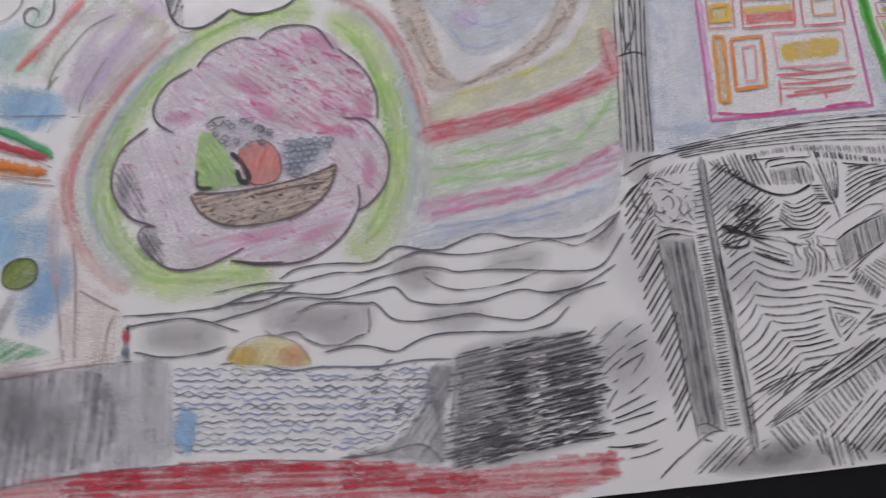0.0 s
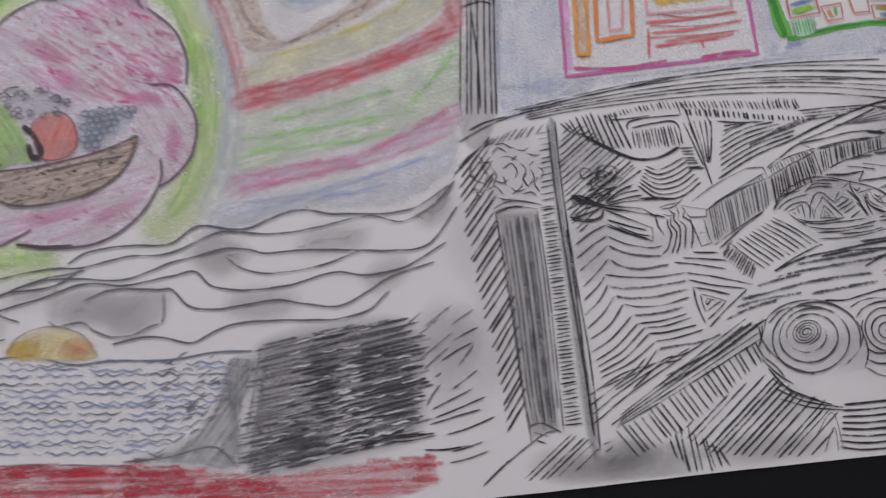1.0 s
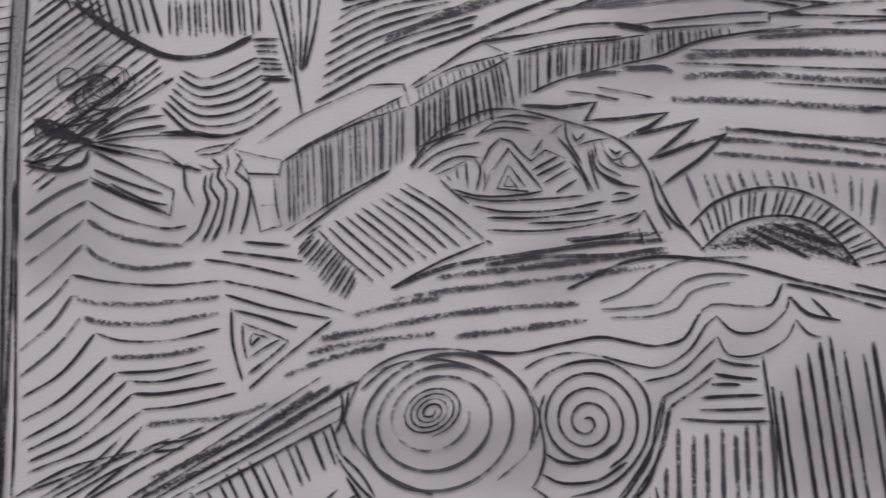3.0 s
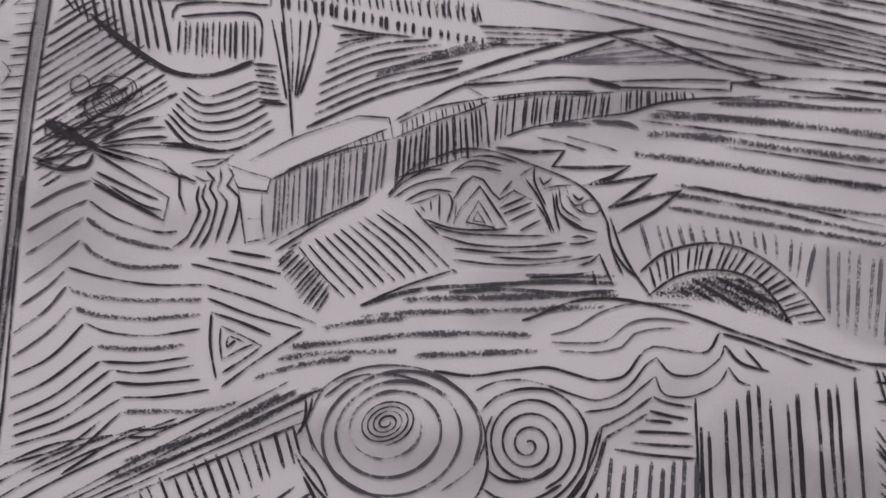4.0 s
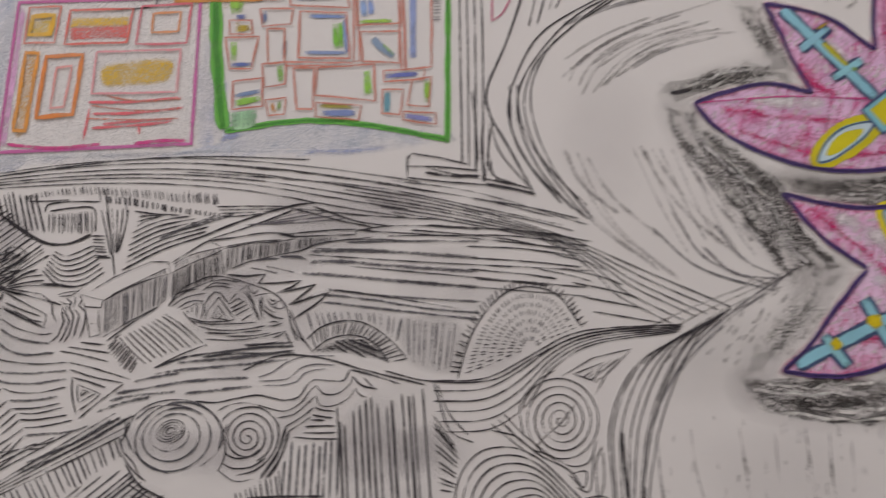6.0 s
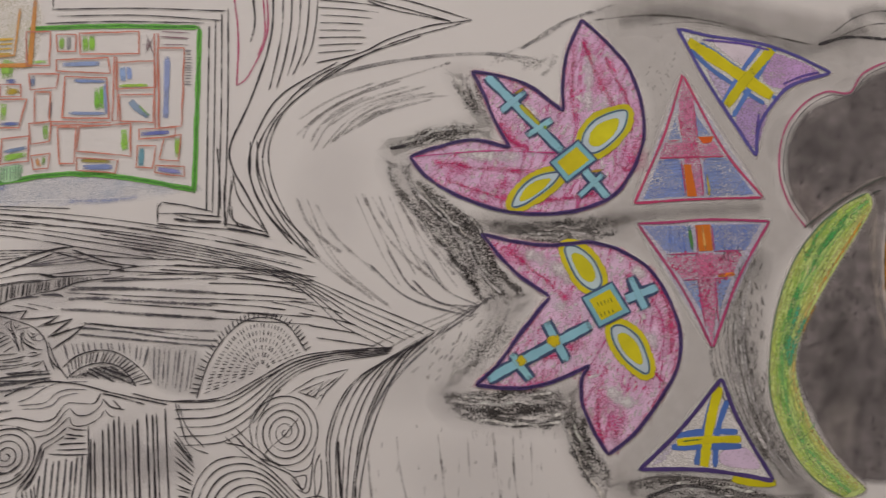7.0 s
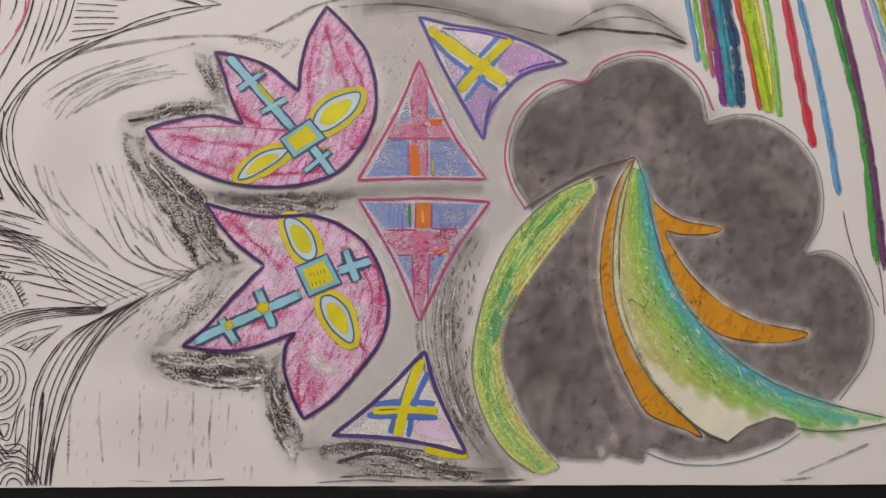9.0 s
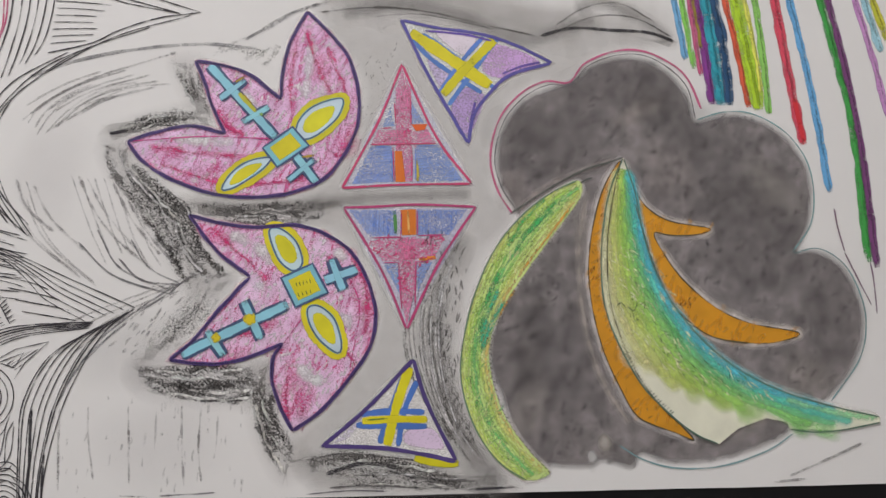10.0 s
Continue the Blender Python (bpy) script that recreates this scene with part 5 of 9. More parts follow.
m.between([(360, 174), (405.4, 165.1), (442.2, 155.4), (476.1, 143.6), (503.9, 130.7), (551.9, 108.9)], [(390.4, 158.4), (436, 149.7), (466.8, 141.3), (485.1, 128.1), (497.2, 115), (521.7, 101.1)], 6, 0.95, INK, load=0.85, slack=0.2)
m.between([(429.9, 164.6), (457.7, 159.2), (480.9, 153.2)], [(420.7, 154.6), (451.3, 148), (476, 141)], 3, 1.1, c("3c3b40"), load=0.8)
m.between([(466.7, 136.5), (485.2, 131.2), (494.4, 126.2)], [(478.5, 109.4), (497, 105.7), (521.7, 101.1)], 5, 1.2, INK, load=0.85, ends=(0.2, 0.1))
m.lines([[(367.9, 145.3), (384.4, 145.2), (401.9, 143.7)], [(351.9, 141.6), (377.2, 140.1), (387.9, 138.8)]], 1.2, c("4a494e"), load=0.7)
m.lines([[(350, 140), (372.7, 140), (397.5, 138.3), (432.9, 135)], [(349.4, 134.8), (364.5, 134.9), (389.4, 132.2), (432.8, 128.3)], [(346.2, 129.5), (364.7, 128), (389.5, 125.1), (432.8, 120.6)]], 2.0, c("4a494e"), load=0.72, mat=GRAIN, soft=True, vary=0.2)
m.lines([[(357.4, 121.5), (389.7, 117.4), (432.8, 113.7)], [(355, 119.3), (381.5, 115.7), (405.9, 111.3), (432.7, 108.4)], [(355.1, 115.6), (389.8, 110.9), (432.7, 105.1)], [(366.7, 144), (389.2, 144.2), (413.8, 143.7), (432.9, 143)]], 1.3, c("45444a"), load=0.74, mat=GRAIN, soft=True)
m.lines([[(372.4, 149.8), (389, 151.7), (408.8, 151.2), (432.9, 148.9)], [(387.5, 146.7), (405.6, 146.7), (432.9, 145.8)], [(351.7, 162.6), (372.3, 154.7), (389, 151.7)], [(339.8, 162.1), (363.9, 155.2), (380.7, 151.3)]], 1.2, INK, load=0.82)
m.lines([[(425.9, 146.6), (452.7, 144.9), (485.2, 139.5)], [(426, 140.8), (452.7, 139), (479, 134.8)], [(427.1, 135.2), (452.6, 133), (481, 129.4)], [(427.1, 129.7), (452.6, 126.7), (468.8, 124)], [(407.2, 151.8), (432.1, 149.7), (456.8, 147.2), (486.9, 141.7)], [(430.2, 124.8), (448.5, 123), (464.7, 120.7)], [(460.8, 128.8), (476.9, 125.1), (486.4, 121.8)]], 1.15, INK, load=0.85)
m.done()

m = Motif("long_beam", "long beam drawn in perspective with hatched side", mat=COAL, lift=1)
m.area([(251.1, 117.9), (259.6, 122.5), (282.2, 130.7), (308, 141.7), (343.2, 145.7), (357.1, 146.4), (345.5, 140.5), (321.6, 135.9), (304.5, 127.4), (284.7, 120.2), (277.5, 115.2), (250.9, 101.2)], GREY, 0.16, 2, mat=SMUDGE)
m.rungs([(251.5, 118.1), (259.6, 122.8), (270.9, 127.2), (281.9, 130.4)], [(251.7, 101.6), (261.4, 106.8), (270.5, 111.3), (281.1, 116.7)], 21, 1.0, c("47464c"), load=0.75, slack=0.3)
m.rungs([(283.4, 130.6), (293.6, 135.6), (303.6, 139.5), (308, 141.9)], [(283.2, 117), (291.7, 123), (301.6, 126.1), (309.5, 130.8)], 19, 1.15, INK, load=0.88, slack=0.4)
m.rungs([(309.4, 142.1), (322.1, 144.4), (333.3, 144.9), (341.8, 145.7)], [(309.1, 131.5), (319.5, 135.3), (330.1, 137.7), (341, 139.6)], 22, 1.05, INK, load=0.85, slack=0.5)
m.rungs([(342.9, 146.2), (350.2, 147), (362.7, 146.9)], [(342.7, 139.9), (350.5, 142.4), (363.2, 145.1)], 15, 1.05, INK, load=0.88, slack=0.3)
m.rungs([(254.6, 120.8), (265.3, 126.1), (281.2, 133.4)], [(255, 120), (265.9, 124.6), (281.7, 130.7)], 17, 0.8, c("47464c"), load=0.8)
m.rungs([(284.5, 134.9), (293.8, 139.4), (306.6, 142.6)], [(284.8, 131.2), (293.7, 136.2), (307.2, 141.3)], 15, 0.8, INK, load=0.85)
m.rungs([(310.2, 144.1), (322.2, 145.5), (334.8, 146.3)], [(310.4, 142.6), (322.1, 144.4), (334.8, 145.2)], 18, 0.8, INK, load=0.85)
m.lines([[(251.1, 118.3), (259.6, 122.9), (270.9, 127.4), (282.2, 130.7)], [(282.9, 130.7), (293.7, 135.9), (303.7, 139.8), (308.3, 142.2)], [(308.7, 142.4), (322.1, 144.7), (333.4, 145.2), (343.2, 146.2)], [(251.5, 100.9), (264.9, 108.4), (277.5, 114.9)], [(254.6, 120.8), (265.3, 126.1), (281.6, 133.6)], [(283.8, 135), (293.8, 140), (308.7, 143.3)], [(308.7, 143.3), (322.2, 145.4), (336.2, 146.1)], [(284.7, 120.2), (296, 124.3), (304.4, 127.3)], [(313.1, 132.7), (321.6, 135.9), (335.7, 138.8), (345.5, 140.5), (356.9, 144.2), (380.6, 146.5)]], 0.95, INK, load=0.85)
m.lines([[(244.8, 123.2), (255.5, 129.5), (264, 133.1), (273.3, 136.8), (281.7, 136.5), (283.1, 130.9)], [(301.2, 146.4), (308.7, 142.7)], [(241.2, 118.1), (242.6, 115.7), (250.3, 115.1), (251.1, 118.4)], [(242.6, 115.4), (244, 108.3), (245.6, 101.2), (250.9, 102.1)], [(248.9, 115.1), (249.5, 107.3), (250.6, 102.4)], [(239.1, 122), (245.5, 120.1), (251.1, 118.7)], [(245.6, 107.5), (248.8, 107.8)], [(245.3, 100.9), (248.1, 101.8), (250.9, 102.4)]], 0.95, INK, load=0.82, sharp=True)
m.lines([[(283.1, 135.7), (291, 140.7), (301.2, 146.4), (311.1, 147.6)], [(301.2, 146.4), (313.9, 147.8), (326.7, 149.6), (335.1, 149.6)], [(336.4, 148.6), (350.4, 149.7), (363, 150.4), (372.7, 150.4)], [(343.3, 147.5), (357.2, 147.7), (372.5, 147.8)], [(372.9, 150.4), (372.4, 147.4)], [(373, 150.1), (378.2, 150.1), (380.9, 149.1)]], 1.15, INK, load=0.9)
m.line([(334.4, 149.6), (338.5, 148.5), (344, 147.3)], 2.2, INK, 1.0).line([(337.8, 149.1), (341.9, 147.7)], 1.8, INK, 1.0)
m.lines([[(324.4, 136.1), (330, 136.9), (335.6, 136.9)], [(335.6, 137.8), (342.6, 137.7), (347.4, 137.2)], [(341.2, 138.1), (345.3, 137.6), (348.7, 136)]], 1.1, c("47464c"), load=0.8, mat=GRAIN)
m.done()

m = Motif("striped_diamond", "tilted striped square in black charcoal", mat=COAL, lift=1)
m.between([(280.5, 111.9), (290.3, 105.4), (299.9, 96.8)], [(259.4, 100.8), (265.9, 94), (272.9, 87.6)], 11, 0.95, INK, load=0.88, ends=(0.06, 0.08), slack=0.2)
m.lines([[(276.9, 85.8), (287.7, 91.3), (300.5, 96.2)], [(253.6, 99.2), (264.8, 107), (277.8, 114.9)], [(300.2, 96.6), (301.8, 95.6)], [(257.1, 100), (260.6, 102.2)]], 1.1, INK, load=0.88)
m.rungs([(257.5, 100.4), (262.5, 97.4), (269.9, 89.3)], [(253.8, 96.9), (259.6, 88.4), (266.3, 83.1)], 13, 1.2, INK, load=0.92)
m.done()

m = Motif("pebble_shape", "oval shape filled with black zigzags and arcs", mat=COAL, lift=1)
m.line([(282, 115), (288.2, 122.5), (293.2, 125.5), (301.7, 128.8), (310.1, 128.4), (321, 125.1), (331.7, 121), (336.9, 116.8), (340.5, 110.5), (341.5, 104.9), (345.1, 99.2), (349.1, 96.2)], 1.05, INK, 0.88)
m.lines([[(282.5, 114.7), (286, 118.7), (291.7, 122.2), (296.6, 123.1)], [(284.2, 114.9), (288.8, 118.2), (294.4, 120), (300.7, 120.9)], [(287.2, 114), (291.5, 116.6), (295, 117.5), (299.8, 116.9)], [(288.6, 113.2), (292.8, 114.7), (296.3, 116.4)], [(298.6, 122), (304.4, 125.7), (312.6, 124.8)], [(300.1, 123.2), (305.7, 124.3), (312.5, 123.1)], [(303, 126.5), (308.6, 127.2), (316.2, 125.8)]], 0.95, INK, load=0.88)
m.lines([[(299.7, 114.7), (302.4, 119.4), (304.9, 121.5), (307.6, 120.8), (309.8, 117.9), (312.1, 115.5), (315.7, 118.1), (320.7, 115.6)], [(302.7, 113.7), (306.8, 118.9), (314.5, 108.3)], [(306.6, 115), (303.5, 109.1), (311.2, 107.9), (306.6, 115)], [(306.4, 112.1), (305.4, 109.6), (308.4, 109.2), (306.4, 112.1)], [(302.4, 114), (301.2, 110.9), (300.2, 108.5)]], 1.05, INK, load=0.92, sharp=True)
m.lines([[(293.9, 115.5), (294.3, 111.3)], [(296.2, 116.8), (296.4, 109.2)], [(298.4, 116.7), (299.7, 114.1), (298.4, 108.5)], [(300.8, 114.6), (300.4, 108.7)], [(291.3, 113.1), (292.6, 111.3)], [(292.6, 109.5), (299.3, 107.4), (308.9, 107.2), (315.1, 108)], [(289.4, 112.5), (292.5, 109.1), (296.5, 105.6)]], 1.0, INK, load=0.9)
m.lines([[(293.2, 108.1), (302, 106.1), (314.3, 106), (325.3, 106.4)], [(297.2, 105.2), (306, 103.2), (319.6, 103.2), (329.9, 104.8)], [(300.5, 102), (312.7, 101.5), (327.7, 102.6)], [(309.9, 100.2), (322.2, 100.1), (331.7, 101.3)], [(300.3, 99), (313.9, 98.2), (327.5, 99.4), (337.2, 101.7)]], 1.0, INK, load=0.85)
m.lines([[(312.3, 113.2), (315.5, 114.8), (319.1, 116.6)], [(313.3, 111.8), (316.8, 113.3), (320.6, 115.1)], [(314.6, 109.7), (318.1, 111.5), (321.6, 113.3)], [(317.8, 107.4), (320.2, 108.9), (323.1, 110.5)], [(315.2, 120.7), (313.7, 118.8), (312.2, 116.9)], [(316.9, 121.8), (318.8, 123.4), (320.9, 124.4)]], 1.0, INK, load=0.88)
m.lines([[(318.7, 121.4), (321.9, 117.3), (324.3, 112.6), (326.7, 107.2)], [(321, 125.1), (321.1, 120.9), (323.2, 116.5), (324.4, 114.3)], [(321.5, 115.2), (324.2, 111.5), (326, 107)], [(326, 118.2), (326.8, 112.8), (328.1, 107.8)], [(322.4, 122.1), (323.5, 120), (325.7, 121.9)], [(323.6, 118.9), (327.2, 119.8), (331.7, 120.2)], [(327.5, 119.5), (328.8, 114.1), (333.7, 110.8)], [(329.2, 120.3), (331.5, 114.5), (335.5, 112.4)], [(326.9, 118.2), (328.1, 112.5), (334.3, 108.7)], [(329.6, 117.5), (332, 114.7), (334.9, 115.8)], [(331.1, 118), (332.8, 116.3), (334.2, 117.2)], [(329.1, 111.3), (332.5, 108.9), (337.9, 107.9)], [(331, 106.2), (333.4, 106.6), (335.5, 106.1)], [(330.3, 104.5), (334.4, 104.8), (337.7, 106)]], 0.95, INK, load=0.88)
m.spiral((336.2, 114.6), 2.2, 2.5, 1.1, 0.7, GRAPH, load=0.8, squash=0.8)
m.lines([[(338.6, 102.2), (340.3, 98.3), (342.3, 94.1)], [(338.6, 102.2), (336.4, 100.1), (332.9, 98.9)], [(336.9, 97.7), (337.9, 93.6)], [(336.6, 97.3), (327.3, 95.8), (320.5, 95.3)], [(340.3, 110.5), (342, 103), (344.9, 96.7)]], 1.05, INK, load=0.85)
m.lines([[(310.4, 129.6), (319.8, 128.6), (328.8, 129.5), (325.8, 125), (334.7, 125), (346.1, 126), (341.4, 122.7), (333.9, 120.2)], [(333.9, 120.2), (342.7, 121.6), (353.3, 123.9), (346.6, 118.9), (340.5, 114.4)], [(340.5, 114.4), (349.2, 117.1), (359.8, 119.9), (353.1, 114.3), (343, 107.8)], [(340.8, 114.7), (346.4, 116.1), (352.1, 118.9)]], 1.1, INK, load=0.85, sharp=True, mat=GRAIN)
m.lines([[(321.4, 132.7), (328.3, 131.5), (335.1, 129.7)], [(329.1, 133.4), (336.6, 131.7), (343.3, 129.7)]], 1.0, INK, load=0.8)
m.done()

m = Motif("stone_arch", "small arch with black hollow and hatched wall", mat=COAL, lift=1)
m.area([(353.4, 92), (360.4, 96.2), (370, 98.4), (377.8, 96.4), (384.1, 91.7), (387.9, 86.6), (378.6, 88.9), (366.8, 91.2)], c("39373b"), 0.5, 3, mat=GRAIN)
m.hatch([(358.9, 93.5), (365.8, 97.4), (373.9, 97.5), (381.6, 92.9), (387.1, 87), (377.2, 89.5), (366.8, 91.6)], -25, 2.0, 1.7, INK, 0.75, ragged=2.5, turn=0.12)
m.rungs([(350.2, 99.3), (355.5, 103), (365.1, 105.8), (374.5, 105.3), (382.3, 101.5), (390.9, 94), (396.9, 87.1)], [(352.2, 93.7), (357.1, 96.6), (364.6, 98.8), (373.3, 98.6), (380.4, 95), (385.3, 90.1), (388.9, 85.9)], 24, 1.1, INK, load=0.9)
m.lines([[(349.1, 97.8), (355.5, 103.3), (365.1, 106.1), (374.5, 105.6), (382.6, 101.7), (391, 94.4), (396.3, 87.8)], [(351, 91.6), (357.8, 96.8), (365.3, 99.1), (373.7, 98.9), (381.1, 95.3), (388.3, 85.9)], [(341.1, 112.1), (344.6, 102.9), (349, 95.8), (352.7, 90.9)]], 1.1, INK, load=0.85)
m.rungs([(348.1, 111.3), (363.9, 111.2), (384.1, 109.2), (395, 106.3)], [(351.3, 100.3), (363.8, 105.4), (381.7, 104.1), (392.4, 95.1)], 15, 1.6, c("55535a"), load=0.6)
m.rungs([(396.2, 107.4), (408.2, 105.1), (421.2, 102.7)], [(396.5, 88.4), (407.1, 82.8), (417.8, 80.6)], 9, 1.7, c("66646a"), load=0.55)
m.area([(396.1, 106.8), (422.2, 102.7), (420, 81.3), (397.5, 86.2)], GREY, 0.16, 3, mat=SMUDGE)
m.done()

m = Motif("ground_pattern", "long grainy charcoal strokes and wavy lines", mat=COAL, kind_stuff=True)
m.lines([[(276.9, 86), (291.8, 90.8), (309.5, 92.8), (327.2, 94.5), (343.4, 94.7)], [(299.9, 90.5), (313.5, 91.9), (329.7, 91.6), (343.2, 92.7)], [(319.2, 95.8), (332.7, 96.1), (342.8, 96.5)]], 1.2, c("3c3b40"), load=0.8, mat=GRAIN)
m.lines([[(287.3, 88), (305.3, 89.3), (325.6, 90.6), (344.5, 91.8)], [(276.5, 83.1), (290.2, 84.8), (305.1, 85.8), (325.4, 87.3), (340.9, 88.7)], [(266.9, 79.7), (277.9, 81.9), (290.1, 83.4)], [(258.7, 74.4), (277.7, 77.2), (291.3, 79.2), (304.8, 80.1), (322.3, 80.5)], [(291.1, 73.7), (304.5, 74.8), (324, 76.5)], [(255.9, 71.3), (269.5, 73.5), (288.4, 74.8)], [(250.4, 65.9), (262.6, 70.2), (276.2, 72.6)]], 1.55, c("4a494e"), load=0.72, mat=GRAIN, soft=True, vary=0.25)
m.lines([[(218, 43.3), (236.8, 50.4), (250.3, 56.8), (262.5, 63.6)], [(216.7, 39.5), (236.8, 47.5), (253, 55.6), (267.9, 64.7)], [(214, 39.3), (227.4, 46.8), (242.2, 53), (258.4, 62.7)]], 1.5, c("3c3b40"), load=0.7, mat=GRAIN, soft=True)
m.line([(220.1, 39.1), (239.5, 49), (255.7, 57.8), (269.3, 64.6)], 1.2, INK, 0.9)
m.lines([[(296.9, 70.1), (306.9, 69.3), (316.3, 71), (325.7, 72.3), (332.3, 71), (338.8, 69.7), (345.5, 71.1), (349.2, 76.2), (352.7, 78.8), (360.6, 78.2), (366.6, 78.2), (369.7, 83.4)], [(369.7, 83.1), (378, 81), (393, 76.1)], [(370.7, 80.4), (374.9, 75.8), (382.5, 73.8)]], 1.25, INK, load=0.92)
m.lines([[(307.4, 65.4), (312.2, 67.8), (318.9, 68.9), (325.4, 67.9), (333.2, 65.7), (339.7, 64.8), (346.6, 68.4), (351, 74.2), (353.6, 76.1)], [(353.6, 76.1), (357.5, 72.2), (364, 72.3), (369.7, 76.7), (370.7, 80)], [(335.6, 61.6), (343.6, 63.3), (349.9, 68.3), (353.4, 71.4)], [(353.4, 71.4), (355.7, 67), (362.2, 66.7), (369.1, 70.1), (371.9, 74.6)], [(371.9, 74.6), (374.4, 71.2), (377.6, 70.1)], [(375.5, 79.8), (378.3, 77), (380.6, 74.3)], [(353.6, 76.1), (351.7, 74.8)]], 0.95, INK, load=0.85)
m.lines([[(339.2, 57.6), (346, 61.2), (352.7, 66.2)], [(352.7, 66.2), (356.8, 64.7), (362.6, 64.1)], [(340.3, 55), (347.2, 59.2), (351.6, 61.9)], [(352, 62.7), (356.5, 61.7), (361.7, 61)], [(350.9, 60.3), (355.1, 60.2), (357.9, 59.9)], [(348.3, 57.3), (354.8, 57.5), (362.6, 57.4)], [(347.4, 54.6), (354.6, 54.3), (363, 54.4)], [(343.4, 52.7), (351.8, 51.8), (364.4, 51.4)]], 1.3, INK, load=0.9)
m.lines([[(326.3, 80.6), (333.1, 82.9), (340.1, 87.4), (348.3, 89.7), (363, 89.8)], [(326.8, 78.8), (334.2, 78.9), (340.9, 79.9), (346.6, 84.4), (353.4, 86.1), (362.6, 85.3)], [(328.7, 76.8), (338, 76.7), (344.8, 78.4), (347.7, 81.7), (353.1, 83.4), (358.5, 83.9)]], 1.0, c("55545a"), load=0.8)
m.lines([[(339.4, 57.6), (337.4, 51.2), (335.6, 44.3), (331.2, 38.1), (327, 33.2)], [(340.6, 55), (338.3, 46.7), (335.2, 39.2), (331, 34.3)], [(363.5, 66.4), (363.9, 57.3), (364.3, 44.5), (363.4, 32)]], 1.2, INK, load=0.88)
for x0v, y0v, x1v in ((1190, 762, 1188), (1216, 775, 1214), (1239, 772, 1238), (1266, 762, 1264), (1288, 776, 1290), (1307, 760, 1308), (1327, 755, 1330), (1350, 756, 1356), (1170, 838, 1165)):
    g = np.array([(318.5, 72.7), (371.8, 71.4), (316.3, 33.4)])
    spot = lambda x, y: tuple(g[0] + (g[1] - g[0]) * (x - 1000) / 400 + (g[2] - g[0]) * (y - 600) / 300)
    m.line([spot(x0v, y0v), spot((x0v + x1v) / 2, 840), spot(x1v, 960)], 1.9, c("4a494e"), 0.72, vary=0.25)
m.rungs([(362.9, 58.9), (377, 66.1), (391.6, 69.5), (405, 71.1)], [(364.7, -3), (380.1, -3.7), (394.7, -3.6), (409.2, -3.4)], 13, 1.8, INK, load=0.88, slack=0.3)
m.lines([[(322.3, 25.8), (337.9, 26.1), (356.6, 25.8)], [(295.7, 23), (318.2, 22.7), (355, 21)]], 1.8, INK, load=0.8)
m.area([(368.3, 68.7), (412, 73), (410.7, 26.6), (365.4, 26.4)], GREY, 0.05, 6, mat=SMUDGE)
m.lines([[(409, 76.3), (411.7, 66.5), (416.3, 53.8), (426.7, 48.5)], [(410.6, 75.2), (415.7, 62.2), (424.7, 51.6)]], 1.1, INK, load=0.85)
m.rungs([(407.5, 63.9), (409.5, 49.4), (410.8, 25.2)], [(417.2, 49), (419.2, 40.4), (416.6, 25)], 11, 1.2, INK, load=0.85)
m.between([(185.9, 22.9), (219.2, 42.5), (262.6, 67.3)], [(189, 21.8), (223.4, 36.6), (267.3, 57.1)], 5, 1.0, INK, load=0.7, ends=(0.18, 0.05))
m.rungs([(191.7, 22.2), (223.5, 37.1), (266, 57.2)], [(200.4, 8.7), (230.3, 24.7), (268.3, 49.3)], 27, 1.3, INK, load=0.85)
m.between([(182.7, 38.4), (199.3, 46.6), (215.4, 50)], [(183.3, 26.1), (203.3, 38.7), (240, 57.7)], 4, 1.1, INK, load=0.8)
m.done()

m = Motif("spiral", "large hand-drawn charcoal spiral", mat=COAL, lift=1)
m.spiral((285.4, 56.5), 1.0, 7.6, 4.3, 0.8, INK, squash=0.72, turn=24, way=-1, load=0.78)
m.spiral((286.1, 55.7), 8.2, 21.5, 3.1, 0.85, c("47464c"), squash=0.82, turn=14, way=-1, load=0.7, drift=(2.6, -3.0), vary=0.45, mat=GRAIN)
m.lines([[(269.2, 62.2), (276.1, 67.3), (285.5, 68.9), (294.8, 66.8), (301.3, 63.6)], [(266.1, 58.4), (269.3, 64.9), (277.5, 69.6), (286.9, 71.1), (296.3, 69.8), (304.1, 65.5), (308.8, 60.5)], [(272, 66.1), (280.1, 68.4), (290.8, 68), (297.4, 65.8)], [(264.5, 61.1), (265, 55.2), (268.8, 47.9), (276.6, 41.2), (285.6, 37.4)], [(297.6, 69.1), (304.1, 65.5), (308.5, 60.7)], [(308.8, 60.5), (310.7, 53.5), (307.7, 46.5), (300.2, 40.4)]], 1.0, c("47464c"), load=0.78, vary=0.4)
m.lines([[(262.8, 47.7), (265.4, 43.5), (269.9, 38.3), (275, 34.3)], [(264.2, 47.4), (268.7, 42.8), (271.8, 37.6)], [(264.1, 62.4), (264.8, 58.5), (263.6, 52.6)], [(266.2, 62.4), (265.3, 57.1), (262.5, 51.8)]], 1.2, INK, load=0.88)
m.done()
m = Motif("spiral", "open charcoal spiral in a scalloped shape", mat=COAL, lift=1)
m.spiral((321.5, 52.7), 0.8, 12.0, 3.5, 1.1, INK, squash=1.0, start=110, way=-1, load=0.88, drift=(0.5, 0.8))
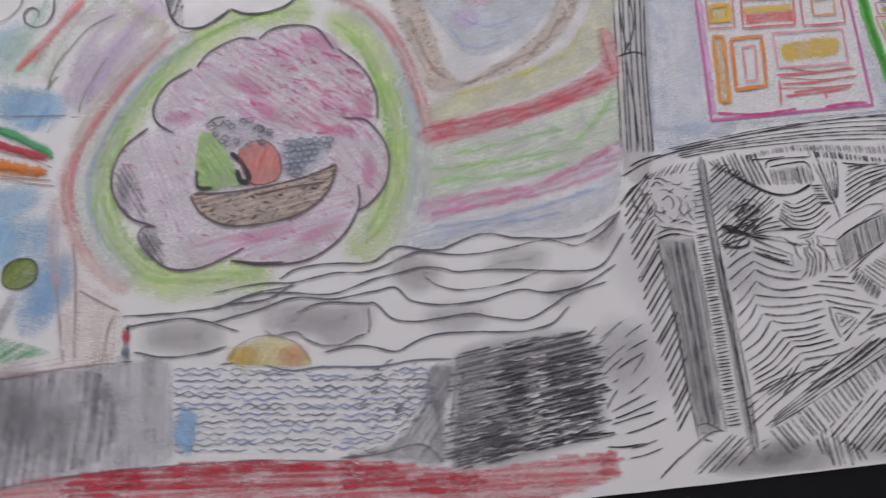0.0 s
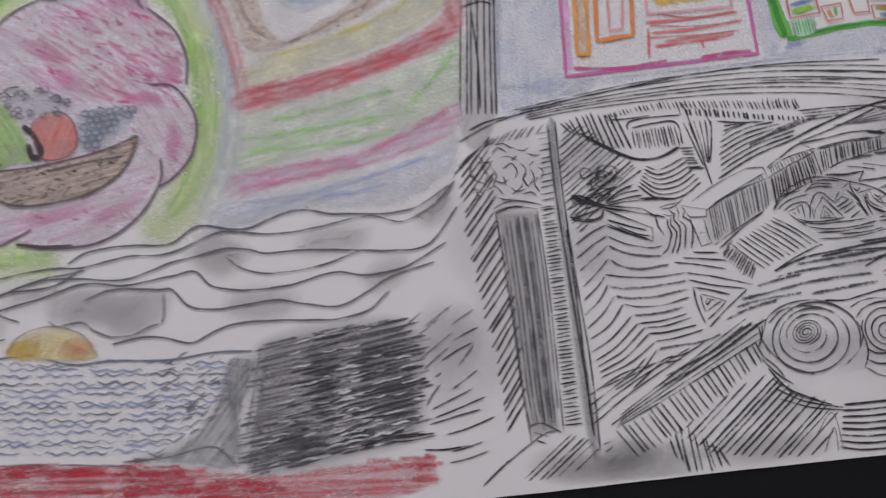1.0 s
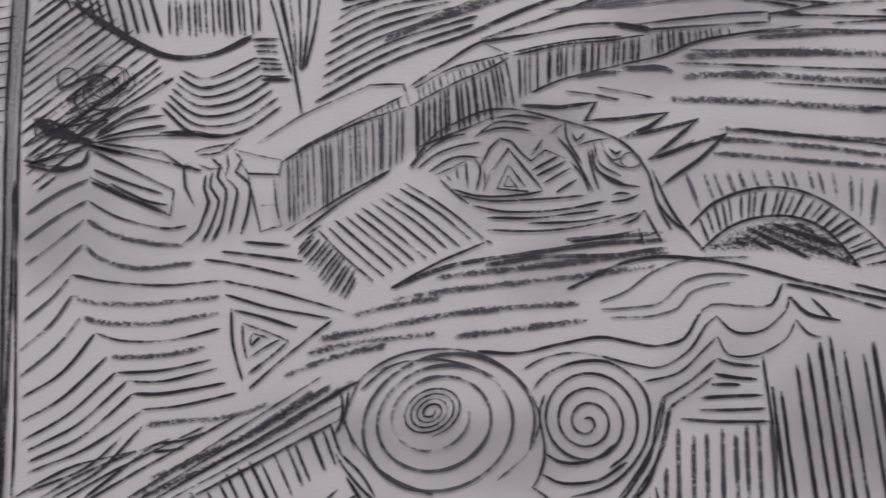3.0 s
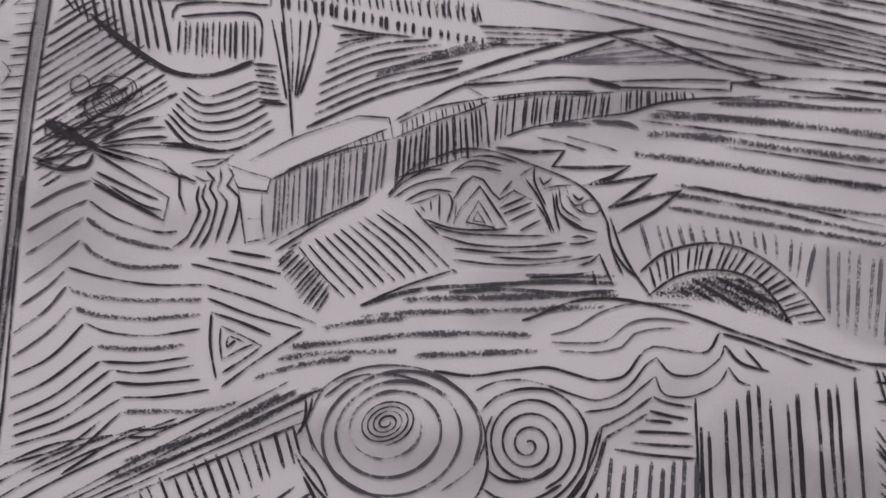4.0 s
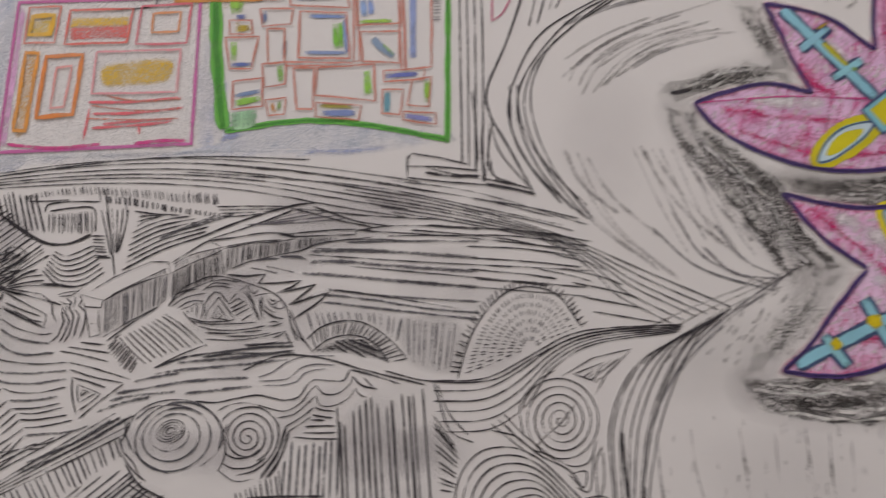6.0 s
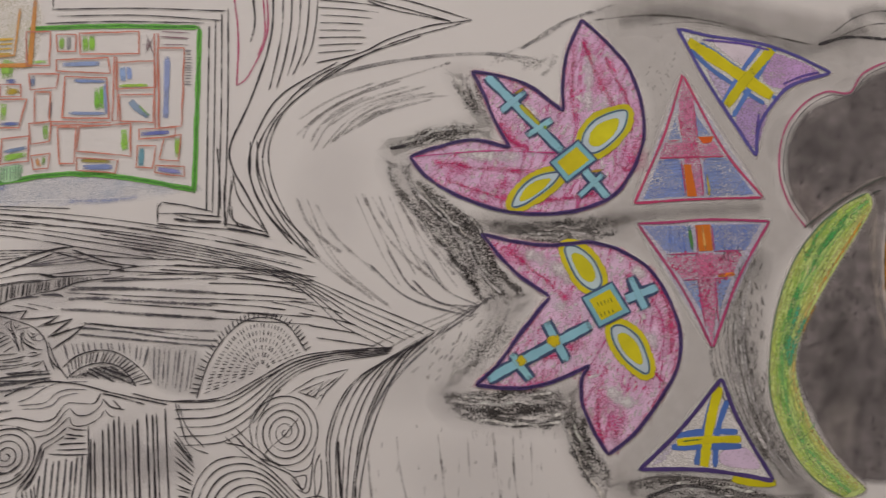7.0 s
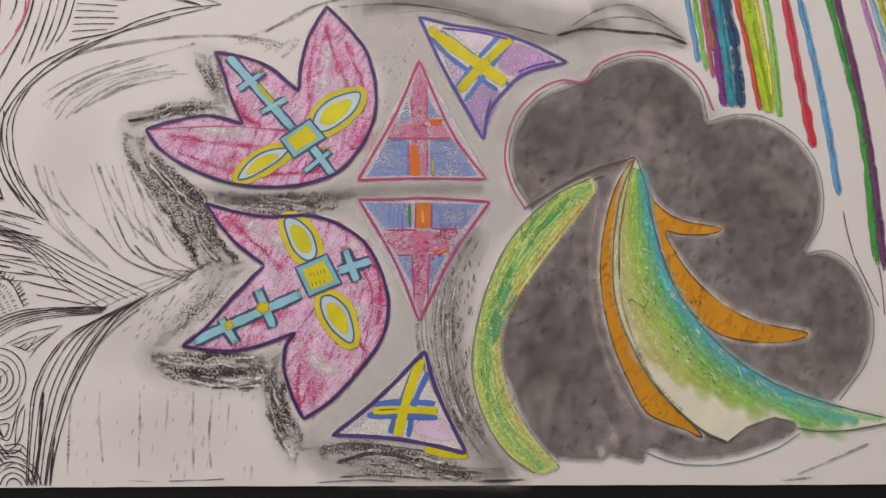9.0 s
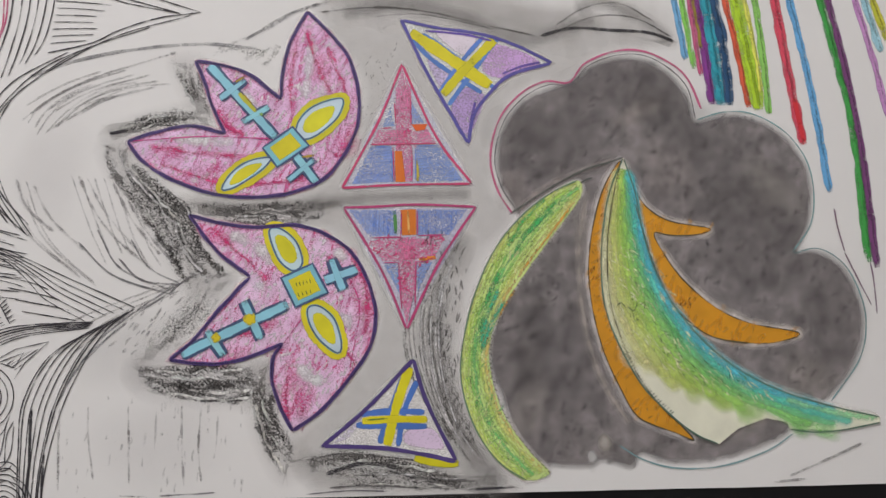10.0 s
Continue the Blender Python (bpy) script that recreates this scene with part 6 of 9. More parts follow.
m.lines([[(309.5, 60.6), (312.7, 64.1), (319.5, 66.6), (327.6, 66.4), (334, 61.6), (336.3, 56.2), (335.2, 48.5), (330.8, 42), (324.5, 37.7), (316.5, 36)], [(340.1, 58.2), (337.9, 49.7), (333.4, 42.1), (327.6, 35.1)], [(341.3, 55.9), (339, 47.1), (335.3, 40.7), (330.3, 34.4)], [(311.1, 46.4), (315.6, 43.8), (322.3, 44.2), (328.5, 48)], [(310.5, 41.5), (315.3, 39.2), (323.4, 39.6), (330.2, 43.4)], [(308, 38.7), (316.3, 33.4), (325.6, 34.5)], [(312.2, 59.5), (310.8, 54.9), (311.5, 46.4), (309.4, 40), (307.3, 37.7)]], 1.2, INK, load=0.85, vary=0.3)
m.done()

for many, w in (([[(300.9, 184.8), (346.9, 179.4), (389.9, 171.9), (432, 164.2), (469.2, 154.2)], [(285.8, 181.4), (336.2, 176.8), (385.7, 170.4), (432.1, 160), (473.2, 150.1)], [(343.4, 161.5), (379.7, 157), (417.6, 154)], [(373.6, 149.8), (421.8, 145.6), (485.1, 137.2)], [(348.7, 138.6), (401.2, 133.9), (452.6, 130.1), (485, 127.5)], [(362.1, 121.3), (391.3, 116.5), (424.2, 110.3)], [(389.9, 174.6), (432, 167.2), (485.4, 149.9)], [(398.8, 149.6), (442.4, 144.4), (481.1, 135.7)], [(370, 132.4), (422, 126.5), (484.8, 119.3)], [(393.1, 125), (432.3, 120.7), (484.7, 115.1)], [(438.3, 149.3), (465, 146.3), (485.2, 141.8)]], 1.1), ([[(430.9, 219.4), (432.3, 199.1), (432.8, 181.3)], [(439, 202.5), (438.2, 185.9), (440.3, 175.9), (458, 168.4)], [(449.6, 222.4), (450.8, 195.4), (463.2, 173.8), (485.5, 152.8)], [(453.5, 222.6), (455.5, 199.6), (469.8, 175.9), (485.6, 159.2)], [(406.7, 181.1), (419.4, 177.2), (438.3, 173.6), (458, 168.8)]], 1.5)):
    for q in many:
        m = Motif("sweep_line", "long black charcoal line sweeping over the hill", mat=COAL)
        m.line(q, w, INK, 0.72, vary=0.45)
        m.done()
m = Motif("scribble", "small black charcoal scribble on the zigzag lines", mat=COAL, lift=2)
m.line([(194.4, 139.6), (205.2, 143.2), (196.6, 136.6), (210.2, 142.1), (196.5, 133.1), (211.8, 139.1), (194.7, 129.9), (210.2, 134.2), (197.4, 126.1), (207.4, 131), (191.3, 128.4), (203.2, 125.5), (187.8, 120.8), (202.1, 123.7)], 1.1, INK, 0.85)
m.line([(188.7, 131.4), (195.8, 128.2), (205.6, 123.8), (212.4, 122)], 1.6, INK, 0.9)
m.done()

# right-hand end of the black pattern
m = Motif("dotted_disc", "half disc filled with rings of short black dashes", mat=COAL, lift=1)
m.rungs([(416.3, 79.8), (421.3, 96.2), (429.8, 110.3), (443.6, 121.6), (457.5, 123.5), (473, 118.4), (482.7, 102.7)], [(420.8, 79.5), (425.3, 94.5), (432.8, 107.4), (445.1, 117.7), (457.5, 119.7), (469.8, 114.8), (478.9, 100.7)], 38, 1.15, INK, load=0.9)
m.line([(420.2, 78.1), (425.6, 94.5), (433.4, 108), (445.1, 118.4), (457.5, 120.3), (469.8, 115.4), (479.5, 100.7)], 1.2, INK, 0.9)
cc = np.array((455.0, 91.0))
disc = np.array([(421.5, 78.5), (426.6, 94.0), (434.2, 107.2), (445.4, 117.4), (457.5, 119.4), (469.3, 114.6), (478.6, 100.4)])
for ring, nn in ((0.93, 40), (0.79, 34), (0.65, 28), (0.51, 22), (0.37, 16), (0.23, 10)):
    m.rungs([tuple(cc + (g - cc) * ring) for g in disc], [tuple(cc + (g - cc) * (ring - 0.1)) for g in disc], nn, 0.85, INK, load=0.78)
m.done()

m = Motif("flow_pattern", "bundles of flowing black charcoal lines", mat=COAL, kind_stuff=True)
m.between([(405.9, 77.2), (432.6, 77.6), (453.8, 87.3), (475.2, 97.7), (503, 100.5), (527.9, 100.2)], [(411.9, 53.6), (435.5, 54.5), (453.5, 66.3), (462.7, 79.4), (484.3, 92.2), (527.8, 97.7)], 6, 1.1, INK, load=0.85, ends=(0.02, 0.05))
m.lines([[(385.3, 82.5), (405.9, 77.2), (435.6, 76.8), (456.7, 87.1), (478.2, 96.5), (509.1, 100.3), (527.9, 100.8)], [(319, 83.9), (335.9, 90.4), (356.1, 88.9), (376.6, 82.8), (405.9, 75.1)]], 1.3, INK, load=0.85)
m.between([(551.6, 108.4), (534.4, 94.3), (517.2, 61.9), (507.9, 27.8), (505.1, 0.2)], [(528.6, 96.9), (502.5, 81), (489.7, 55.4), (489.6, 27.7), (491.4, 0.3)], 8, 1.2, INK, load=0.88, slack=0.3)
m.line([(495.8, 52.3), (496.1, 36.9), (496.8, 18.7), (495.7, 0.8)], 2.6, INK, 0.9).line([(504.7, 27.7), (504.7, 15.7), (505.1, 0.7)], 2.2, INK, 0.8)
m.between([(467.2, 0.9), (470.5, 11.2), (480.8, 16.8), (493.9, 12.1), (500.7, 0.8)], [(480.8, 0.8), (481.7, 3.8), (484.6, 5), (488, 3.2), (489.5, 0.9)], 5, 1.1, INK, load=0.88)
m.lines([[(470.8, 21.6), (480.5, 20.2), (485.9, 27.7), (486.6, 43)], [(473.2, 27.6), (479.7, 26.2), (482.4, 44.5)], [(468, 18.7), (483.8, 18.7), (487.1, 21.7)]], 1.1, INK, load=0.85)
m.lines([[(468.7, 77.6), (484.1, 86.1), (502.7, 90), (490, 78.3), (484.3, 68.9)], [(474.8, 78.8), (488.6, 83.8), (483.9, 75.5), (474.8, 78.8)]], 1.0, INK, load=0.85, sharp=True)
m.hatch([(477.8, 77.3), (499.5, 88.5), (485.3, 73.9)], 35, 1.8, 1.1, INK, 0.7, smooth=False)
m.between([(450.2, 50.3), (449, 65), (456.6, 75.1), (465.8, 80.7)], [(462.1, 42.4), (470.9, 37.1), (479.9, 38.7), (483.8, 48.7)], 3, 1.0, INK, load=0.8)
m.between([(420.3, -3.3), (417.9, 25.6), (426.6, 42.2), (441.9, 46.1), (457.5, 40), (480.8, 16.7)], [(437.7, -3.1), (434.5, 12.5), (438.5, 22.2), (446.4, 27), (458.5, 25.5), (474.2, 7.6)], 6, 1.15, INK, load=0.85)
m.between([(445.5, 23.3), (455.7, 24.3), (466.7, 17), (472.5, 7.5)], [(448.4, 10), (454.2, 12.8), (459.7, 10.7), (462.4, 6.5)], 5, 1.1, INK, load=0.85)
m.between([(476.8, 22.5), (485.8, 23.2), (492.7, 17.6)], [(479.1, 11), (484.9, 13.4), (490.3, 9.8)], 4, 1.0, INK, load=0.8)
m.lines([[(435.4, 53.9), (447.3, 50.5), (456.1, 42.8), (470.9, 34.8), (476.7, 25.8)], [(470.8, 33.4), (478.3, 34.4), (476.7, 27.3), (470.3, 33.4)], [(486.2, 45.7), (482.9, 37.1), (483.2, 22.6)], [(441.4, 56.6), (450.3, 47.4), (459.1, 42.6)]], 1.1, INK, load=0.85)
m.between([(435.5, 56.8), (444.3, 49.1), (454.6, 41.3)], [(441.4, 61), (450.2, 51.7), (465, 39.4)], 3, 1.0, INK, load=0.8)
# upper flow to the arrow head
m.line([(463.5, 325.5), (463.1, 295.7), (459, 273.9), (449.1, 245.4), (438.7, 221.2), (439.3, 207.5), (448.6, 189), (459.4, 166.7)], 1.9, INK, 0.95)
m.between([(501.4, 270), (468.4, 250.6), (453.7, 228), (448.7, 205.7), (458, 180.5), (473.3, 160.5)], [(576.1, 292.9), (528.1, 278.9), (488, 255.8), (468.2, 238.2), (459.9, 212.4), (468.9, 180.3), (488.8, 151.4)], 4, 1.25, INK, load=0.92)
m.lines([[(436.2, 204.2), (434.6, 190.9), (436.1, 172.7)], [(440.9, 204.1), (437.7, 187.4), (436.1, 174.3)], [(439.4, 204.2), (443.9, 187.4), (457.8, 169)], [(439.3, 184.1), (439.8, 177.5), (443.8, 171.6)]], 1.2, INK, load=0.88)
m.between([(469.4, 325.6), (469, 295.7), (465.5, 273.8), (458.7, 245.3)], [(491.1, 325.5), (488.8, 295.7), (485.1, 277.4), (478.4, 264.8)], 5, 1.4, INK, load=0.9, ends=(0, 0.12))
m.lines([[(516, 316), (549.5, 306.3), (582.4, 294.7)], [(582.4, 294.7), (555.6, 291.4), (531.7, 283.6), (514.8, 275.3), (488.3, 269.3)], [(515.9, 310.4), (542.6, 302.7), (569.4, 294.2)], [(519.2, 308.4), (535.7, 302), (566, 295)]], 1.4, INK, load=0.92)
m.between([(490.8, 314.2), (509.1, 312.2), (532.6, 308.3)], [(488.3, 275.5), (501.6, 276.5), (514.9, 277.1)], 9, 1.1, INK, load=0.85, ends=(0.05, 0.2))
m.lines([[(439.8, 317.9), (442.9, 288.4), (442.1, 256.1)], [(459.5, 318), (459.8, 288.4), (449.2, 263.2), (442.1, 256.1)], [(457.7, 310.5), (458.5, 288.4), (454.1, 273.9)]], 1.2, c("b0476f"), load=0.7, mat=PENCIL)
m.line([(451.2, 318), (452.7, 295.7), (450, 282.9)], 2.2, INK, 0.85)
m.done()
m = Motif("spiral", "round charcoal spiral with many turns", mat=COAL, lift=1)
m.spiral((467.7, 57.7), 0.8, 19, 5.2, 1.0, INK, squash=1.05, start=90, load=0.85)
m.done()

# ---------- picture frames, blue wash and striped post above the pattern ----------
for o, ang in (([(175.6, 299.9), (203.3, 299), (193.8, 194.2), (205.5, 189.9), (160.2, 178.8)], 88), ([(161.9, 191.9), (195.3, 193.3), (294.8, 193.7), (304.4, 207.6), (318.8, 205.1), (366.4, 206), (421.4, 196.1), (398.5, 191.8), (366, 187.9), (294.8, 188.7), (220.9, 187.2), (182.9, 184.7)], 10), ([(294.3, 248), (304.2, 247.6), (308, 206.2), (294.3, 195)], 86)):
    m = Motif("blue_wash", "pale blue pencil shading behind the drawn frames", mat=PENCIL, kind_stuff=True)
    m.area(o, c("bac3d8"), 0.5, 6)
    m.hatch(o, ang, 2.6, 3.0, c("9fafd0"), 0.36, lv=1.5, ragged=2)
    m.done()
m = Motif("blue_wash", "stronger blue pencil strokes under the frames", mat=PENCIL, kind_stuff=True)
m.lines([[(304.4, 196), (309.2, 198.4), (316.5, 199.5)], [(347.3, 190.9), (366, 189.8), (389.3, 191.6)]], 4, c("8e9cc4"), load=0.45, soft=True, lv=3)
m.done()
m = Motif("striped_post", "tall post of vertical black strokes", mat=COAL)
m.area([(154.7, 308.8), (174.2, 308.2), (158.5, 177.9), (139.6, 175.1)], GREY, 0.24, 2, mat=SMUDGE)
post = m.done()
pa, pb = even(path([(154.1, 308.9), (147.4, 238.8), (140.5, 178.5)]), 16), even(path([(174.8, 308.1), (164.3, 237.9), (158.4, 177.2)]), 16)
for q in [pa + (pb - pa) * min(1, max(0, (k + rng.uniform(-0.4, 0.4)) / 6)) for k in range(7)] + [[(155.7, 300.7), (153.4, 253.7), (155.9, 236.6)], [(159.7, 300.5), (160.4, 257.1), (152, 238.6)], [(147.8, 237), (157.9, 239.1), (163.4, 236.5)], [(152.3, 234.8), (152.5, 205.7), (150.9, 180.5)]]:
    m = Motif("stripe", parent=post, mat=COAL)
    m.line(q, 1.5, INK, 0.85, lv=2)
    m.done()

BROWN, MAG, ORNG = c("b0624c"), c("b45c96"), c("cf8a3c")
boxes = []
m = Motif("pink_frame", "square frame of pink and orange pencil boxes", mat=PENCIL, lift=2)
m.area([(201.3, 274.8), (293.2, 273.1), (290.9, 195.9), (195.8, 194)], c("ecd9e0"), 0.42, 2)
m.line([(200.3, 272.8), (293.6, 273.5), (291.1, 195.5), (195, 193.4)], 2.0, MAG, 0.8, closed=True, sharp=True)
m.line([(202.8, 269.9), (197.5, 196.5)], 3.0, c("d9a0c6"), 0.6)
for q, col, w in (([(206.2, 269.9), (222.4, 269.9), (219.8, 250.5), (204.4, 250.4)], "c77a6a", 1.2), ([(208.1, 264.7), (219, 265.3), (217.3, 255.2), (206.5, 254.9)], "cfa43a", 3.2), ([(227.1, 267.8), (259.4, 267.6), (256.7, 249.6), (225, 249.4)], "c9675c", 1.4), ([(263.8, 269), (289.1, 269.6), (287.1, 248.2), (261.3, 248.6)], "c2636e", 1.4), ([(269.8, 264.8), (283.7, 265.4), (282.9, 254.7), (269.3, 254.4)], "c98a5a", 1.4), ([(241.7, 244.8), (284.2, 245.1), (283, 222.5), (240.3, 222.7)], "cf8f96", 1.3), ([(205.6, 245.3), (212.2, 245), (207.9, 204.1), (202.1, 204.5)], "d08c3c", 2.4), ([(216.2, 242.9), (234.8, 243.5), (231.1, 212.1), (213, 210.8)], "cf7f3e", 2.6), ([(221.8, 236.9), (229.6, 237.7), (226.5, 216), (219.8, 215.6)], "d58a86", 1.6)):
    boxes.append((q, w, c(col)))
m.area([(228.1, 263.7), (256.9, 263.7), (257.1, 258.6), (227.3, 258.6)], c("d8ae2e"), 0.75, 2, lv=1, smooth=False).area([(227.3, 258.6), (257.1, 258.9), (256.5, 251.9), (227.7, 251.6)], c("d35c58"), 0.75, 2, lv=1, smooth=False)
m.area([(247.1, 237.6), (278, 240), (278.5, 229.1), (261.9, 227), (246.7, 227)], c("c9a81e"), 0.8, 3, lv=1).area([(208.4, 262.6), (217.9, 263), (216.8, 256.5), (207.4, 256.1)], c("d0b02c"), 0.7, 2, lv=1)
m.area([(206.3, 243.4), (211.2, 243.2), (208.3, 206), (202.8, 204.4)], c("dd9f4a"), 0.6, 2, lv=1)
m.lines([[(238.6, 218.4), (260.2, 218), (285.8, 219.7)], [(240.7, 212.3), (262.4, 212.2), (286.4, 214.3)], [(241, 204.8), (264.5, 205.8), (281.5, 207.2)], [(246.3, 206.7), (268.3, 208.2), (281.8, 208.6)], [(239.6, 215.3), (237.2, 198.8)], [(264.5, 205.8), (265.2, 201)]], 1.6, c("cc5f68"), load=0.7)
m.lines([[(262.5, 196.3), (276.1, 197.4), (288.8, 197.1)], [(198.6, 197.5), (222.7, 194.9), (246, 196.5)]], 2.0, c("c23a80"), load=0.7)
m.between([(242.3, 223.2), (262.5, 218.4), (286, 218.9)], [(237.7, 210), (262.7, 208.6), (284.8, 208.8)], 3, 1.0, BROWN, load=0.6)
whole = m.done()
for q, w, col in boxes:
    p = Motif("outlined_box", "small box outlined in coloured pencil", parent=whole, mat=PENCIL, lift=6)
    p.line(q, w, col, 0.8, closed=True, sharp=True, wob=0.45)
    p.done()

boxes = []
m = Motif("green_frame", "green pencil frame filled with small outlined boxes", mat=PENCIL, lift=2)
for pts, w in (([(323.1, 294), (367.8, 294.8), (420.5, 293)], 3.4), ([(420.5, 293), (419.5, 244.1), (418, 192.5)], 3.2), ([(417.9, 194.4), (392.2, 200.4), (363.9, 205.1), (338.8, 205.6), (307.2, 201.6)], 3.4), ([(301.3, 272.5), (302.7, 239.3), (306.8, 202.2)], 7.5)):
    m.line(pts, w, c("5fa845"), 0.95, wob=0.4, lv=2)
    m.line(pts, w * 0.5, c("3f8c35"), 0.6, wob=0.8, lv=3)
REDB = c("b5705e")
for q in ([(321.9, 292), (335.5, 291.8), (335.6, 271), (322.8, 271.2)], [(338.8, 290), (350.1, 289.8), (349.8, 279.4), (339.8, 279.5)], [(351.7, 290.5), (385.7, 291), (386, 277.1), (352.7, 277.6)], [(339.3, 274.4), (368.3, 275), (370.1, 265.3), (339.6, 267.5)], [(373.2, 272.1), (394.8, 272.5), (396, 256.3), (373.6, 255.7)], [(344.5, 264), (368, 262.6), (369.9, 238.1), (343.8, 239.2)], [(324.3, 266), (341.3, 265.7), (340, 257.2), (325.7, 256.4)], [(328, 255), (336.9, 254.9), (337, 237), (328.8, 236.1)]):
    boxes.append((q, 1.1, REDB))
for q in ([(375.3, 252.2), (395.1, 251.9), (394.7, 235.1), (376.3, 236.4)], [(396.6, 280.4), (411.8, 280.2), (410.7, 232.4), (398, 231.7)], [(353.6, 233.4), (382, 234.6), (382.5, 215.3), (352.4, 219.1)], [(341.5, 233.6), (352, 233.4), (351.1, 211.9), (343.3, 212)], [(308.6, 260.1), (320.1, 259.9), (320.4, 252.4), (309, 252.6)], [(306.8, 251), (323.7, 250.7), (320.3, 233.9), (309.3, 234.1)], [(325.6, 236.2), (337.6, 237), (337.4, 225.3), (327.1, 223.9)], [(311.2, 227.4), (325.9, 228.9), (326, 214), (311, 212.6)]):
    boxes.append((q, 1.1, REDB))
for q in ([(327.4, 217.2), (337.7, 218.1), (337.1, 209.5), (329.3, 209)], [(352.6, 215.2), (375.6, 213.1), (373.9, 205.6), (352.8, 207.9)], [(386.9, 231.2), (407.5, 231.5), (406.9, 225.8), (387, 225.2)], [(386.1, 221.2), (396.6, 221), (394.6, 207.9), (385.7, 208.7)], [(401.2, 225.9), (410.7, 227.4), (409.3, 211.6), (398.3, 212.7)], [(396.7, 209.5), (412.5, 208.2), (412.5, 202.6), (395.9, 205.2)], [(337.6, 237), (370.9, 235.5), (371, 233.8), (338.3, 235)], [(394.5, 289.2), (396.8, 289.1), (398, 231), (395.8, 231)], [(372.1, 275.6), (371.8, 236.4), (375, 236.4), (373.4, 274.9)]):
    boxes.append((q, 1.0, REDB))
for pts, w, col in (([(324.6, 288.4), (324.9, 273.5)], 6, "86b84a"), ([(324.6, 273.2), (333.9, 273.4)], 4, "8bbf4a"), ([(342, 288.5), (342, 280.9)], 6, "7fae4c"), ([(345.9, 288.5), (345.9, 280.8)], 5, "8d8f90"), ([(355, 289), (355.6, 279.3)], 7, "7fb83e"), ([(358.8, 289), (359.1, 279.9)], 7, "7fb83e"), ([(342.7, 271.5), (363.6, 271.6)], 6, "7d8fb8"), ([(376.8, 269.3), (377.3, 260.4)], 7, "7e98c4"), ([(380.3, 269.3), (380.8, 261.7)], 6, "7e98c4"), ([(375.1, 257.7), (391.2, 257.8)], 4, "8fbb3f"), ([(349.4, 261.5), (368, 260.5)], 4, "6f86b8"), ([(362.4, 256.9), (363.1, 243.3)], 7, "6fb33c"), ([(364.9, 257.5), (365.9, 244.3)], 5, "6fb33c"), ([(367.1, 259.2), (368.2, 240.9)], 4, "7d8fb8"), ([(346.9, 241.9), (367.9, 241.2)], 4, "7d8fb8"), ([(326.3, 264.6), (326.5, 258.5)], 6, "6a7aa0")):
    m.line(pts, w * 0.52, c(col), 0.9, wob=0.3, lv=3.2, taper=0.1)
for pts, w, col in (([(381.7, 248.7), (386.6, 242.9), (392.1, 238.5)], 8, "7d90a8"), ([(386.6, 245.3), (392.1, 239.5)], 3, "7fae4c"), ([(402.2, 275.1), (401.7, 237.6)], 7, "8793bd"), ([(378.3, 231.3), (379.2, 218.7)], 9, "84ba46"), ([(311.9, 258.7), (319.7, 254.5)], 3, "a8922e"), ([(311.4, 255.6), (319.6, 255.8)], 8, "a8962e"), ([(311.1, 248.5), (311, 238.4)], 8, "86b84a"), ([(309.8, 236.5), (320.2, 236.3)], 4, "5a6aa5"), ([(334.5, 235.4), (335.2, 226.7)], 7, "78a84a"), ([(337.1, 248.8), (336.6, 239.4)], 4, "8a8a95"), ([(312.2, 219.8), (325, 222.2)], 5, "6d86a5"), ([(312.4, 215.9), (325.1, 218.3)], 7, "86b84a"), ([(355.9, 209.9), (372.5, 209.2)], 6, "7280b0"), ([(354.8, 213.8), (371.5, 212.5)], 4, "a5a04a"), ([(387.9, 228.5), (403.7, 228.9)], 5, "5d68a5"), ([(388.7, 219.8), (388.2, 209.6)], 6, "5f90a0"), ([(408.5, 225.5), (408.3, 214.2)], 6, "86b040"), ([(397.7, 207.2), (411, 205)], 6, "7d80b5")):
    m.line(pts, w * 0.52, c(col), 0.9, wob=0.3, lv=3.2, taper=0.1)
for pts, w, col in (([(311.1, 275.1), (311, 263.5)], 9, "86b84a"), ([(314.3, 274.4), (313.8, 264.1)], 6, "7fae4c"), ([(311.7, 262.1), (317.4, 262)], 5, "5a6aa5"), ([(330.6, 215.5), (332.4, 210.6)], 5, "c08a50"), ([(334.6, 216.8), (334.2, 211.5)], 4, "7a9a58"), ([(390.7, 286.4), (390.1, 278.8)], 3, "8a7a80"), ([(310.6, 208.7), (323.6, 209.8)], 12, "9cc6a0"), ([(310.8, 204.4), (323.2, 205.8)], 10, "9cc6a0")):
    m.line(pts, w * 0.52, c(col), 0.8, wob=0.4, lv=3.2, taper=0.1)
m.rungs([(412.1, 280.2), (412.2, 268.1), (412, 257.1)], [(416, 279.8), (416.4, 268), (416.2, 257)], 14, 0.7, GRAPH, load=0.7).rungs([(309.1, 212), (316, 211.9), (323.5, 213)], [(309.6, 202.8), (316.5, 202.7), (323.3, 203.9)], 9, 0.8, c("6f9a78"), load=0.6)
m.lines([[(390, 289.2), (394.7, 275.2)], [(394.5, 288.5), (389.5, 277.1)], [(387.5, 283), (393.3, 282.2)], [(397.1, 290.9), (415, 289.6)], [(397.8, 287.7), (415, 286.1)], [(397.8, 282.8), (415, 281.9)]], 0.9, c("7a6068"), load=0.75)
whole = m.done()
for q, w, col in boxes:
    p = Motif("outlined_box", "small box outlined in coloured pencil", parent=whole, mat=PENCIL, lift=6)
    p.line(q, w, col, 0.8, closed=True, sharp=True, wob=0.45)
    p.done()
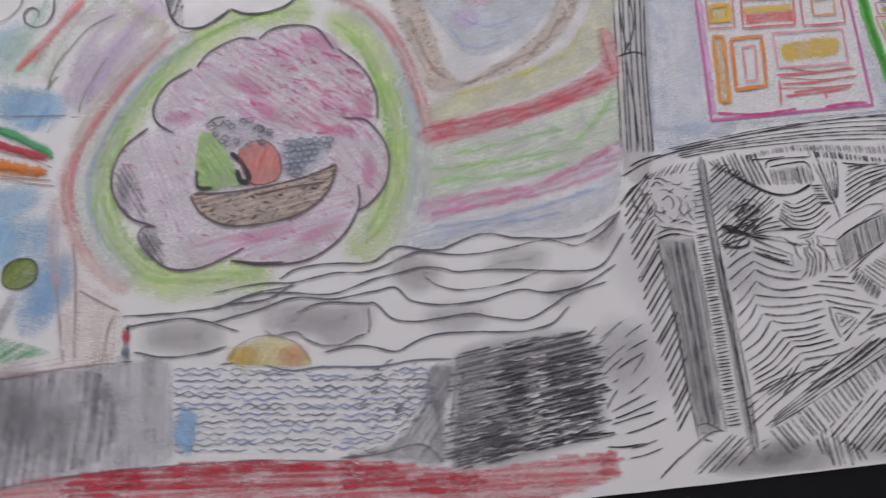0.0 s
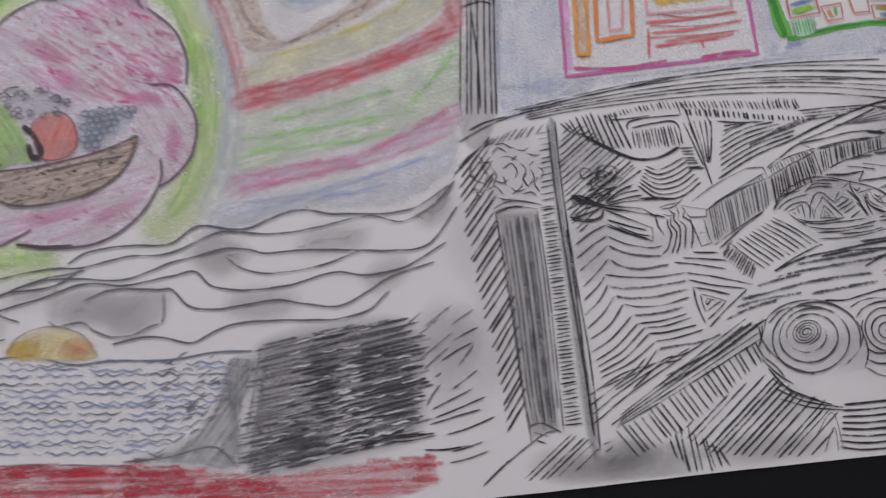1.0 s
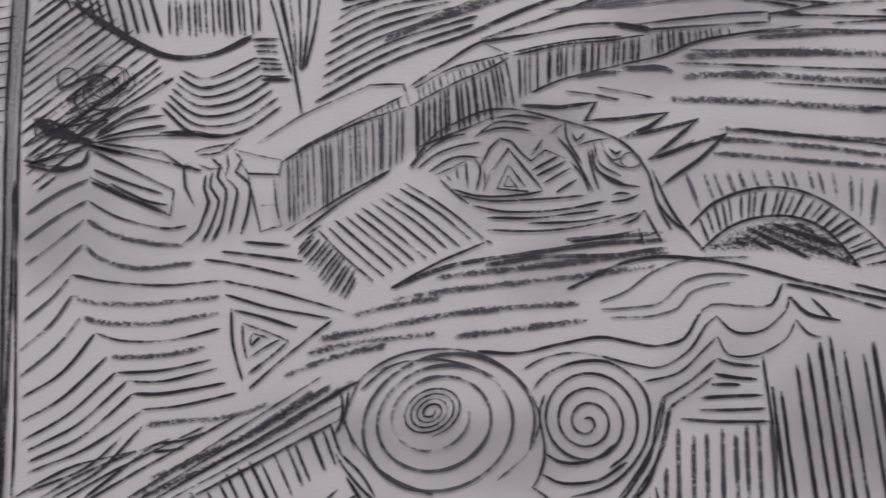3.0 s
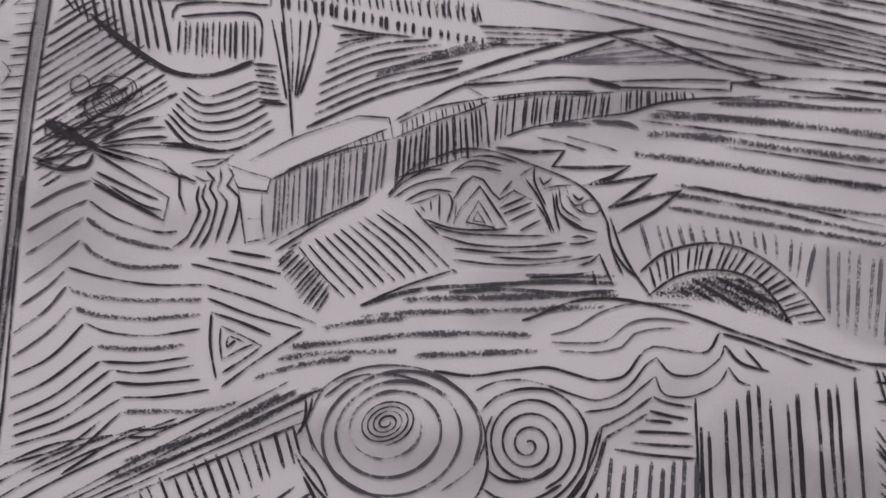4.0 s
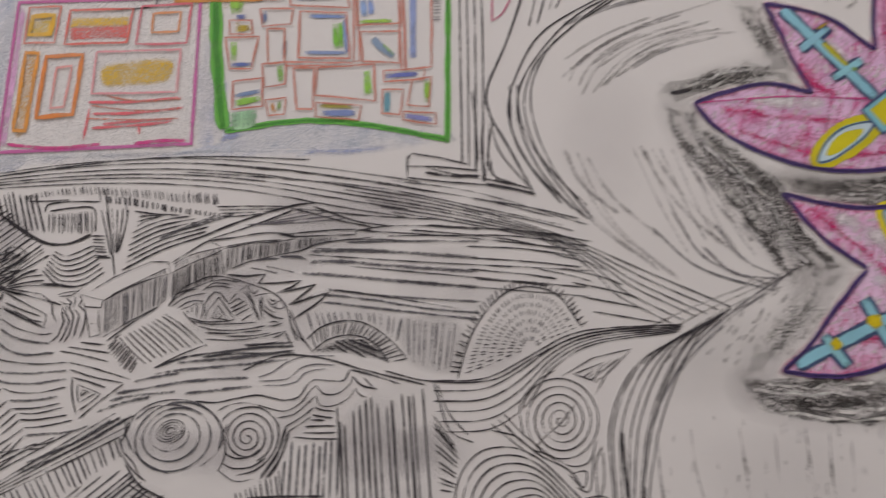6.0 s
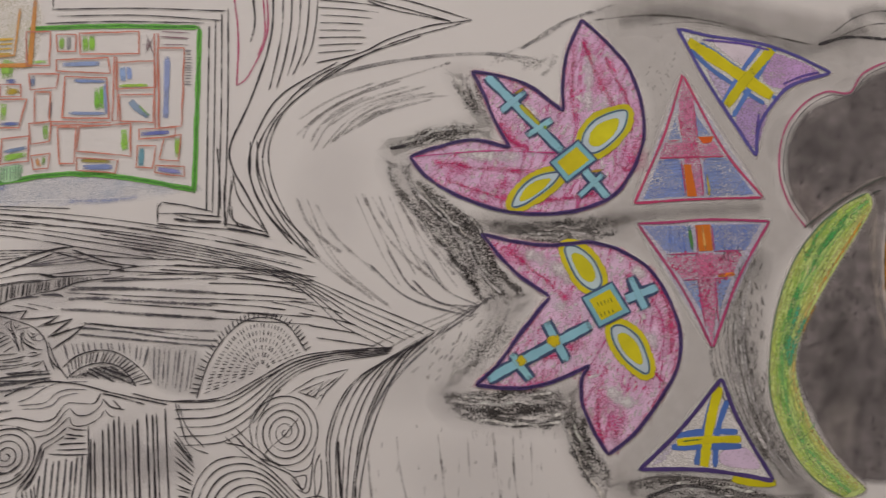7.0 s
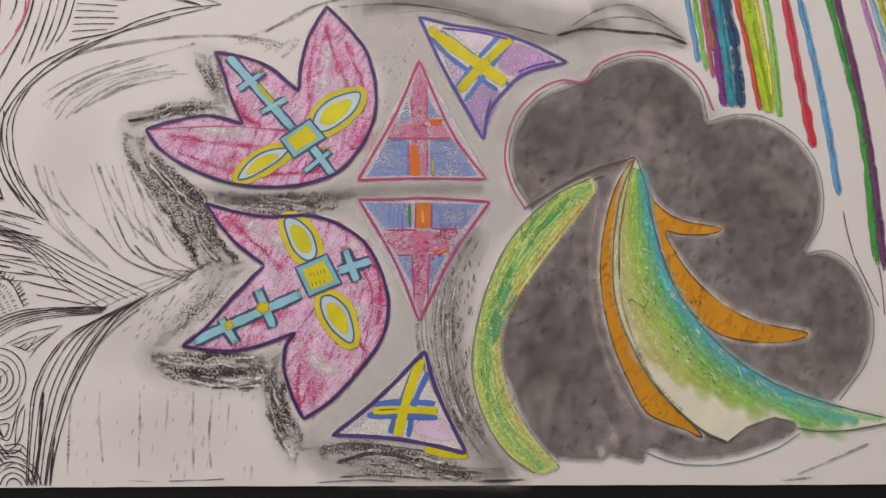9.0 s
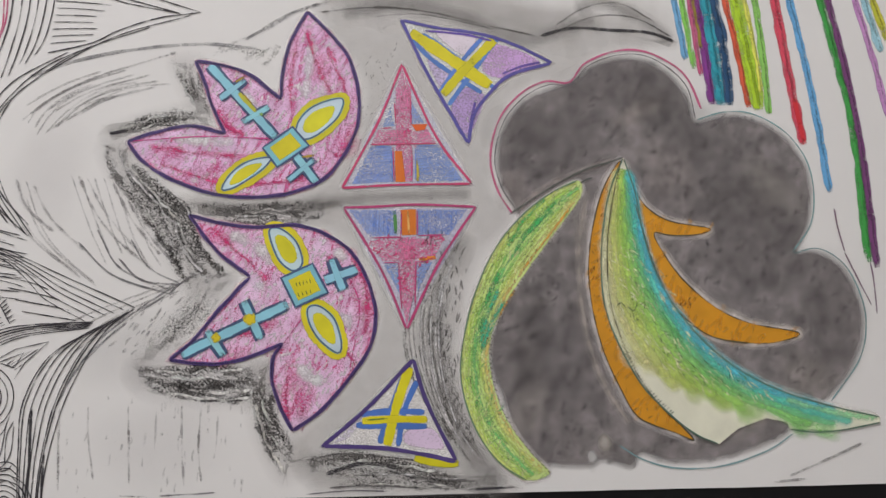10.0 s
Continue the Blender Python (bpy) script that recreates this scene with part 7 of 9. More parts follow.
m = Motif("orange_box", "orange pencil box joined to the green frame", mat=PENCIL, lift=3)
m.area([(279.6, 313.9), (325.6, 314.8), (325.2, 272.2), (281.2, 270.8)], c("e6d3b8"), 0.5, 2)
m.line([(278.4, 313.9), (281.1, 271.5), (324.6, 271.5), (326.2, 314.8)], 3.0, c("c98a45"), 0.85, sharp=True).line([(286.1, 306.9), (288.2, 275.8), (315.7, 277.7), (317.7, 307.4)], 1.6, c("b98a52"), 0.8, sharp=True)
m.between([(290.1, 286.3), (302.4, 287.2), (314.8, 287.8)], [(290.6, 277.2), (302.8, 278.2), (314.4, 279)], 4, 1.4, c("c0a03a"), load=0.7)
m.done()
m = Motif("dark_border", "black parallel lines round the green frame and its foot", mat=COAL, lift=2, kind_stuff=True)
m.between([(426.1, 293.9), (425.5, 238.5), (425, 181.7)], [(437.1, 304.9), (436.9, 238.5), (434.9, 176)], 4, 1.3, INK, load=0.9)
m.lines([[(335.5, 305.9), (385.1, 305.7), (436.4, 303.1)], [(338.1, 301.5), (385.1, 301.3), (433.8, 297.1)], [(332.1, 297.1), (372.6, 297.6), (423.6, 295.7)], [(336, 320.6), (336.1, 305.2)]], 1.3, INK, load=0.85)
m.lines([[(400, 188), (414.5, 185.2), (427.5, 181.7)], [(397.9, 187.3), (398, 175.6)], [(400.3, 188), (397.9, 184.7)], [(398, 175.6), (417.6, 173), (436.1, 171), (459.4, 166.7)], [(398.6, 181.4), (414.5, 180.6), (433, 178.3)], [(434.9, 176), (435.5, 172.7)]], 1.3, INK, load=0.92)
m.line([(406.8, 178.1), (417.6, 176.2), (433.6, 175.6)], 2.4, INK, 1.0).line([(436.1, 171.7), (448.4, 169.1), (460.3, 165.7)], 2.2, INK, 0.9)
m.lines([[(247.2, 291.2), (259.3, 292.1), (270.9, 291.6)], [(247.6, 284.2), (259.7, 285.1), (271.3, 284.7)], [(248.1, 276.3), (260.2, 277.1), (271.1, 276.6)], [(248.6, 267.6), (260.7, 267.8), (270.4, 268.7)], [(270.9, 303), (271.5, 281.8), (271, 268)]], 1.3, INK, load=0.85)
m.done()

# ---------- right part: pastel flowers, pennants, leaves and the black cloud ----------
VIOLET, TEAL, OCHRE = c("45356f"), c("74aebf"), c("c08a1a")
m = Motif("grey_ground", "grey rubbed charcoal ground round the flowers and pennants", mat=SMUDGE, kind_stuff=True)
m.area([(656.7, 291.4), (683.3, 248.6), (681.4, 216.6), (666.3, 189), (646, 175.1), (615.3, 171.3), (584.4, 175.7), (567.9, 168.3), (580.1, 163.9), (609.3, 156.4), (646.7, 156), (669, 149.2), (686.3, 129.1), (692.4, 102.1), (685.5, 78.3), (663.3, 49.9), (646.1, 33.5), (646.7, 18.7), (664.7, 3.4), (728.2, 1.4), (769.5, 1.3), (750.7, 27.9), (739.7, 62.7), (740, 95.5), (752.1, 132.7), (773.1, 157.7), (763.1, 174.8), (761.1, 196.4), (767.5, 222.2), (785.9, 240.9), (811, 246.5), (833.3, 261.7), (858.6, 265.2), (878.6, 268.4), (837.9, 283.1), (787.5, 297.1), (729.3, 307.2), (670.9, 305.5)], c("8c8783"), 0.23, 9)
m.line([(663.7, 299.4), (714.7, 301.3), (765.4, 287.2), (805.1, 279.2), (841.8, 287.1), (884.5, 275.4)], 26, c("8a8581"), 0.2, soft=True, lv=0.6)
m.line([(745.6, 150), (728.4, 122.4), (723.4, 95.5), (726.6, 62.7), (737.9, 30.9), (761.5, 3.1)], 15, c("6a6664"), 0.3, soft=True, lv=1)
m.line([(728.4, 119.1), (728.4, 92.2), (730.2, 66)], 5, c("4c4a4a"), 0.35, soft=True, lv=2, mat=COAL)
m.line([(671.1, 291.4), (707.3, 297.3), (743.6, 289.3), (783.2, 271.5), (805.1, 277.3), (830.7, 285)], 9, c("5e5a58"), 0.26, soft=True, lv=2)
m.line([(816.5, 291), (835, 296.9), (856.3, 287.1), (878.7, 269.6)], 9, c("5e5a58"), 0.3, soft=True, lv=2)
m.line([(795.9, 274.6), (816, 279.3), (841.3, 277.3), (862.9, 275.4), (878.7, 269.2)], 3.5, INK, 0.7, lv=3, mat=COAL)
m.line([(656.6, 293.4), (692.8, 296.1), (725.5, 292.2), (758.1, 283.4), (792.2, 274.6)], 2.2, c("4a4746"), 0.5, lv=3, mat=COAL)
m.lines([[(805.2, 281.2), (823.9, 292.9), (845.9, 295.7), (866.9, 283.1)], [(801.3, 275.4), (830.8, 287), (856.2, 285.1), (877.1, 272.3)], [(689.3, 289.4), (721.9, 290.6), (765.3, 280.1)]], 1.8, c("4a4746"), load=0.42, lv=3, mat=COAL)
m.line([(584.8, 168.5), (619, 166.3), (659.9, 169.1), (694.2, 171.8), (749.3, 173)], 8, c("6a6664"), 0.3, soft=True, lv=1)
m.line([(651.5, 18.7), (677, 21.8), (702.6, 17.1), (740.9, 4.7)], 8, c("55514f"), 0.5, soft=True, lv=1, mat=CHALKY)
m.line([(662.8, 12.6), (683.4, 17.8), (705.9, 14.9)], 4, INK, 0.6, lv=3, mat=COAL)
m.lines([[(651.4, 20.3), (670.5, 23.3), (696.2, 21.1), (715.4, 18.6)], [(696.2, 14), (715.4, 9.4), (747.3, 6.8)], [(664.7, 5), (690, 5.9), (715.5, 3.9)]], 2, c("4c4a4a"), load=0.5, lv=3, mat=COAL)
m.line([(742.5, 2.5), (767.9, 3)], 2.6, INK, 0.9, lv=3, mat=COAL)
m.line([(652, 2), (677.4, 3.4), (696.4, 2.5)], 1.2, GRAPH, 0.6, lv=3, mat=COAL)
m.between([(745.6, 150), (728.4, 122.4), (723.4, 95.5), (726.6, 62.7), (737.9, 30.9), (761.5, 3.1)], [(720, 139.6), (711, 115.6), (706.7, 92.1), (710.2, 69.2), (725, 37.2), (744.1, 3.2)], 9, 1.7, c("55514f"), ends=(0.45, 0.45), slack=0.5, load=0.42, soft=True, lv=2, mat=CHALKY)
m.between([(745.6, 150), (733.5, 122.4), (728.3, 95.4), (730.3, 62.8), (740.4, 31), (760.1, 4.6)], [(728.5, 132.6), (718.4, 105.5), (716.8, 82.3), (721.7, 56.3), (734.7, 27.9)], 6, 1.0, c("d8d4d0"), ends=(0.4, 0.4), slack=0.5, load=0.45, lv=2.5, mat=CHALKY)
m.dabs([(689.4, 275.7), (707.4, 275.7), (693.8, 199.9), (673.2, 185.4)], 50, 3, 0.7, c("6a6664"), 80, 40, load=0.35)
m.dabs([(718.3, 143), (745.3, 136.1), (738.1, 69.2), (747.5, 24.7), (728.3, 49.9)], 90, 5, 1.0, c("504d4c"), 85, 25, load=0.42)
m.done()

m = Motif("charcoal_shadow", "coarse black charcoal shading along the flower edges", mat=CHALKY, kind_stuff=True)
for a, b, n, ld in (
        ([(527.3, 209.3), (532.2, 191.9), (549, 169.8), (563.9, 149.5), (576.4, 128.8), (586.2, 115.9)], [(544.5, 209.4), (548.3, 196.3), (566.3, 178.3), (579.7, 166.3), (588.9, 142.6), (605.5, 126.1)], 13, 1.0),
        ([(585.8, 122), (571.7, 100.2), (555.9, 79.5)], [(605.7, 122), (591.3, 101.9), (572.9, 82.8)], 8, 0.62),
        ([(553.1, 75), (576.9, 72.4), (604.3, 73.7), (629.6, 74.9)], [(555, 62.8), (576.3, 57.6), (598.9, 55.1), (624.7, 55)], 11, 1.05),
        ([(618.3, 65.9), (622.6, 43.6), (629.8, 24.9), (639.2, 11.3)], [(630.4, 71.7), (632.9, 49.9), (639, 34.2), (650.3, 19.9)], 11, 1.0),
        ([(583.8, 169.8), (609.3, 168.8), (636.5, 168.9), (667.7, 172.9)], [(589.3, 162.8), (620, 157.2), (647.1, 158), (667.9, 165.1)], 9, 0.85),
        ([(528.1, 216.7), (550.9, 224.9), (569.7, 229.5), (586, 230.3)], [(534.4, 215.2), (554.9, 218.2), (573.9, 219.1), (591.3, 218.4)], 8, 0.8),
        ([(567.6, 262.1), (573.1, 246.8), (581.9, 230.3)], [(581.7, 262.1), (583.6, 247.6), (589.7, 226.6)], 7, 0.8),
        ([(585, 266), (602.5, 270), (622.3, 263.9)], [(622.6, 256.2), (630.1, 265.5), (634.7, 274.1)], 6, 0.62),
        ([(651.6, 19.9), (680.1, 21), (702.4, 18.5), (727.9, 12.3)], [(656.7, 7), (683.6, 5.7), (715.2, 4.4), (759.5, 3)], 9, 0.8),
        ([(723.7, 101.9), (721.6, 75.5), (725.5, 52.9), (735, 30.8), (750.7, 7.3)], [(735.7, 108.6), (733.5, 82), (736.5, 56.1), (744.7, 37.1), (761.3, 13.7)], 8, 0.5)):
    if n > 6:
        m.area(list(a) + list(b)[::-1], c("8f8b89"), 0.26 * ld, 14, mat=SMUDGE)
    m.between(a, b, n, 5.0, c("55514f"), ends=(0.3, 0.3), slack=0.8, load=0.36 * ld, soft=True, lv=1, wob=2.5, vary=0.4)
    m.between(a, b, n, 3.4, c("4a4745"), ends=(0.4, 0.4), slack=0.9, load=0.34 * ld, soft=True, lv=1.5, wob=2.5, vary=0.6)
    m.between(a, b, n // 2, 2.4, c("3a3737"), ends=(0.6, 0.6), slack=0.9, load=0.4 * ld, lv=2, soft=True, wob=2.5, vary=0.7)
    m.between(a, b, n // 2, 1.3, c("d6d1cc"), ends=(0.5, 0.5), slack=0.9, load=0.42 * ld, lv=2.4, wob=2.0, vary=0.6)
m.line([(529.5, 215.9), (534.3, 216.3), (539.7, 217.4)], 3.4, INK, 0.9, lv=3, mat=COAL).line([(530.3, 215.2), (535, 216)], 2.4, INK, 0.9, lv=4, mat=COAL)
m.done()

m = Motif("grey_sweep", "faint grey pencil sweeps on bare paper", mat=PENCIL, kind_stuff=True)
for a, b, n, w, ld in (([(474.6, 232.9), (500.8, 248.6), (540.9, 262.3)], [(500.1, 220.5), (526.7, 237.6), (567, 247.6)], 6, 1.6, 0.35), ([(505.8, 196.5), (523.6, 152.7), (541.3, 120)], [(544.1, 182.2), (555.4, 148.6), (570.3, 125.5)], 6, 1.3, 0.3), ([(473.6, 180.2), (485.7, 153.7), (522.5, 123.7)], [(480.1, 190.1), (498.2, 150.2), (534.8, 117)], 4, 1.4, 0.32), ([(499.5, 94), (529.2, 107.5), (577.6, 124.9)], [(506.3, 74.6), (542.9, 101), (584.4, 121.6)], 4, 1.4, 0.38), ([(473.3, 200.9), (486.9, 234.8), (533.5, 258.8)], [(495.3, 219.9), (534.8, 243.3), (573, 247.7)], 6, 1.5, 0.32)):
    m.between(a, b, n, w, GREY, ends=(0.3, 0.3), slack=0.3, load=ld, lv=2)
m.line([(478, 253.7), (508.5, 264.1), (543.2, 270.6), (585.7, 273.2), (617.9, 269.5)], 2.6, GRAPH, 0.42, lv=3)
m.line([(593, 269.4), (621, 281.4), (642.1, 293.4), (670.9, 303.4)], 3.0, GRAPH, 0.35, soft=True, lv=3)
m.line([(610.5, 275.3), (635, 291.3), (656.4, 299.4)], 2, GRAPH, 0.4, lv=3)
m.lines([[(511.7, 52.5), (512.4, 30.8), (513.9, 6.7)], [(527.7, 52.6), (528.6, 37), (533, 12.6)], [(550.2, 52.7), (551.7, 34), (553.1, 9.6)], [(566.5, 49.6), (566.5, 27.8)], [(580.7, 52.9), (581.5, 31), (583.9, 6.5)], [(591.6, 49.7), (591, 28), (593.2, 9.6)], [(601.4, 46.6), (600.8, 24.8)]], 1.3, GREY, load=0.3, lv=2, vary=0.5)
m.dabs([(508.5, 52.4), (611.4, 52.9), (614.1, 3.5), (513.5, 3.7)], 60, 6, 1.3, GREY, 86, 10, load=0.26)
m.dabs([(531, 87.8), (561.2, 121.4), (587.6, 125), (554.3, 81.4)], 40, 6, 1.4, GREY, 50, 12, load=0.35)
m.lines([[(570, 3.1), (588.8, 3.6), (601.5, 4.2)], [(548, 3.6), (563.7, 2.7)]], 1.0, GRAPH, load=0.5, lv=3)
m.lines([[(569.9, 115.7), (576.1, 121.6), (585.7, 128.4)], [(515.6, 148.2), (537.4, 127.9), (571.5, 115.8)], [(539.9, 138.1), (554.2, 124.7), (577.8, 121.5)]], 1.3, GRAPH, load=0.55, lv=3)
m.blob((547.6, 84.6), 40, 26, GREY, 0.10).blob((567.9, 30.9), 45, 30, GREY, 0.07).blob((494.4, 194), 26, 40, GREY, 0.07)
m.lines([[(474.9, 224.6), (494.1, 239.6), (517.4, 251.8), (544.7, 260.8), (568.9, 268.2)], [(479.6, 229.1), (500.6, 244.2), (531, 256.9)], [(496, 220.2), (515.4, 235.2), (546, 243.6)], [(502.5, 224.7), (522.2, 236.7), (539.2, 241.3)], [(475.3, 188.8), (483.4, 170.3), (500.9, 154.6)], [(512.6, 190), (523, 168.6), (538.1, 149.4), (561.3, 130.5)], [(517.9, 188.2), (529.9, 166.9), (550.4, 142.5)], [(486, 184.5), (498.3, 163.3), (520.4, 142.5)], [(542.9, 174), (556.3, 152.9), (572.7, 133.9)], [(533.5, 184.7), (546.2, 161.6), (564.7, 139.1)]], 2.2, GREY, load=0.4, soft=True, lv=3, vary=0.4)
m.lines([[(525.8, 156.4), (541.2, 132.2), (572.1, 118)], [(546.5, 149.4), (557.9, 132.2), (576.8, 122)], [(517.4, 69.2), (531.7, 90.3), (559.4, 111.9), (585.5, 127.1)], [(524.6, 78.9), (544, 98.6), (572.1, 118)], [(509.4, 53.3), (523, 78.9), (547.1, 100.2)]], 1.2, GRAPH, load=0.5, lv=3, vary=0.3)
m.done()

# two pink lotus flowers
def flower(outline, cores, petals, crosses, square, leaves, notch, deep, light):
    m = Motif("pink_flower", "pink oil pastel flower with violet outline and yellow centre", mat=PASTEL, lift=1)
    m.line(path(outline, True, True), 4.5, PW, 0.75, soft=True, lv=-0.3, mat=BLEND, closed=True, sharp=True)
    m.area(outline, c("f9b6d2"), 0.95, 2.0, smooth=False, mat=BLEND)
    m.area(outline, c("f66fae"), 0.24, 2.0, lv=0.6, smooth=False, mat=WAX)
    m.hatch(outline, 62, 2.6, 2.2, c("ee5c9a"), 0.3, lv=1.2, smooth=False, ragged=-2.0, turn=0.35, broken=2, mat=WAX)
    m.dabs(outline, 170, 6, 1.1, c("d8437f"), 65, 30, load=0.4, lv=2, mat=WAX)
    m.dabs(outline, 420, 4.6, 1.2, c("f8e4ea"), 60, 40, load=0.58, lv=2.6, mat=WAX)
    for centre, rx, ry, turn in cores:
        m.blob(centre, rx * 1.3, ry * 1.3, c("e24b8c"), 0.36, turn, lv=3, mat=WAX)
    for p in deep:
        m.line(p, 5.5, c("d63a7c"), 0.42, soft=True, lv=3.1, mat=WAX, vary=0.3)
        m.line(p, 1.8, c("b02866"), 0.42, soft=True, lv=3.3, mat=WAX, wob=1.5, vary=0.5)
    for p in light:
        m.line(p, 9, c("fbdde9"), 0.62, soft=True, lv=3.15, mat=WAX, vary=0.3)
    rim = path(outline, True, True)
    m.line(rim, 5.0, c("e4558f"), 0.4, soft=True, lv=3.2, mat=WAX)
    for p in petals:
        m.line(p, 1.0, c("b03a78"), 0.6, lv=5)
    ob = m.done()
    for ring, seed in leaves:
        s = Motif("seed_leaf", "yellow pastel leaf with pale blue rim", parent=ob, mat=PASTEL, lift=1)
        mid = np.mean(ring, axis=0)
        s.line(ring, 8.6, c("c2b61a"), 1.0, closed=True, lv=4.2, wob=0.5)
        s.area(ring, c("b3c6d2"), 1.0, 1.0, lv=4.8)
        s.area([tuple(mid + (np.array(q) - mid) * 0.66) for q in ring], c("c8c01a"), 1.0, 1.0, lv=5.2)
        s.line(ring, 1.5, TEAL, 0.9, closed=True, lv=5.6)
        s.line(ring, 1.0, c("4a5670"), 0.85, closed=True, lv=6)
        s.done()
    for a, b, w in crosses:
        s = Motif("cross_bar", "light blue pastel cross bar", parent=ob, mat=PASTEL, lift=1)
        s.line([a, b], w * 1.15 + 3.0, c("34496a"), 1.0, lv=6.2, taper=0, sharp=True, wob=0.2)
        s.line([a, b], w * 1.1, c("86bccb"), 1.0, lv=6.8, taper=0, sharp=True, wob=0.2)
        s.done()
    s = Motif("centre", "yellow square centre with light blue border", parent=ob, mat=PASTEL, lift=1)
    s.area(square, TEAL, 1.1, 0.8, lv=7.4, smooth=False)
    mid = np.mean(square, axis=0)
    s.area([tuple(mid + (np.array(q) - mid) * 0.68) for q in square], c("c9bd14"), 1.1, 0.8, lv=7.8, smooth=False)
    s.line(square, 1.4, c("3d5274"), 0.85, closed=True, sharp=True, lv=8.2)
    s.done()
    for p in notch:
        s = Motif("outline", "dark violet pastel outline", parent=ob, mat=PASTEL, lift=1)
        s.line(p, 2.3, VIOLET, 0.95, lv=7, taper=0.5, wob=0.35)
        s.line(p, 1.2, c("31244f"), 0.6, lv=7.4, taper=0.5, wob=0.5)
        s.done()
    return Motif("detail", "small yellow and olive pastel touches", parent=ob, mat=PASTEL, lift=2)


f1 = [(540.9, 210.3), (557.7, 215.4), (578.3, 219.4), (599.4, 215.2), (591.5, 232.7), (586.4, 247.9), (581, 261.4), (597.1, 258.8), (615.2, 250.1), (633.5, 235.8), (635.1, 256.1), (639.8, 275.6), (649.3, 293.3), (664.2, 277.6), (675.3, 262.1), (681, 240.9), (681, 222.1), (674.6, 203.6), (664.5, 188.2), (652.8, 179.8), (632.3, 174.3), (608.3, 174.8), (587.6, 179.3), (566.5, 188), (550.4, 198.7)]
m = flower(f1,
    [((672.8, 207.3), 9, 14, 20), ((593.8, 190.2), 18, 6, -15), ((569, 202.6), 14, 5, -10), ((598.8, 225.3), 6, 12, 20), ((657.6, 256.1), 8, 12, 0), ((645.7, 185.3), 10, 5, 0)],
    [[(541.5, 210.4), (589.1, 212.5), (620.5, 210.6), (644.8, 210.1)]],
    [((589.3, 258.8), (631.6, 210), 4.6), ((596.1, 236.6), (611.7, 248.9), 3.4), ((610.2, 220.9), (626.6, 230.8), 3.4), ((643.5, 199), (656.1, 181.6), 4.2), ((638.8, 183.4), (654.9, 196.9), 2.6)],
    [(623.1, 204.4), (641.1, 217.5), (651.2, 205.3), (632.3, 192)],
    [([(643.4, 211.5), (645.2, 221.9), (654.7, 231), (671.1, 235.2), (669, 224), (658.7, 213.8), (650, 209.4)], [(648.1, 216.4), (654.9, 225.8), (665.3, 230.3), (662.6, 222), (653.5, 213.1)]), ([(599.2, 179.1), (604.3, 188.5), (614.2, 195.9), (628, 198.2), (624, 191.5), (613, 183.5), (604.7, 179.1)], [(602.5, 182), (609.4, 190.3), (622.8, 196.6), (617.9, 189.3), (608, 181.9)])],
    [[(540.9, 210.3), (557.7, 215.8), (578.3, 219.4), (600.4, 214.1)], [(600.1, 214.1), (592.2, 230.8), (586.4, 247.9), (580.3, 262.2)], [(580.3, 261.8), (597.1, 258.8), (615.1, 251.3), (633.5, 235.4)], [(633.5, 235.4), (634.8, 256.1), (639.8, 275.6), (649.3, 293.8)], [(649.3, 293.8), (664.2, 277.6), (675.3, 262.1), (681, 240.9), (681, 220.2), (674.7, 202.9), (664.5, 188.2), (652.8, 179.8), (632.3, 174.3), (608.4, 174.1), (587.7, 178.1), (566.6, 186.9), (550.4, 198), (540.9, 210.3)]],
    [[(648.4, 282.8), (658.1, 251.8), (672.9, 221.7)], [(643.3, 274.9), (639.8, 251.7), (639.5, 229)], [(661.9, 271.1), (672.5, 240.5), (673, 216.1)], [(552.3, 207.2), (583.6, 202.2), (618.2, 198.7)], [(559.9, 196.3), (591.5, 184.8), (619, 181.3)], [(659.4, 203.2), (669.9, 198.8), (675.9, 208.8)], [(592.4, 228.8), (603.5, 217), (614.1, 211.8)], [(615.5, 181.3), (639.4, 183.2), (656.4, 188.6)]], [[(653.2, 275), (650.4, 251.8), (648.1, 232.8)], [(661.7, 251.8), (658.6, 234.7)], [(565.7, 212.4), (590, 209.5), (607.4, 208.1)], [(602, 245.8), (616.6, 232.7), (627.6, 221.5)], [(625.3, 194), (632.3, 190.4)]])
m.line([(607.6, 240.5), (613.1, 233.7), (618.7, 227.7)], 2.8, c("a9a52a"), 0.9, lv=7.2).line([(619.9, 225.5), (623.3, 226.3)], 3.0, c("86a83a"), 0.8, lv=7.2)
m.lines([[(604.8, 246.9), (611.7, 251.2)], [(609.3, 240.5), (616.1, 232.3)], [(647, 197.9), (654.9, 199.1)]], 1.8, c("a58a30"), load=0.9, lv=7)
m.done()
f2 = [(581.1, 163.2), (599.1, 158.1), (619.5, 154.7), (643.3, 155.3), (660.4, 150.5), (676, 138.7), (686.4, 118.9), (691, 100.4), (687.1, 82.3), (675.9, 66), (660.1, 48.3), (644.4, 37.3), (637.4, 49.9), (631.9, 65.8), (632.3, 78.7), (635.9, 84.7), (616.6, 78.7), (597.1, 75.4), (572.5, 77.7), (586.5, 89.9), (601.8, 108.3), (616.9, 125.3), (600.1, 138.9), (589.3, 150.9)]
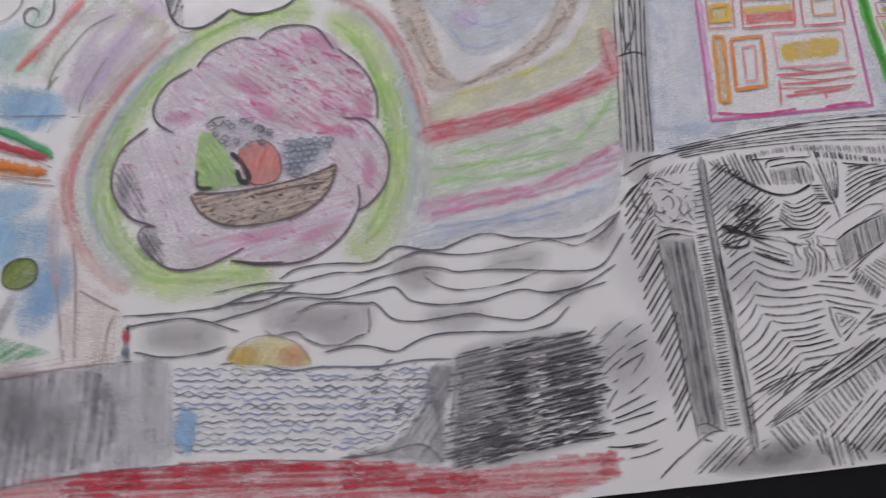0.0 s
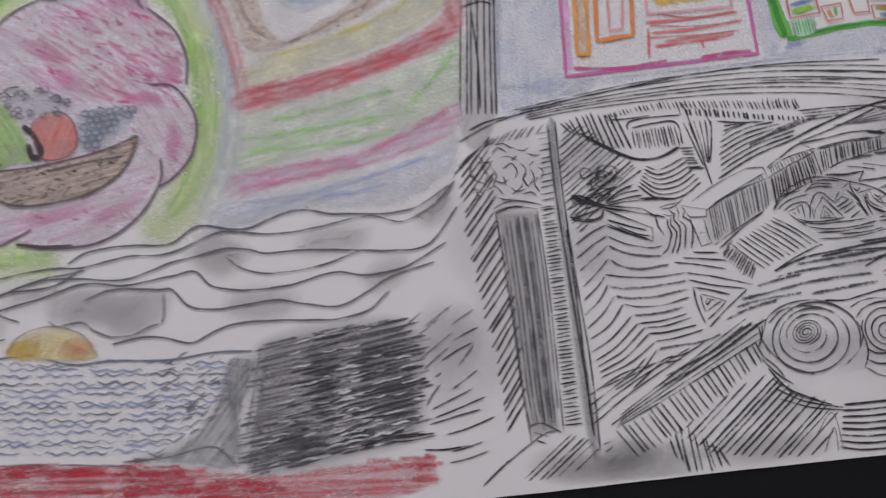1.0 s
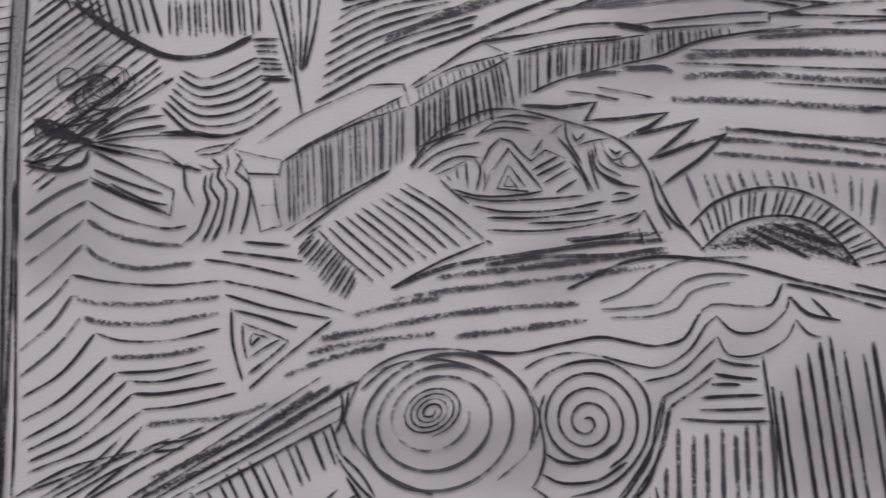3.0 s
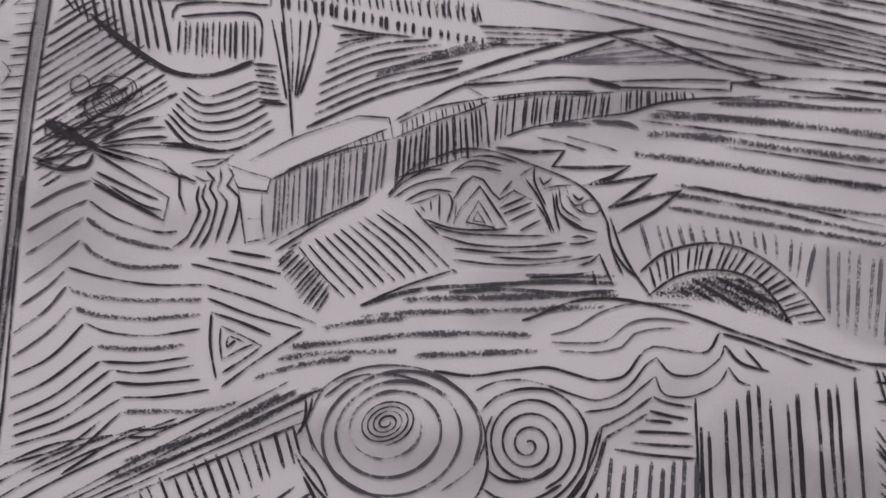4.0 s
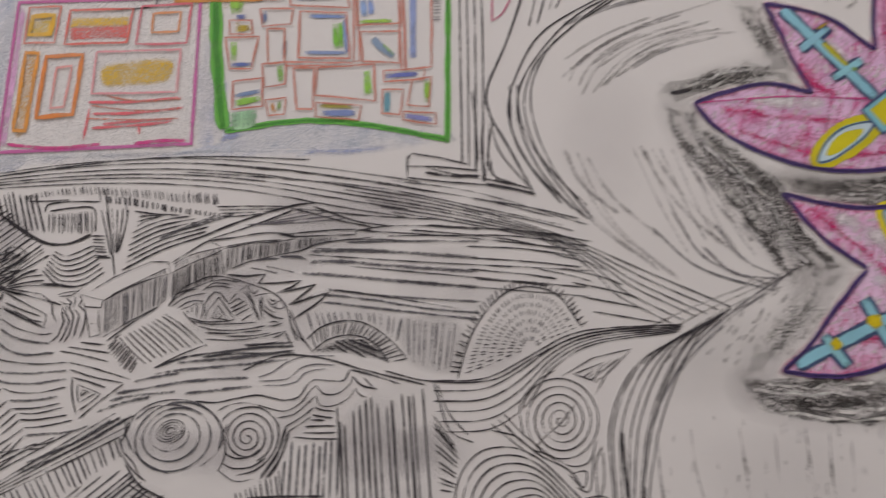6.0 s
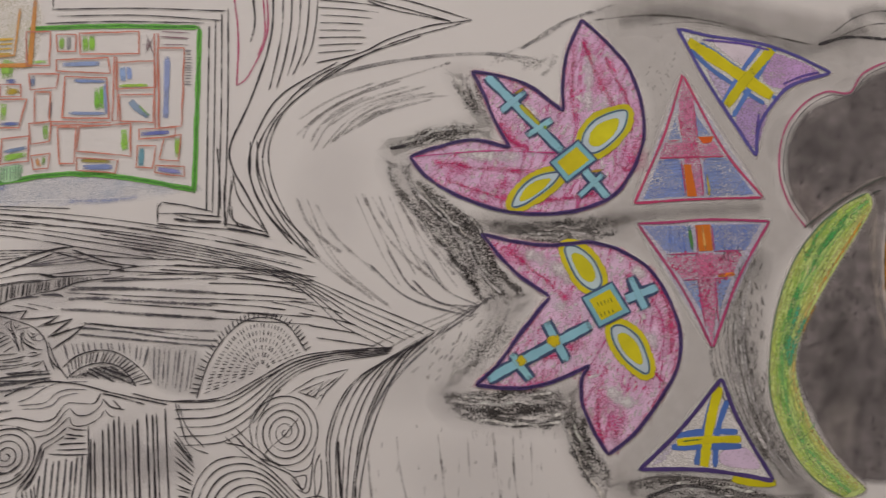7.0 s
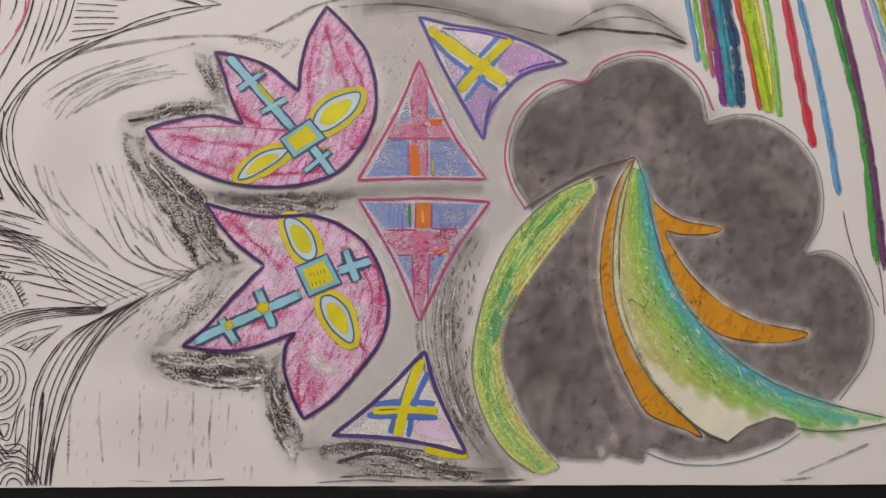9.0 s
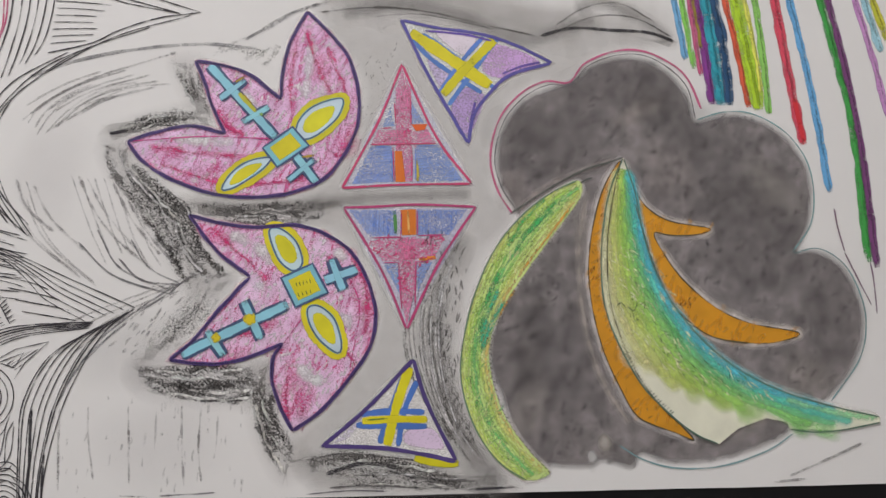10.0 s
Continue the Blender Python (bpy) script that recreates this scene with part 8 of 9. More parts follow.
m = flower(f2,
    [((650.2, 53.1), 7, 14, -20), ((599.5, 149.3), 14, 6, -20), ((681.6, 108.8), 6, 20, 10), ((643.3, 65.9), 6, 14, 0), ((628.9, 95.1), 10, 5, 20), ((609.9, 81.9), 12, 4, 8)],
    [[(637.6, 85.4), (642.2, 92), (648.5, 100.3)], [(674.5, 125.6), (681.7, 105.5), (675.8, 69.2)]],
    [((578.8, 80.7), (640, 108.6), 5.0), ((593.4, 94.3), (603.4, 79.3), 4.0), ((614.3, 111.1), (624.6, 88.5), 4.4), ((661.2, 122.2), (680.6, 128.4), 4.4), ((664.9, 135.2), (672.1, 116.1), 4.0)],
    [(635.7, 124.1), (654.1, 132.4), (663.4, 114.8), (644.4, 106.6)],
    [([(628.1, 152.4), (634.9, 153.8), (644.3, 145.5), (648.1, 133), (642.6, 128.3), (633.8, 135.8)], [(633.3, 149.6), (640.3, 144.4), (645, 134.1), (642.5, 130.7), (636.5, 137.5)]), ([(651.7, 106), (658.3, 107), (666.9, 99.4), (671.2, 85.4), (669, 79.6), (658.9, 87.1), (652.7, 97)], [(655.9, 101.9), (661.8, 100.3), (668.1, 87.1), (662.1, 88.8)])],
    [[(581.1, 163.2), (599.1, 158.1), (619.5, 155.1), (643.3, 155.9), (660.4, 150.5), (677, 138.7), (687.4, 118.9), (691.1, 99.4), (687.1, 81.6), (675.9, 65.4), (660.1, 47.7), (643.8, 36.6)], [(643.8, 36.6), (636.7, 49.9), (631.5, 65.8), (632.3, 78.1), (637.6, 86)], [(637.6, 86), (616.6, 78), (597.1, 75), (572.5, 77.7)], [(572.5, 77.7), (586.5, 89.9), (601.8, 108.3), (617.5, 125.3)], [(617.5, 125.3), (600.1, 138.9), (589.3, 150.9), (580.4, 163.9)]],
    [[(593.1, 156.5), (607.3, 142.6), (628.3, 122.1)], [(676.2, 142.7), (685.7, 115.3), (684.8, 88.6)], [(640.2, 69.1), (639.2, 53.1), (641.3, 40.4)], [(652.2, 51.5), (644.5, 41.1)], [(606.6, 92), (626.3, 91.9)], [(672.5, 82.1), (679.2, 72.3), (669.7, 59.4)], [(661.1, 139.2), (674.9, 122.1)]], [[(603.4, 152.3), (624.1, 140.9), (629.7, 128.9)], [(666.1, 142.7), (674.7, 132.3)], [(644.9, 75.6), (653.3, 65.9), (663.2, 62.6)], [(618.2, 123.7), (628.6, 115.3)], [(672, 105.2), (677.2, 91.9)]])
m.blob((598.9, 90), 4, 4, YELLOW, 0.9, lv=7.2, mat=PASTEL).blob((618.2, 100.1), 5, 5, YELLOW, 0.9, lv=7.2, mat=PASTEL)
m.lines([[(644.5, 121.4), (645.3, 118.7)], [(646.5, 121.7), (647.2, 119)], [(648.5, 122.5), (649.2, 119.5)], [(650.5, 122.8), (651.2, 120.1)], [(652.4, 123.2), (653.2, 120.5)], [(645.7, 115.4), (646.5, 112.7)], [(648, 116), (648.8, 113.3)], [(650.4, 116.4), (651.2, 113.7)], [(652.7, 117.1), (653.5, 114.4)]], 0.7, c("5f6a2a"), load=0.8, lv=7.6)
m.done()

# pennants
def pennant(name, label, corners, tint):
    m = Motif(name, label, mat=PASTEL, lift=1)
    m.line(corners, 4.0, PW, 0.7, soft=True, lv=-0.3, mat=BLEND, closed=True, sharp=True)
    m.area(corners, PW, 1.2, 1.6, smooth=False)
    m.area(corners, c(tint), 0.5, 1.2, lv=0.5, smooth=False, mat=WAX)
    return m


m = pennant("pennant", "pink and blue triangular crayon pennant with a cross", [(708.3, 257.1), (749.4, 179.1), (671.4, 178.2)], "b9bcdc")
m.area([(688.5, 203.7), (701.4, 203.7), (702.3, 181.2), (676.8, 180.3)], c("7d97cf"), 0.5, 1, mat=WAX, lv=1, smooth=False).area([(716.4, 203.7), (731.5, 203), (744.2, 181.2), (716.5, 180.5)], c("7d97cf"), 0.5, 1, mat=WAX, lv=1, smooth=False)
m.area([(701.3, 229.7), (703.4, 216.6), (695.4, 216.2)], c("7d97cf"), 0.5, 1, mat=WAX, lv=1, smooth=False).area([(713.2, 233.5), (721.7, 218.5), (713.3, 217.7)], c("7d97cf"), 0.5, 1, mat=WAX, lv=1, smooth=False)
m.area([(704, 241), (708.3, 254.3), (713.9, 241), (713.7, 181.2), (703.4, 181.2)], c("e0719a"), 0.48, 1, mat=WAX, lv=1.4, smooth=False).area([(693, 214.7), (723.5, 214.7), (728.7, 205.1), (688.5, 205.1)], c("e0719a"), 0.48, 1, mat=WAX, lv=1.7, smooth=False)
m.area([(703.2, 200.8), (707.7, 200.8), (709.5, 181.2), (703.4, 181.2)], c("cf6a1e"), 0.95, 1, lv=2.2, smooth=False).area([(713.6, 217.7), (723.5, 217.7), (721.7, 214), (716.5, 213.3)], c("cf5a1e"), 0.9, 1, lv=2.2, smooth=False)
m.line([(716.5, 194.6), (716.9, 181.2)], 2.6, c("b3a43a"), 0.9, lv=2.6)
m.hatch([(678.5, 181.1), (690.3, 201.8), (728.7, 201.9), (743.2, 181.2)], 5, 1.6, 1.0, c("5f7cc0"), 0.34, lv=1.2, mat=WAX, smooth=False).dabs([(704, 241), (712.9, 241), (713.7, 203.7), (725.2, 203.8), (693.8, 203.7), (703.5, 214.8)], 80, 4, 1.1, c("c04474"), 70, 50, load=0.45, lv=2.9)
m.lines([[(708.3, 257.1), (693.6, 220.3), (671.4, 178.2)], [(671.4, 178.2), (707.9, 179.4), (749.4, 179.1)], [(749.4, 179.1), (728.7, 209.2), (708.3, 257.1)]], 1.7, c("b23a63"), load=0.9, lv=4)
m.lines([[(703.3, 233.4), (704.2, 216.2)], [(713.3, 237.2), (713.3, 216.9)], [(693.7, 215.4), (704.2, 215.8)], [(688.2, 205.1), (714.7, 205.1), (728.7, 205.1)], [(702.2, 203.7), (702.7, 181.2)], [(713.7, 203.7), (713.4, 181.2)]], 1.0, c("b23a63"), load=0.8, lv=4)
m.lines([[(688.2, 203.7), (701.4, 203.7)], [(716.1, 203.7), (730.8, 203.7)], [(715.8, 203.7), (715.8, 181.2)], [(701.4, 202.9), (701.7, 181.2)]], 0.8, c("5b79bd"), load=0.8, lv=4.4)
m.done()
m = pennant("pennant", "blue and pink triangular crayon pennant with a cross", [(672.3, 166), (751.3, 164.8), (709, 92.2)], "b9b8dc")
m.area([(675.4, 164.6), (703.9, 164.1), (704, 147.9), (687.6, 147.8)], c("7d97cf"), 0.5, 1, mat=WAX, lv=1, smooth=False).area([(716.2, 164.1), (746.4, 163.4), (735.3, 147.9), (716.2, 147.9)], c("7d97cf"), 0.5, 1, mat=WAX, lv=1, smooth=False)
m.area([(695.3, 131.9), (704.7, 131.9), (705.6, 112.2)], c("7d97cf"), 0.5, 1, mat=WAX, lv=1, smooth=False).area([(714.2, 129.9), (725, 132), (715.7, 113.9)], c("7d97cf"), 0.5, 1, mat=WAX, lv=1, smooth=False)
m.area([(704.6, 147.2), (715.6, 147.3), (714.3, 115.6), (709, 93.8), (704.9, 115.6)], c("e0719a"), 0.48, 1, mat=WAX, lv=1.4, smooth=False).area([(687, 145.7), (732.6, 146.6), (725.7, 133.3), (695.3, 132.7)], c("e0719a"), 0.48, 1, mat=WAX, lv=1.7, smooth=False)
m.area([(706.2, 164), (715.5, 164.1), (715.5, 148.3), (707, 148.2)], c("c06a20"), 0.95, 1, lv=2.1, smooth=False)
m.line([(710.7, 163.3), (711.1, 148.6)], 1.6, c("d9a05a"), 0.8, lv=2.6).line([(702.8, 163.3), (703.3, 149.2)], 2.4, c("4f8a4a"), 0.9, lv=2.6).line([(716.6, 133.4), (726.8, 134.4)], 3, c("cf7a20"), 0.9, lv=2.6)
m.hatch([(677.2, 163.9), (745.7, 163.4), (733.6, 147.9), (689.3, 147.8)], 88, 1.6, 1.0, c("5f7cc0"), 0.34, lv=1.2, mat=WAX, smooth=False).dabs([(687.7, 145.7), (731.8, 145.8), (715, 122.4), (709, 95.5), (704.2, 122.4)], 110, 4, 1.1, c("b93a6c"), 20, 60, load=0.5, lv=2.9)
m.lines([[(672.3, 166), (690.8, 166.1), (714.8, 166.9), (751.3, 164.8)], [(751.3, 164.8), (728.5, 131), (709, 92.2)], [(709, 92.2), (694.7, 127.4), (672.3, 166)]], 1.7, c("a83a6a"), load=0.9, lv=4)
m.lines([[(687.6, 147.1), (706.3, 147.2), (706.9, 164)], [(716.2, 164.1), (716.2, 147.9), (733.6, 147.9)], [(694.7, 131.9), (704.7, 131.9), (706.3, 102.2)], [(726.1, 132), (714.9, 132), (714, 105.5)]], 1.0, c("a83a6a"), load=0.75, sharp=True, lv=4)
m.done()
CR = c("c6bc14")
m = pennant("pennant", "violet and blue curved pennant with a yellow diagonal cross", [(708.1, 287.4), (729.1, 281.5), (758, 276.3), (779.4, 267.7), (801.7, 256.1), (775.3, 248.5), (760.7, 235.3), (752.8, 222.2), (748, 204.4), (735.8, 227.7), (721.8, 254.3)], "d9d2e2")
m.area([(729.1, 279.5), (754.3, 275.5), (746.9, 261.9)], c("d3c4d8"), 0.8, 2, lv=1).area([(766.9, 269.6), (795.3, 256.1), (769.9, 246.6), (757.6, 253.1)], c("b694c4"), 0.6, 2, lv=1).area([(723.6, 260.1), (737.8, 248.5), (734.1, 235.4)], c("bcb0d6"), 0.65, 2, lv=1).area([(746.6, 241), (759.1, 235.3), (748, 209.2), (737.6, 225.9)], c("ac90c4"), 0.6, 2, lv=1)
m.lines([[(721.1, 277.6), (743.4, 260.1), (766.2, 239.1)], [(713.5, 274.9), (729, 258.2), (757.3, 237.1)], [(736.6, 229.6), (750.4, 248.6), (768.8, 273.5)], [(730.6, 237.2), (746.9, 260.1), (759.7, 274.7)]], 3.2, c("4f74b6"), load=0.95, lv=2.2)
m.line([(713.9, 278.7), (736.2, 262), (762.7, 241.7)], 8.2, CR, 1.1, lv=2.6, taper=0.1).line([(733.1, 236.4), (746.8, 252.3), (766.2, 272.3)], 7.0, CR, 1.1, lv=2.8, taper=0.1)
m.lines([[(708.1, 287.4), (721.8, 255.5), (735.8, 227.7), (748, 204.4)], [(748, 204.4), (751.8, 222.2), (760.7, 235.3), (775.3, 248.5), (801.7, 256.1)], [(801.7, 256.1), (779.4, 268.4), (758, 276.3), (729.1, 281.5), (709.2, 286.7)]], 2.3, c("4f4a92"), load=0.95, lv=4)
m.lines([[(770, 249.3), (782.6, 254.2), (795.3, 256.9)], [(721.8, 279.5), (747.2, 276.3), (765.1, 271.6)], [(728.8, 241), (742.8, 216.6)], [(753.7, 233.4), (749.2, 216.6)]], 1.6, c("5b4796"), load=0.7, lv=3.6)
m.done()
m = pennant("pennant", "small violet pennant with a yellow and blue cross", [(712.5, 75.1), (720.1, 50), (736.2, 17), (696.1, 25.5), (660.8, 27.9), (686, 48.3)], "d9d4e2")
m.area([(708.9, 35.8), (723.4, 35.7), (728.2, 24.7), (707.3, 28)], c("cbb4d4"), 0.8, 2, lv=1).area([(682.9, 43.6), (676.7, 32.6), (667.2, 29.6)], c("c9bdda"), 0.5, 2, lv=1)
m.lines([[(707, 65.9), (700.6, 49.9), (692.8, 28.6)], [(714.5, 62.8), (707.1, 46.7), (703.1, 26.4)], [(681.3, 44.9), (700.6, 46.2), (718.5, 45.1)], [(679.7, 38.9), (699.1, 37.9), (720.1, 37.3)]], 3.8, c("456ab0"), load=1, lv=2)
m.line([(710.3, 70.6), (702.9, 49.9), (697, 27.4)], 6, CR, 1.1, lv=2.6, taper=0.1).line([(683, 41.1), (700.7, 41.7), (720.2, 41.1)], 4.6, CR, 1.1, lv=2.8, taper=0.1).line([(684.5, 41.5), (697.5, 42.1)], 1.2, c("5a7a3a"), 0.7, lv=3.3)
m.lines([[(712.5, 75.1), (720.1, 50), (736.2, 17)], [(712.5, 75.1), (686, 48.3), (660.2, 27.3)], [(660.8, 27.9), (692.9, 26.1), (715.4, 22.4), (735.3, 17.7)]], 2.6, VIOLET, load=0.95, lv=4)
m.line([(712.2, 20.2), (725, 17.1), (737.2, 16.7)], 4.5, CR, 1.0, lv=3)
m.done()

# black cloud
m = Motif("black_cloud", "black rubbed charcoal cloud with pale rim and thin pink and teal outline", mat=SMUDGE)
cl = [(768.4, 178.3), (766, 196.4), (772.8, 217.7), (785.6, 232.6), (801.8, 239.3), (815.1, 243.8), (827.4, 253.4), (843.8, 257.9), (861.6, 255.3), (876.2, 243.8), (884.1, 230.3), (887.9, 215.3), (905.2, 219.2), (922.5, 216.7), (939.1, 206.5), (950.2, 189.4), (953.2, 171.3), (949.1, 150), (940.3, 133.2), (952.8, 132.6), (966.2, 123), (973.4, 105.3), (974, 88.6), (967, 68.8), (952.2, 50.9), (928.5, 34.9), (919.7, 27.1), (898.1, 19.4), (878.6, 15.4), (856.2, 14.9), (840.4, 19.6), (833.7, 12.6), (819.4, 16.6), (808.1, 13.6), (792.2, 14.6), (780.1, 17.7), (768.7, 38.7), (762.5, 54.7), (757.2, 69.2), (757.5, 85.5), (763.4, 100.5), (775.6, 124.1), (782.9, 143), (777.3, 159.8)]
m.area(cl, c("7d7876"), 0.92, 5)
for q, rx, ry, a in (((798.7, 203.6), 30, 20, 20), ((778, 214.7), 16, 12, 20), ((863.7, 233.3), 14, 12, 0), ((934.1, 157), 12, 20, 10), ((780.8, 69.1), 8, 26, -15), ((839.2, 240.7), 30, 14, 10), ((898.5, 181.8), 32, 24, 0), ((912.4, 142.8), 24, 30, 0), ((800.6, 69.1), 16, 40, -15), ((954.6, 95.1), 18, 30, 0), ((781.6, 95.5), 10, 30, -20), ((876.6, 214.6), 20, 16, 0)):
    m.blob(q, rx * 1.5, ry * 1.5, c("4c4948"), 0.2, a, lv=1)
for q, rx, ry, a in (((867.6, 185.3), 14, 20, 30), ((929.1, 174.7), 10, 20, 40), ((852.4, 222), 16, 6, 30), ((937.9, 62.2), 16, 10, -30), ((817, 143), 7, 26, 10), ((776.9, 43.5), 9, 20, -30), ((889.7, 33.5), 24, 8, 10), ((773.5, 174.7), 8, 12, 0)):
    m.blob(q, rx * 1.4, ry * 1.4, c("a89f99"), 0.22, a, lv=1.4)
m.dabs(cl, 150, 20, 5, c("464342"), 55, 25, load=0.12, soft=True, lv=1.6)
m.dabs(cl, 90, 10, 3.0, c("a39c98"), 55, 30, load=0.1, soft=True, lv=2)
m.dabs(cl, 420, 6, 1.8, c("3d3a39"), 50, 40, load=0.2, lv=2.2, soft=True).dabs(cl, 260, 5, 1.5, c("b0aaa6"), 50, 40, load=0.12, lv=2.3, soft=True)
m.lines([[(818.4, 174.6), (811.6, 136.1), (812.2, 95.3), (820, 62.5), (834.9, 35.3)], [(846.1, 174.6), (862, 155.1), (890.6, 148.1)], [(857.6, 139.4), (876.3, 115.3), (904.7, 95.1), (935.4, 85.8)], [(877.4, 85.2), (905.1, 62.2), (939.5, 47.7)], [(773.1, 160.5), (797.8, 178.3), (836.6, 192.7)]], 4.5, c("a39c97"), load=0.5, soft=True, lv=3)
m.blob((812.2, 18.3), 3.4, 4.4, PW, 0.6, lv=3).blob((819.9, 25.9), 5, 7, c("9d9691"), 0.7, lv=3)
m.line([(773.2, 159.8), (764.9, 174.8), (761.1, 194.6), (766.8, 218.4), (780.3, 235.3), (796.6, 243.9), (811.5, 243.1), (822.1, 255.2), (840.5, 262.9), (858.4, 262.9), (875.8, 254.1), (885.7, 242.8), (892.1, 223.9)], 1.5, c("b35a7d"), 0.85, mat=PENCIL)
m.line([(775.6, 162.3), (767.3, 176.6), (763.8, 194.6), (769.6, 217.3), (782.7, 233.4), (798.3, 241.6), (812.2, 241.5), (824.2, 253.7), (841.1, 260.2), (858.3, 260.2), (873.8, 251.4), (884.6, 237.8), (888, 217.6)], 0.8, GRAPH, 0.6, mat=PENCIL)
m.lines([[(888.8, 216.8), (905.4, 221.4), (922.8, 220.1), (941.1, 208.8), (952.5, 191.2), (955.3, 171.4), (951.2, 150), (937.8, 132.5)], [(937.8, 131.9), (954, 134.7), (968, 125.1), (975.3, 107.1), (976.3, 88.6), (969.6, 68.7), (950.7, 46)], [(827.8, 24.4), (840.2, 16.6), (859.1, 11.2), (884.6, 11.7), (910.9, 19.3), (927.2, 28.6)]], 1.0, c("6d8f92"), load=0.75, mat=PENCIL)
m.done()

# green and ochre leaves
m = Motif("green_leaf", "curved green pastel leaf band at the cloud", mat=PASTEL, lift=6)
rim, hem = [(813.2, 179.7), (797.4, 172.5), (779.8, 159.7), (762.3, 139.3), (749, 112), (741.7, 85.3), (739.6, 65.7), (742.9, 46.5), (750.4, 29.2), (761.3, 15.3), (774.8, 6.6)], [(815.2, 171.1), (803.6, 155.1), (791.1, 139.4), (775.3, 118.8), (762.1, 98.5), (756.5, 82), (756.9, 65.7), (762, 46.5), (769.7, 32.3), (780.6, 18.3), (787.7, 10.3)]
band = rim + hem[::-1]
m.line(band, 3.4, c("cfcbc8"), 0.6, soft=True, closed=True, lv=-2, mat=BLEND)
m.area(band, c("bfcc86"), 1.05, 1.6)
pr, ph = even(path(rim), 24), even(path(hem), 24)
for k, col in enumerate(("c6d37c", "bbd06c", "a5c962", "88c066", "76bb74", "96c470", "b6cc6c", "c8cf7c", "cdb670")):
    q = pr + (ph - pr) * (k + 0.6) / 9.6
    m.line(q, 2.6, c(col), 0.55, soft=True, mat=WAX, lv=0.8 + 0.15 * k, wob=1.0, vary=0.3)
    m.line(cut(q, rng.uniform(0, 0.3), rng.uniform(0.6, 1)), 1.3, tuple(v * 0.85 for v in c(col)), 0.32, mat=WAX, lv=2.4, wob=1.2, vary=0.5)
m.lines([[(793.8, 169.3), (779.7, 155.1), (769.1, 139.3)], [(800.6, 167.5), (782.9, 149.8), (772.4, 135.9)], [(763.7, 125.6), (754.9, 105.2), (752, 88.6)]], 3.6, c("3f9e5c"), load=0.55, soft=True, mat=WAX, lv=2.6, wob=1.0)
m.lines([[(766.7, 108.6), (758, 93.6), (751.8, 78.7)], [(763.5, 115.4), (756.5, 100.2), (751.2, 82)]], 4.2, c("35a287"), load=0.6, soft=True, mat=WAX, lv=2.8)
m.lines([[(807.3, 162.2), (793, 144.6), (778.9, 127.3)], [(773.5, 115.4), (765.5, 103.6), (761.4, 95.2)]], 1.8, c("cf9a3c"), load=0.6, soft=True, mat=WAX, lv=3)
m.dabs(band, 80, 7, 0.9, c("5fa864"), 62, 30, load=0.4, lv=3.1, mat=WAX).dabs(band, 90, 6, 0.9, c("dde2a0"), 62, 30, load=0.5, lv=3.2, mat=WAX).dabs(band, 60, 2.4, 0.6, c("3f4a34"), 60, 50, load=0.55, lv=3.4)
m.line(rim, 0.9, c("56705a"), 0.85, mat=PENCIL, lv=4)
m.rungs(hem, [(x + 1.7, y - 1.0) for x, y in hem], 70, 0.9, c("4a463e"), load=0.75, mat=COAL)
m.lines([[(771.2, 159.6), (797.5, 176.1), (818.7, 186.6), (832.8, 190.6), (841.6, 193.6)], [(814.1, 177.6), (818.4, 180.1), (822.6, 181.2)]], 1.1, c("4a4f4a"), load=0.8, mat=PENCIL, lv=4)
m.done()
m = Motif("ochre_leaf", "ochre pastel leaf stripes beside the green leaf", mat=PASTEL, lift=6)
for o in ([(839.8, 191.4), (828.5, 174.7), (820.4, 149.9), (816.6, 125.6), (817.5, 101.9), (822, 78.7), (829.2, 59.2), (838, 41.6), (847.4, 35.3), (861.6, 29.9), (870.1, 26.1), (865.1, 33), (854.4, 43.8), (842.4, 60.8), (833.8, 82), (828.3, 105.2), (827.9, 129.1), (830, 149.9), (835.4, 174.7)], [(845.8, 174.8), (853.7, 162.3), (866.8, 153.5), (890.4, 148.2), (881.6, 144.7), (866.2, 144.7), (857.1, 146.4), (860.5, 136), (871.2, 118.8), (888.4, 101.9), (907.7, 91.8), (936.4, 85.2), (923.3, 80.2), (903.3, 80.3), (883.8, 85.2), (868.1, 98.5), (859.2, 115.4), (852.2, 139.5), (847.7, 160.5)]):
    m.line(o, 5.5, c("cfc9c4"), 0.75, closed=True, soft=True, lv=-2, mat=BLEND)
    m.area(o, c("c0841a"), 1.1, 1.2)
    m.dabs(o, 50, 9, 2.2, c("cf9526"), 60, 30, load=0.35, lv=1, mat=BLEND)
    m.dabs(o, 12, 3, 0.8, c("8a6018"), 60, 40, load=0.45, lv=1.3, mat=WAX)
    m.line(o, 0.8, c("4a4534"), 0.62, closed=True, mat=PENCIL, vary=0.5)
m.dabs([(869.3, 105.9), (876, 105.9), (874.6, 96.5), (869.3, 96.5)], 9, 2, 0.9, INK, 70, 60, load=0.8, mat=COAL)
m.dabs([(819.2, 139.4), (823.3, 139.4), (823.2, 108.6), (818.5, 108.6)], 14, 2, 0.7, c("5a4420"), 80, 40, load=0.7, mat=COAL)
m.done()
m = Motif("green_leaf", "long leaf blended from lime to teal pastel", mat=PASTEL, lift=8)
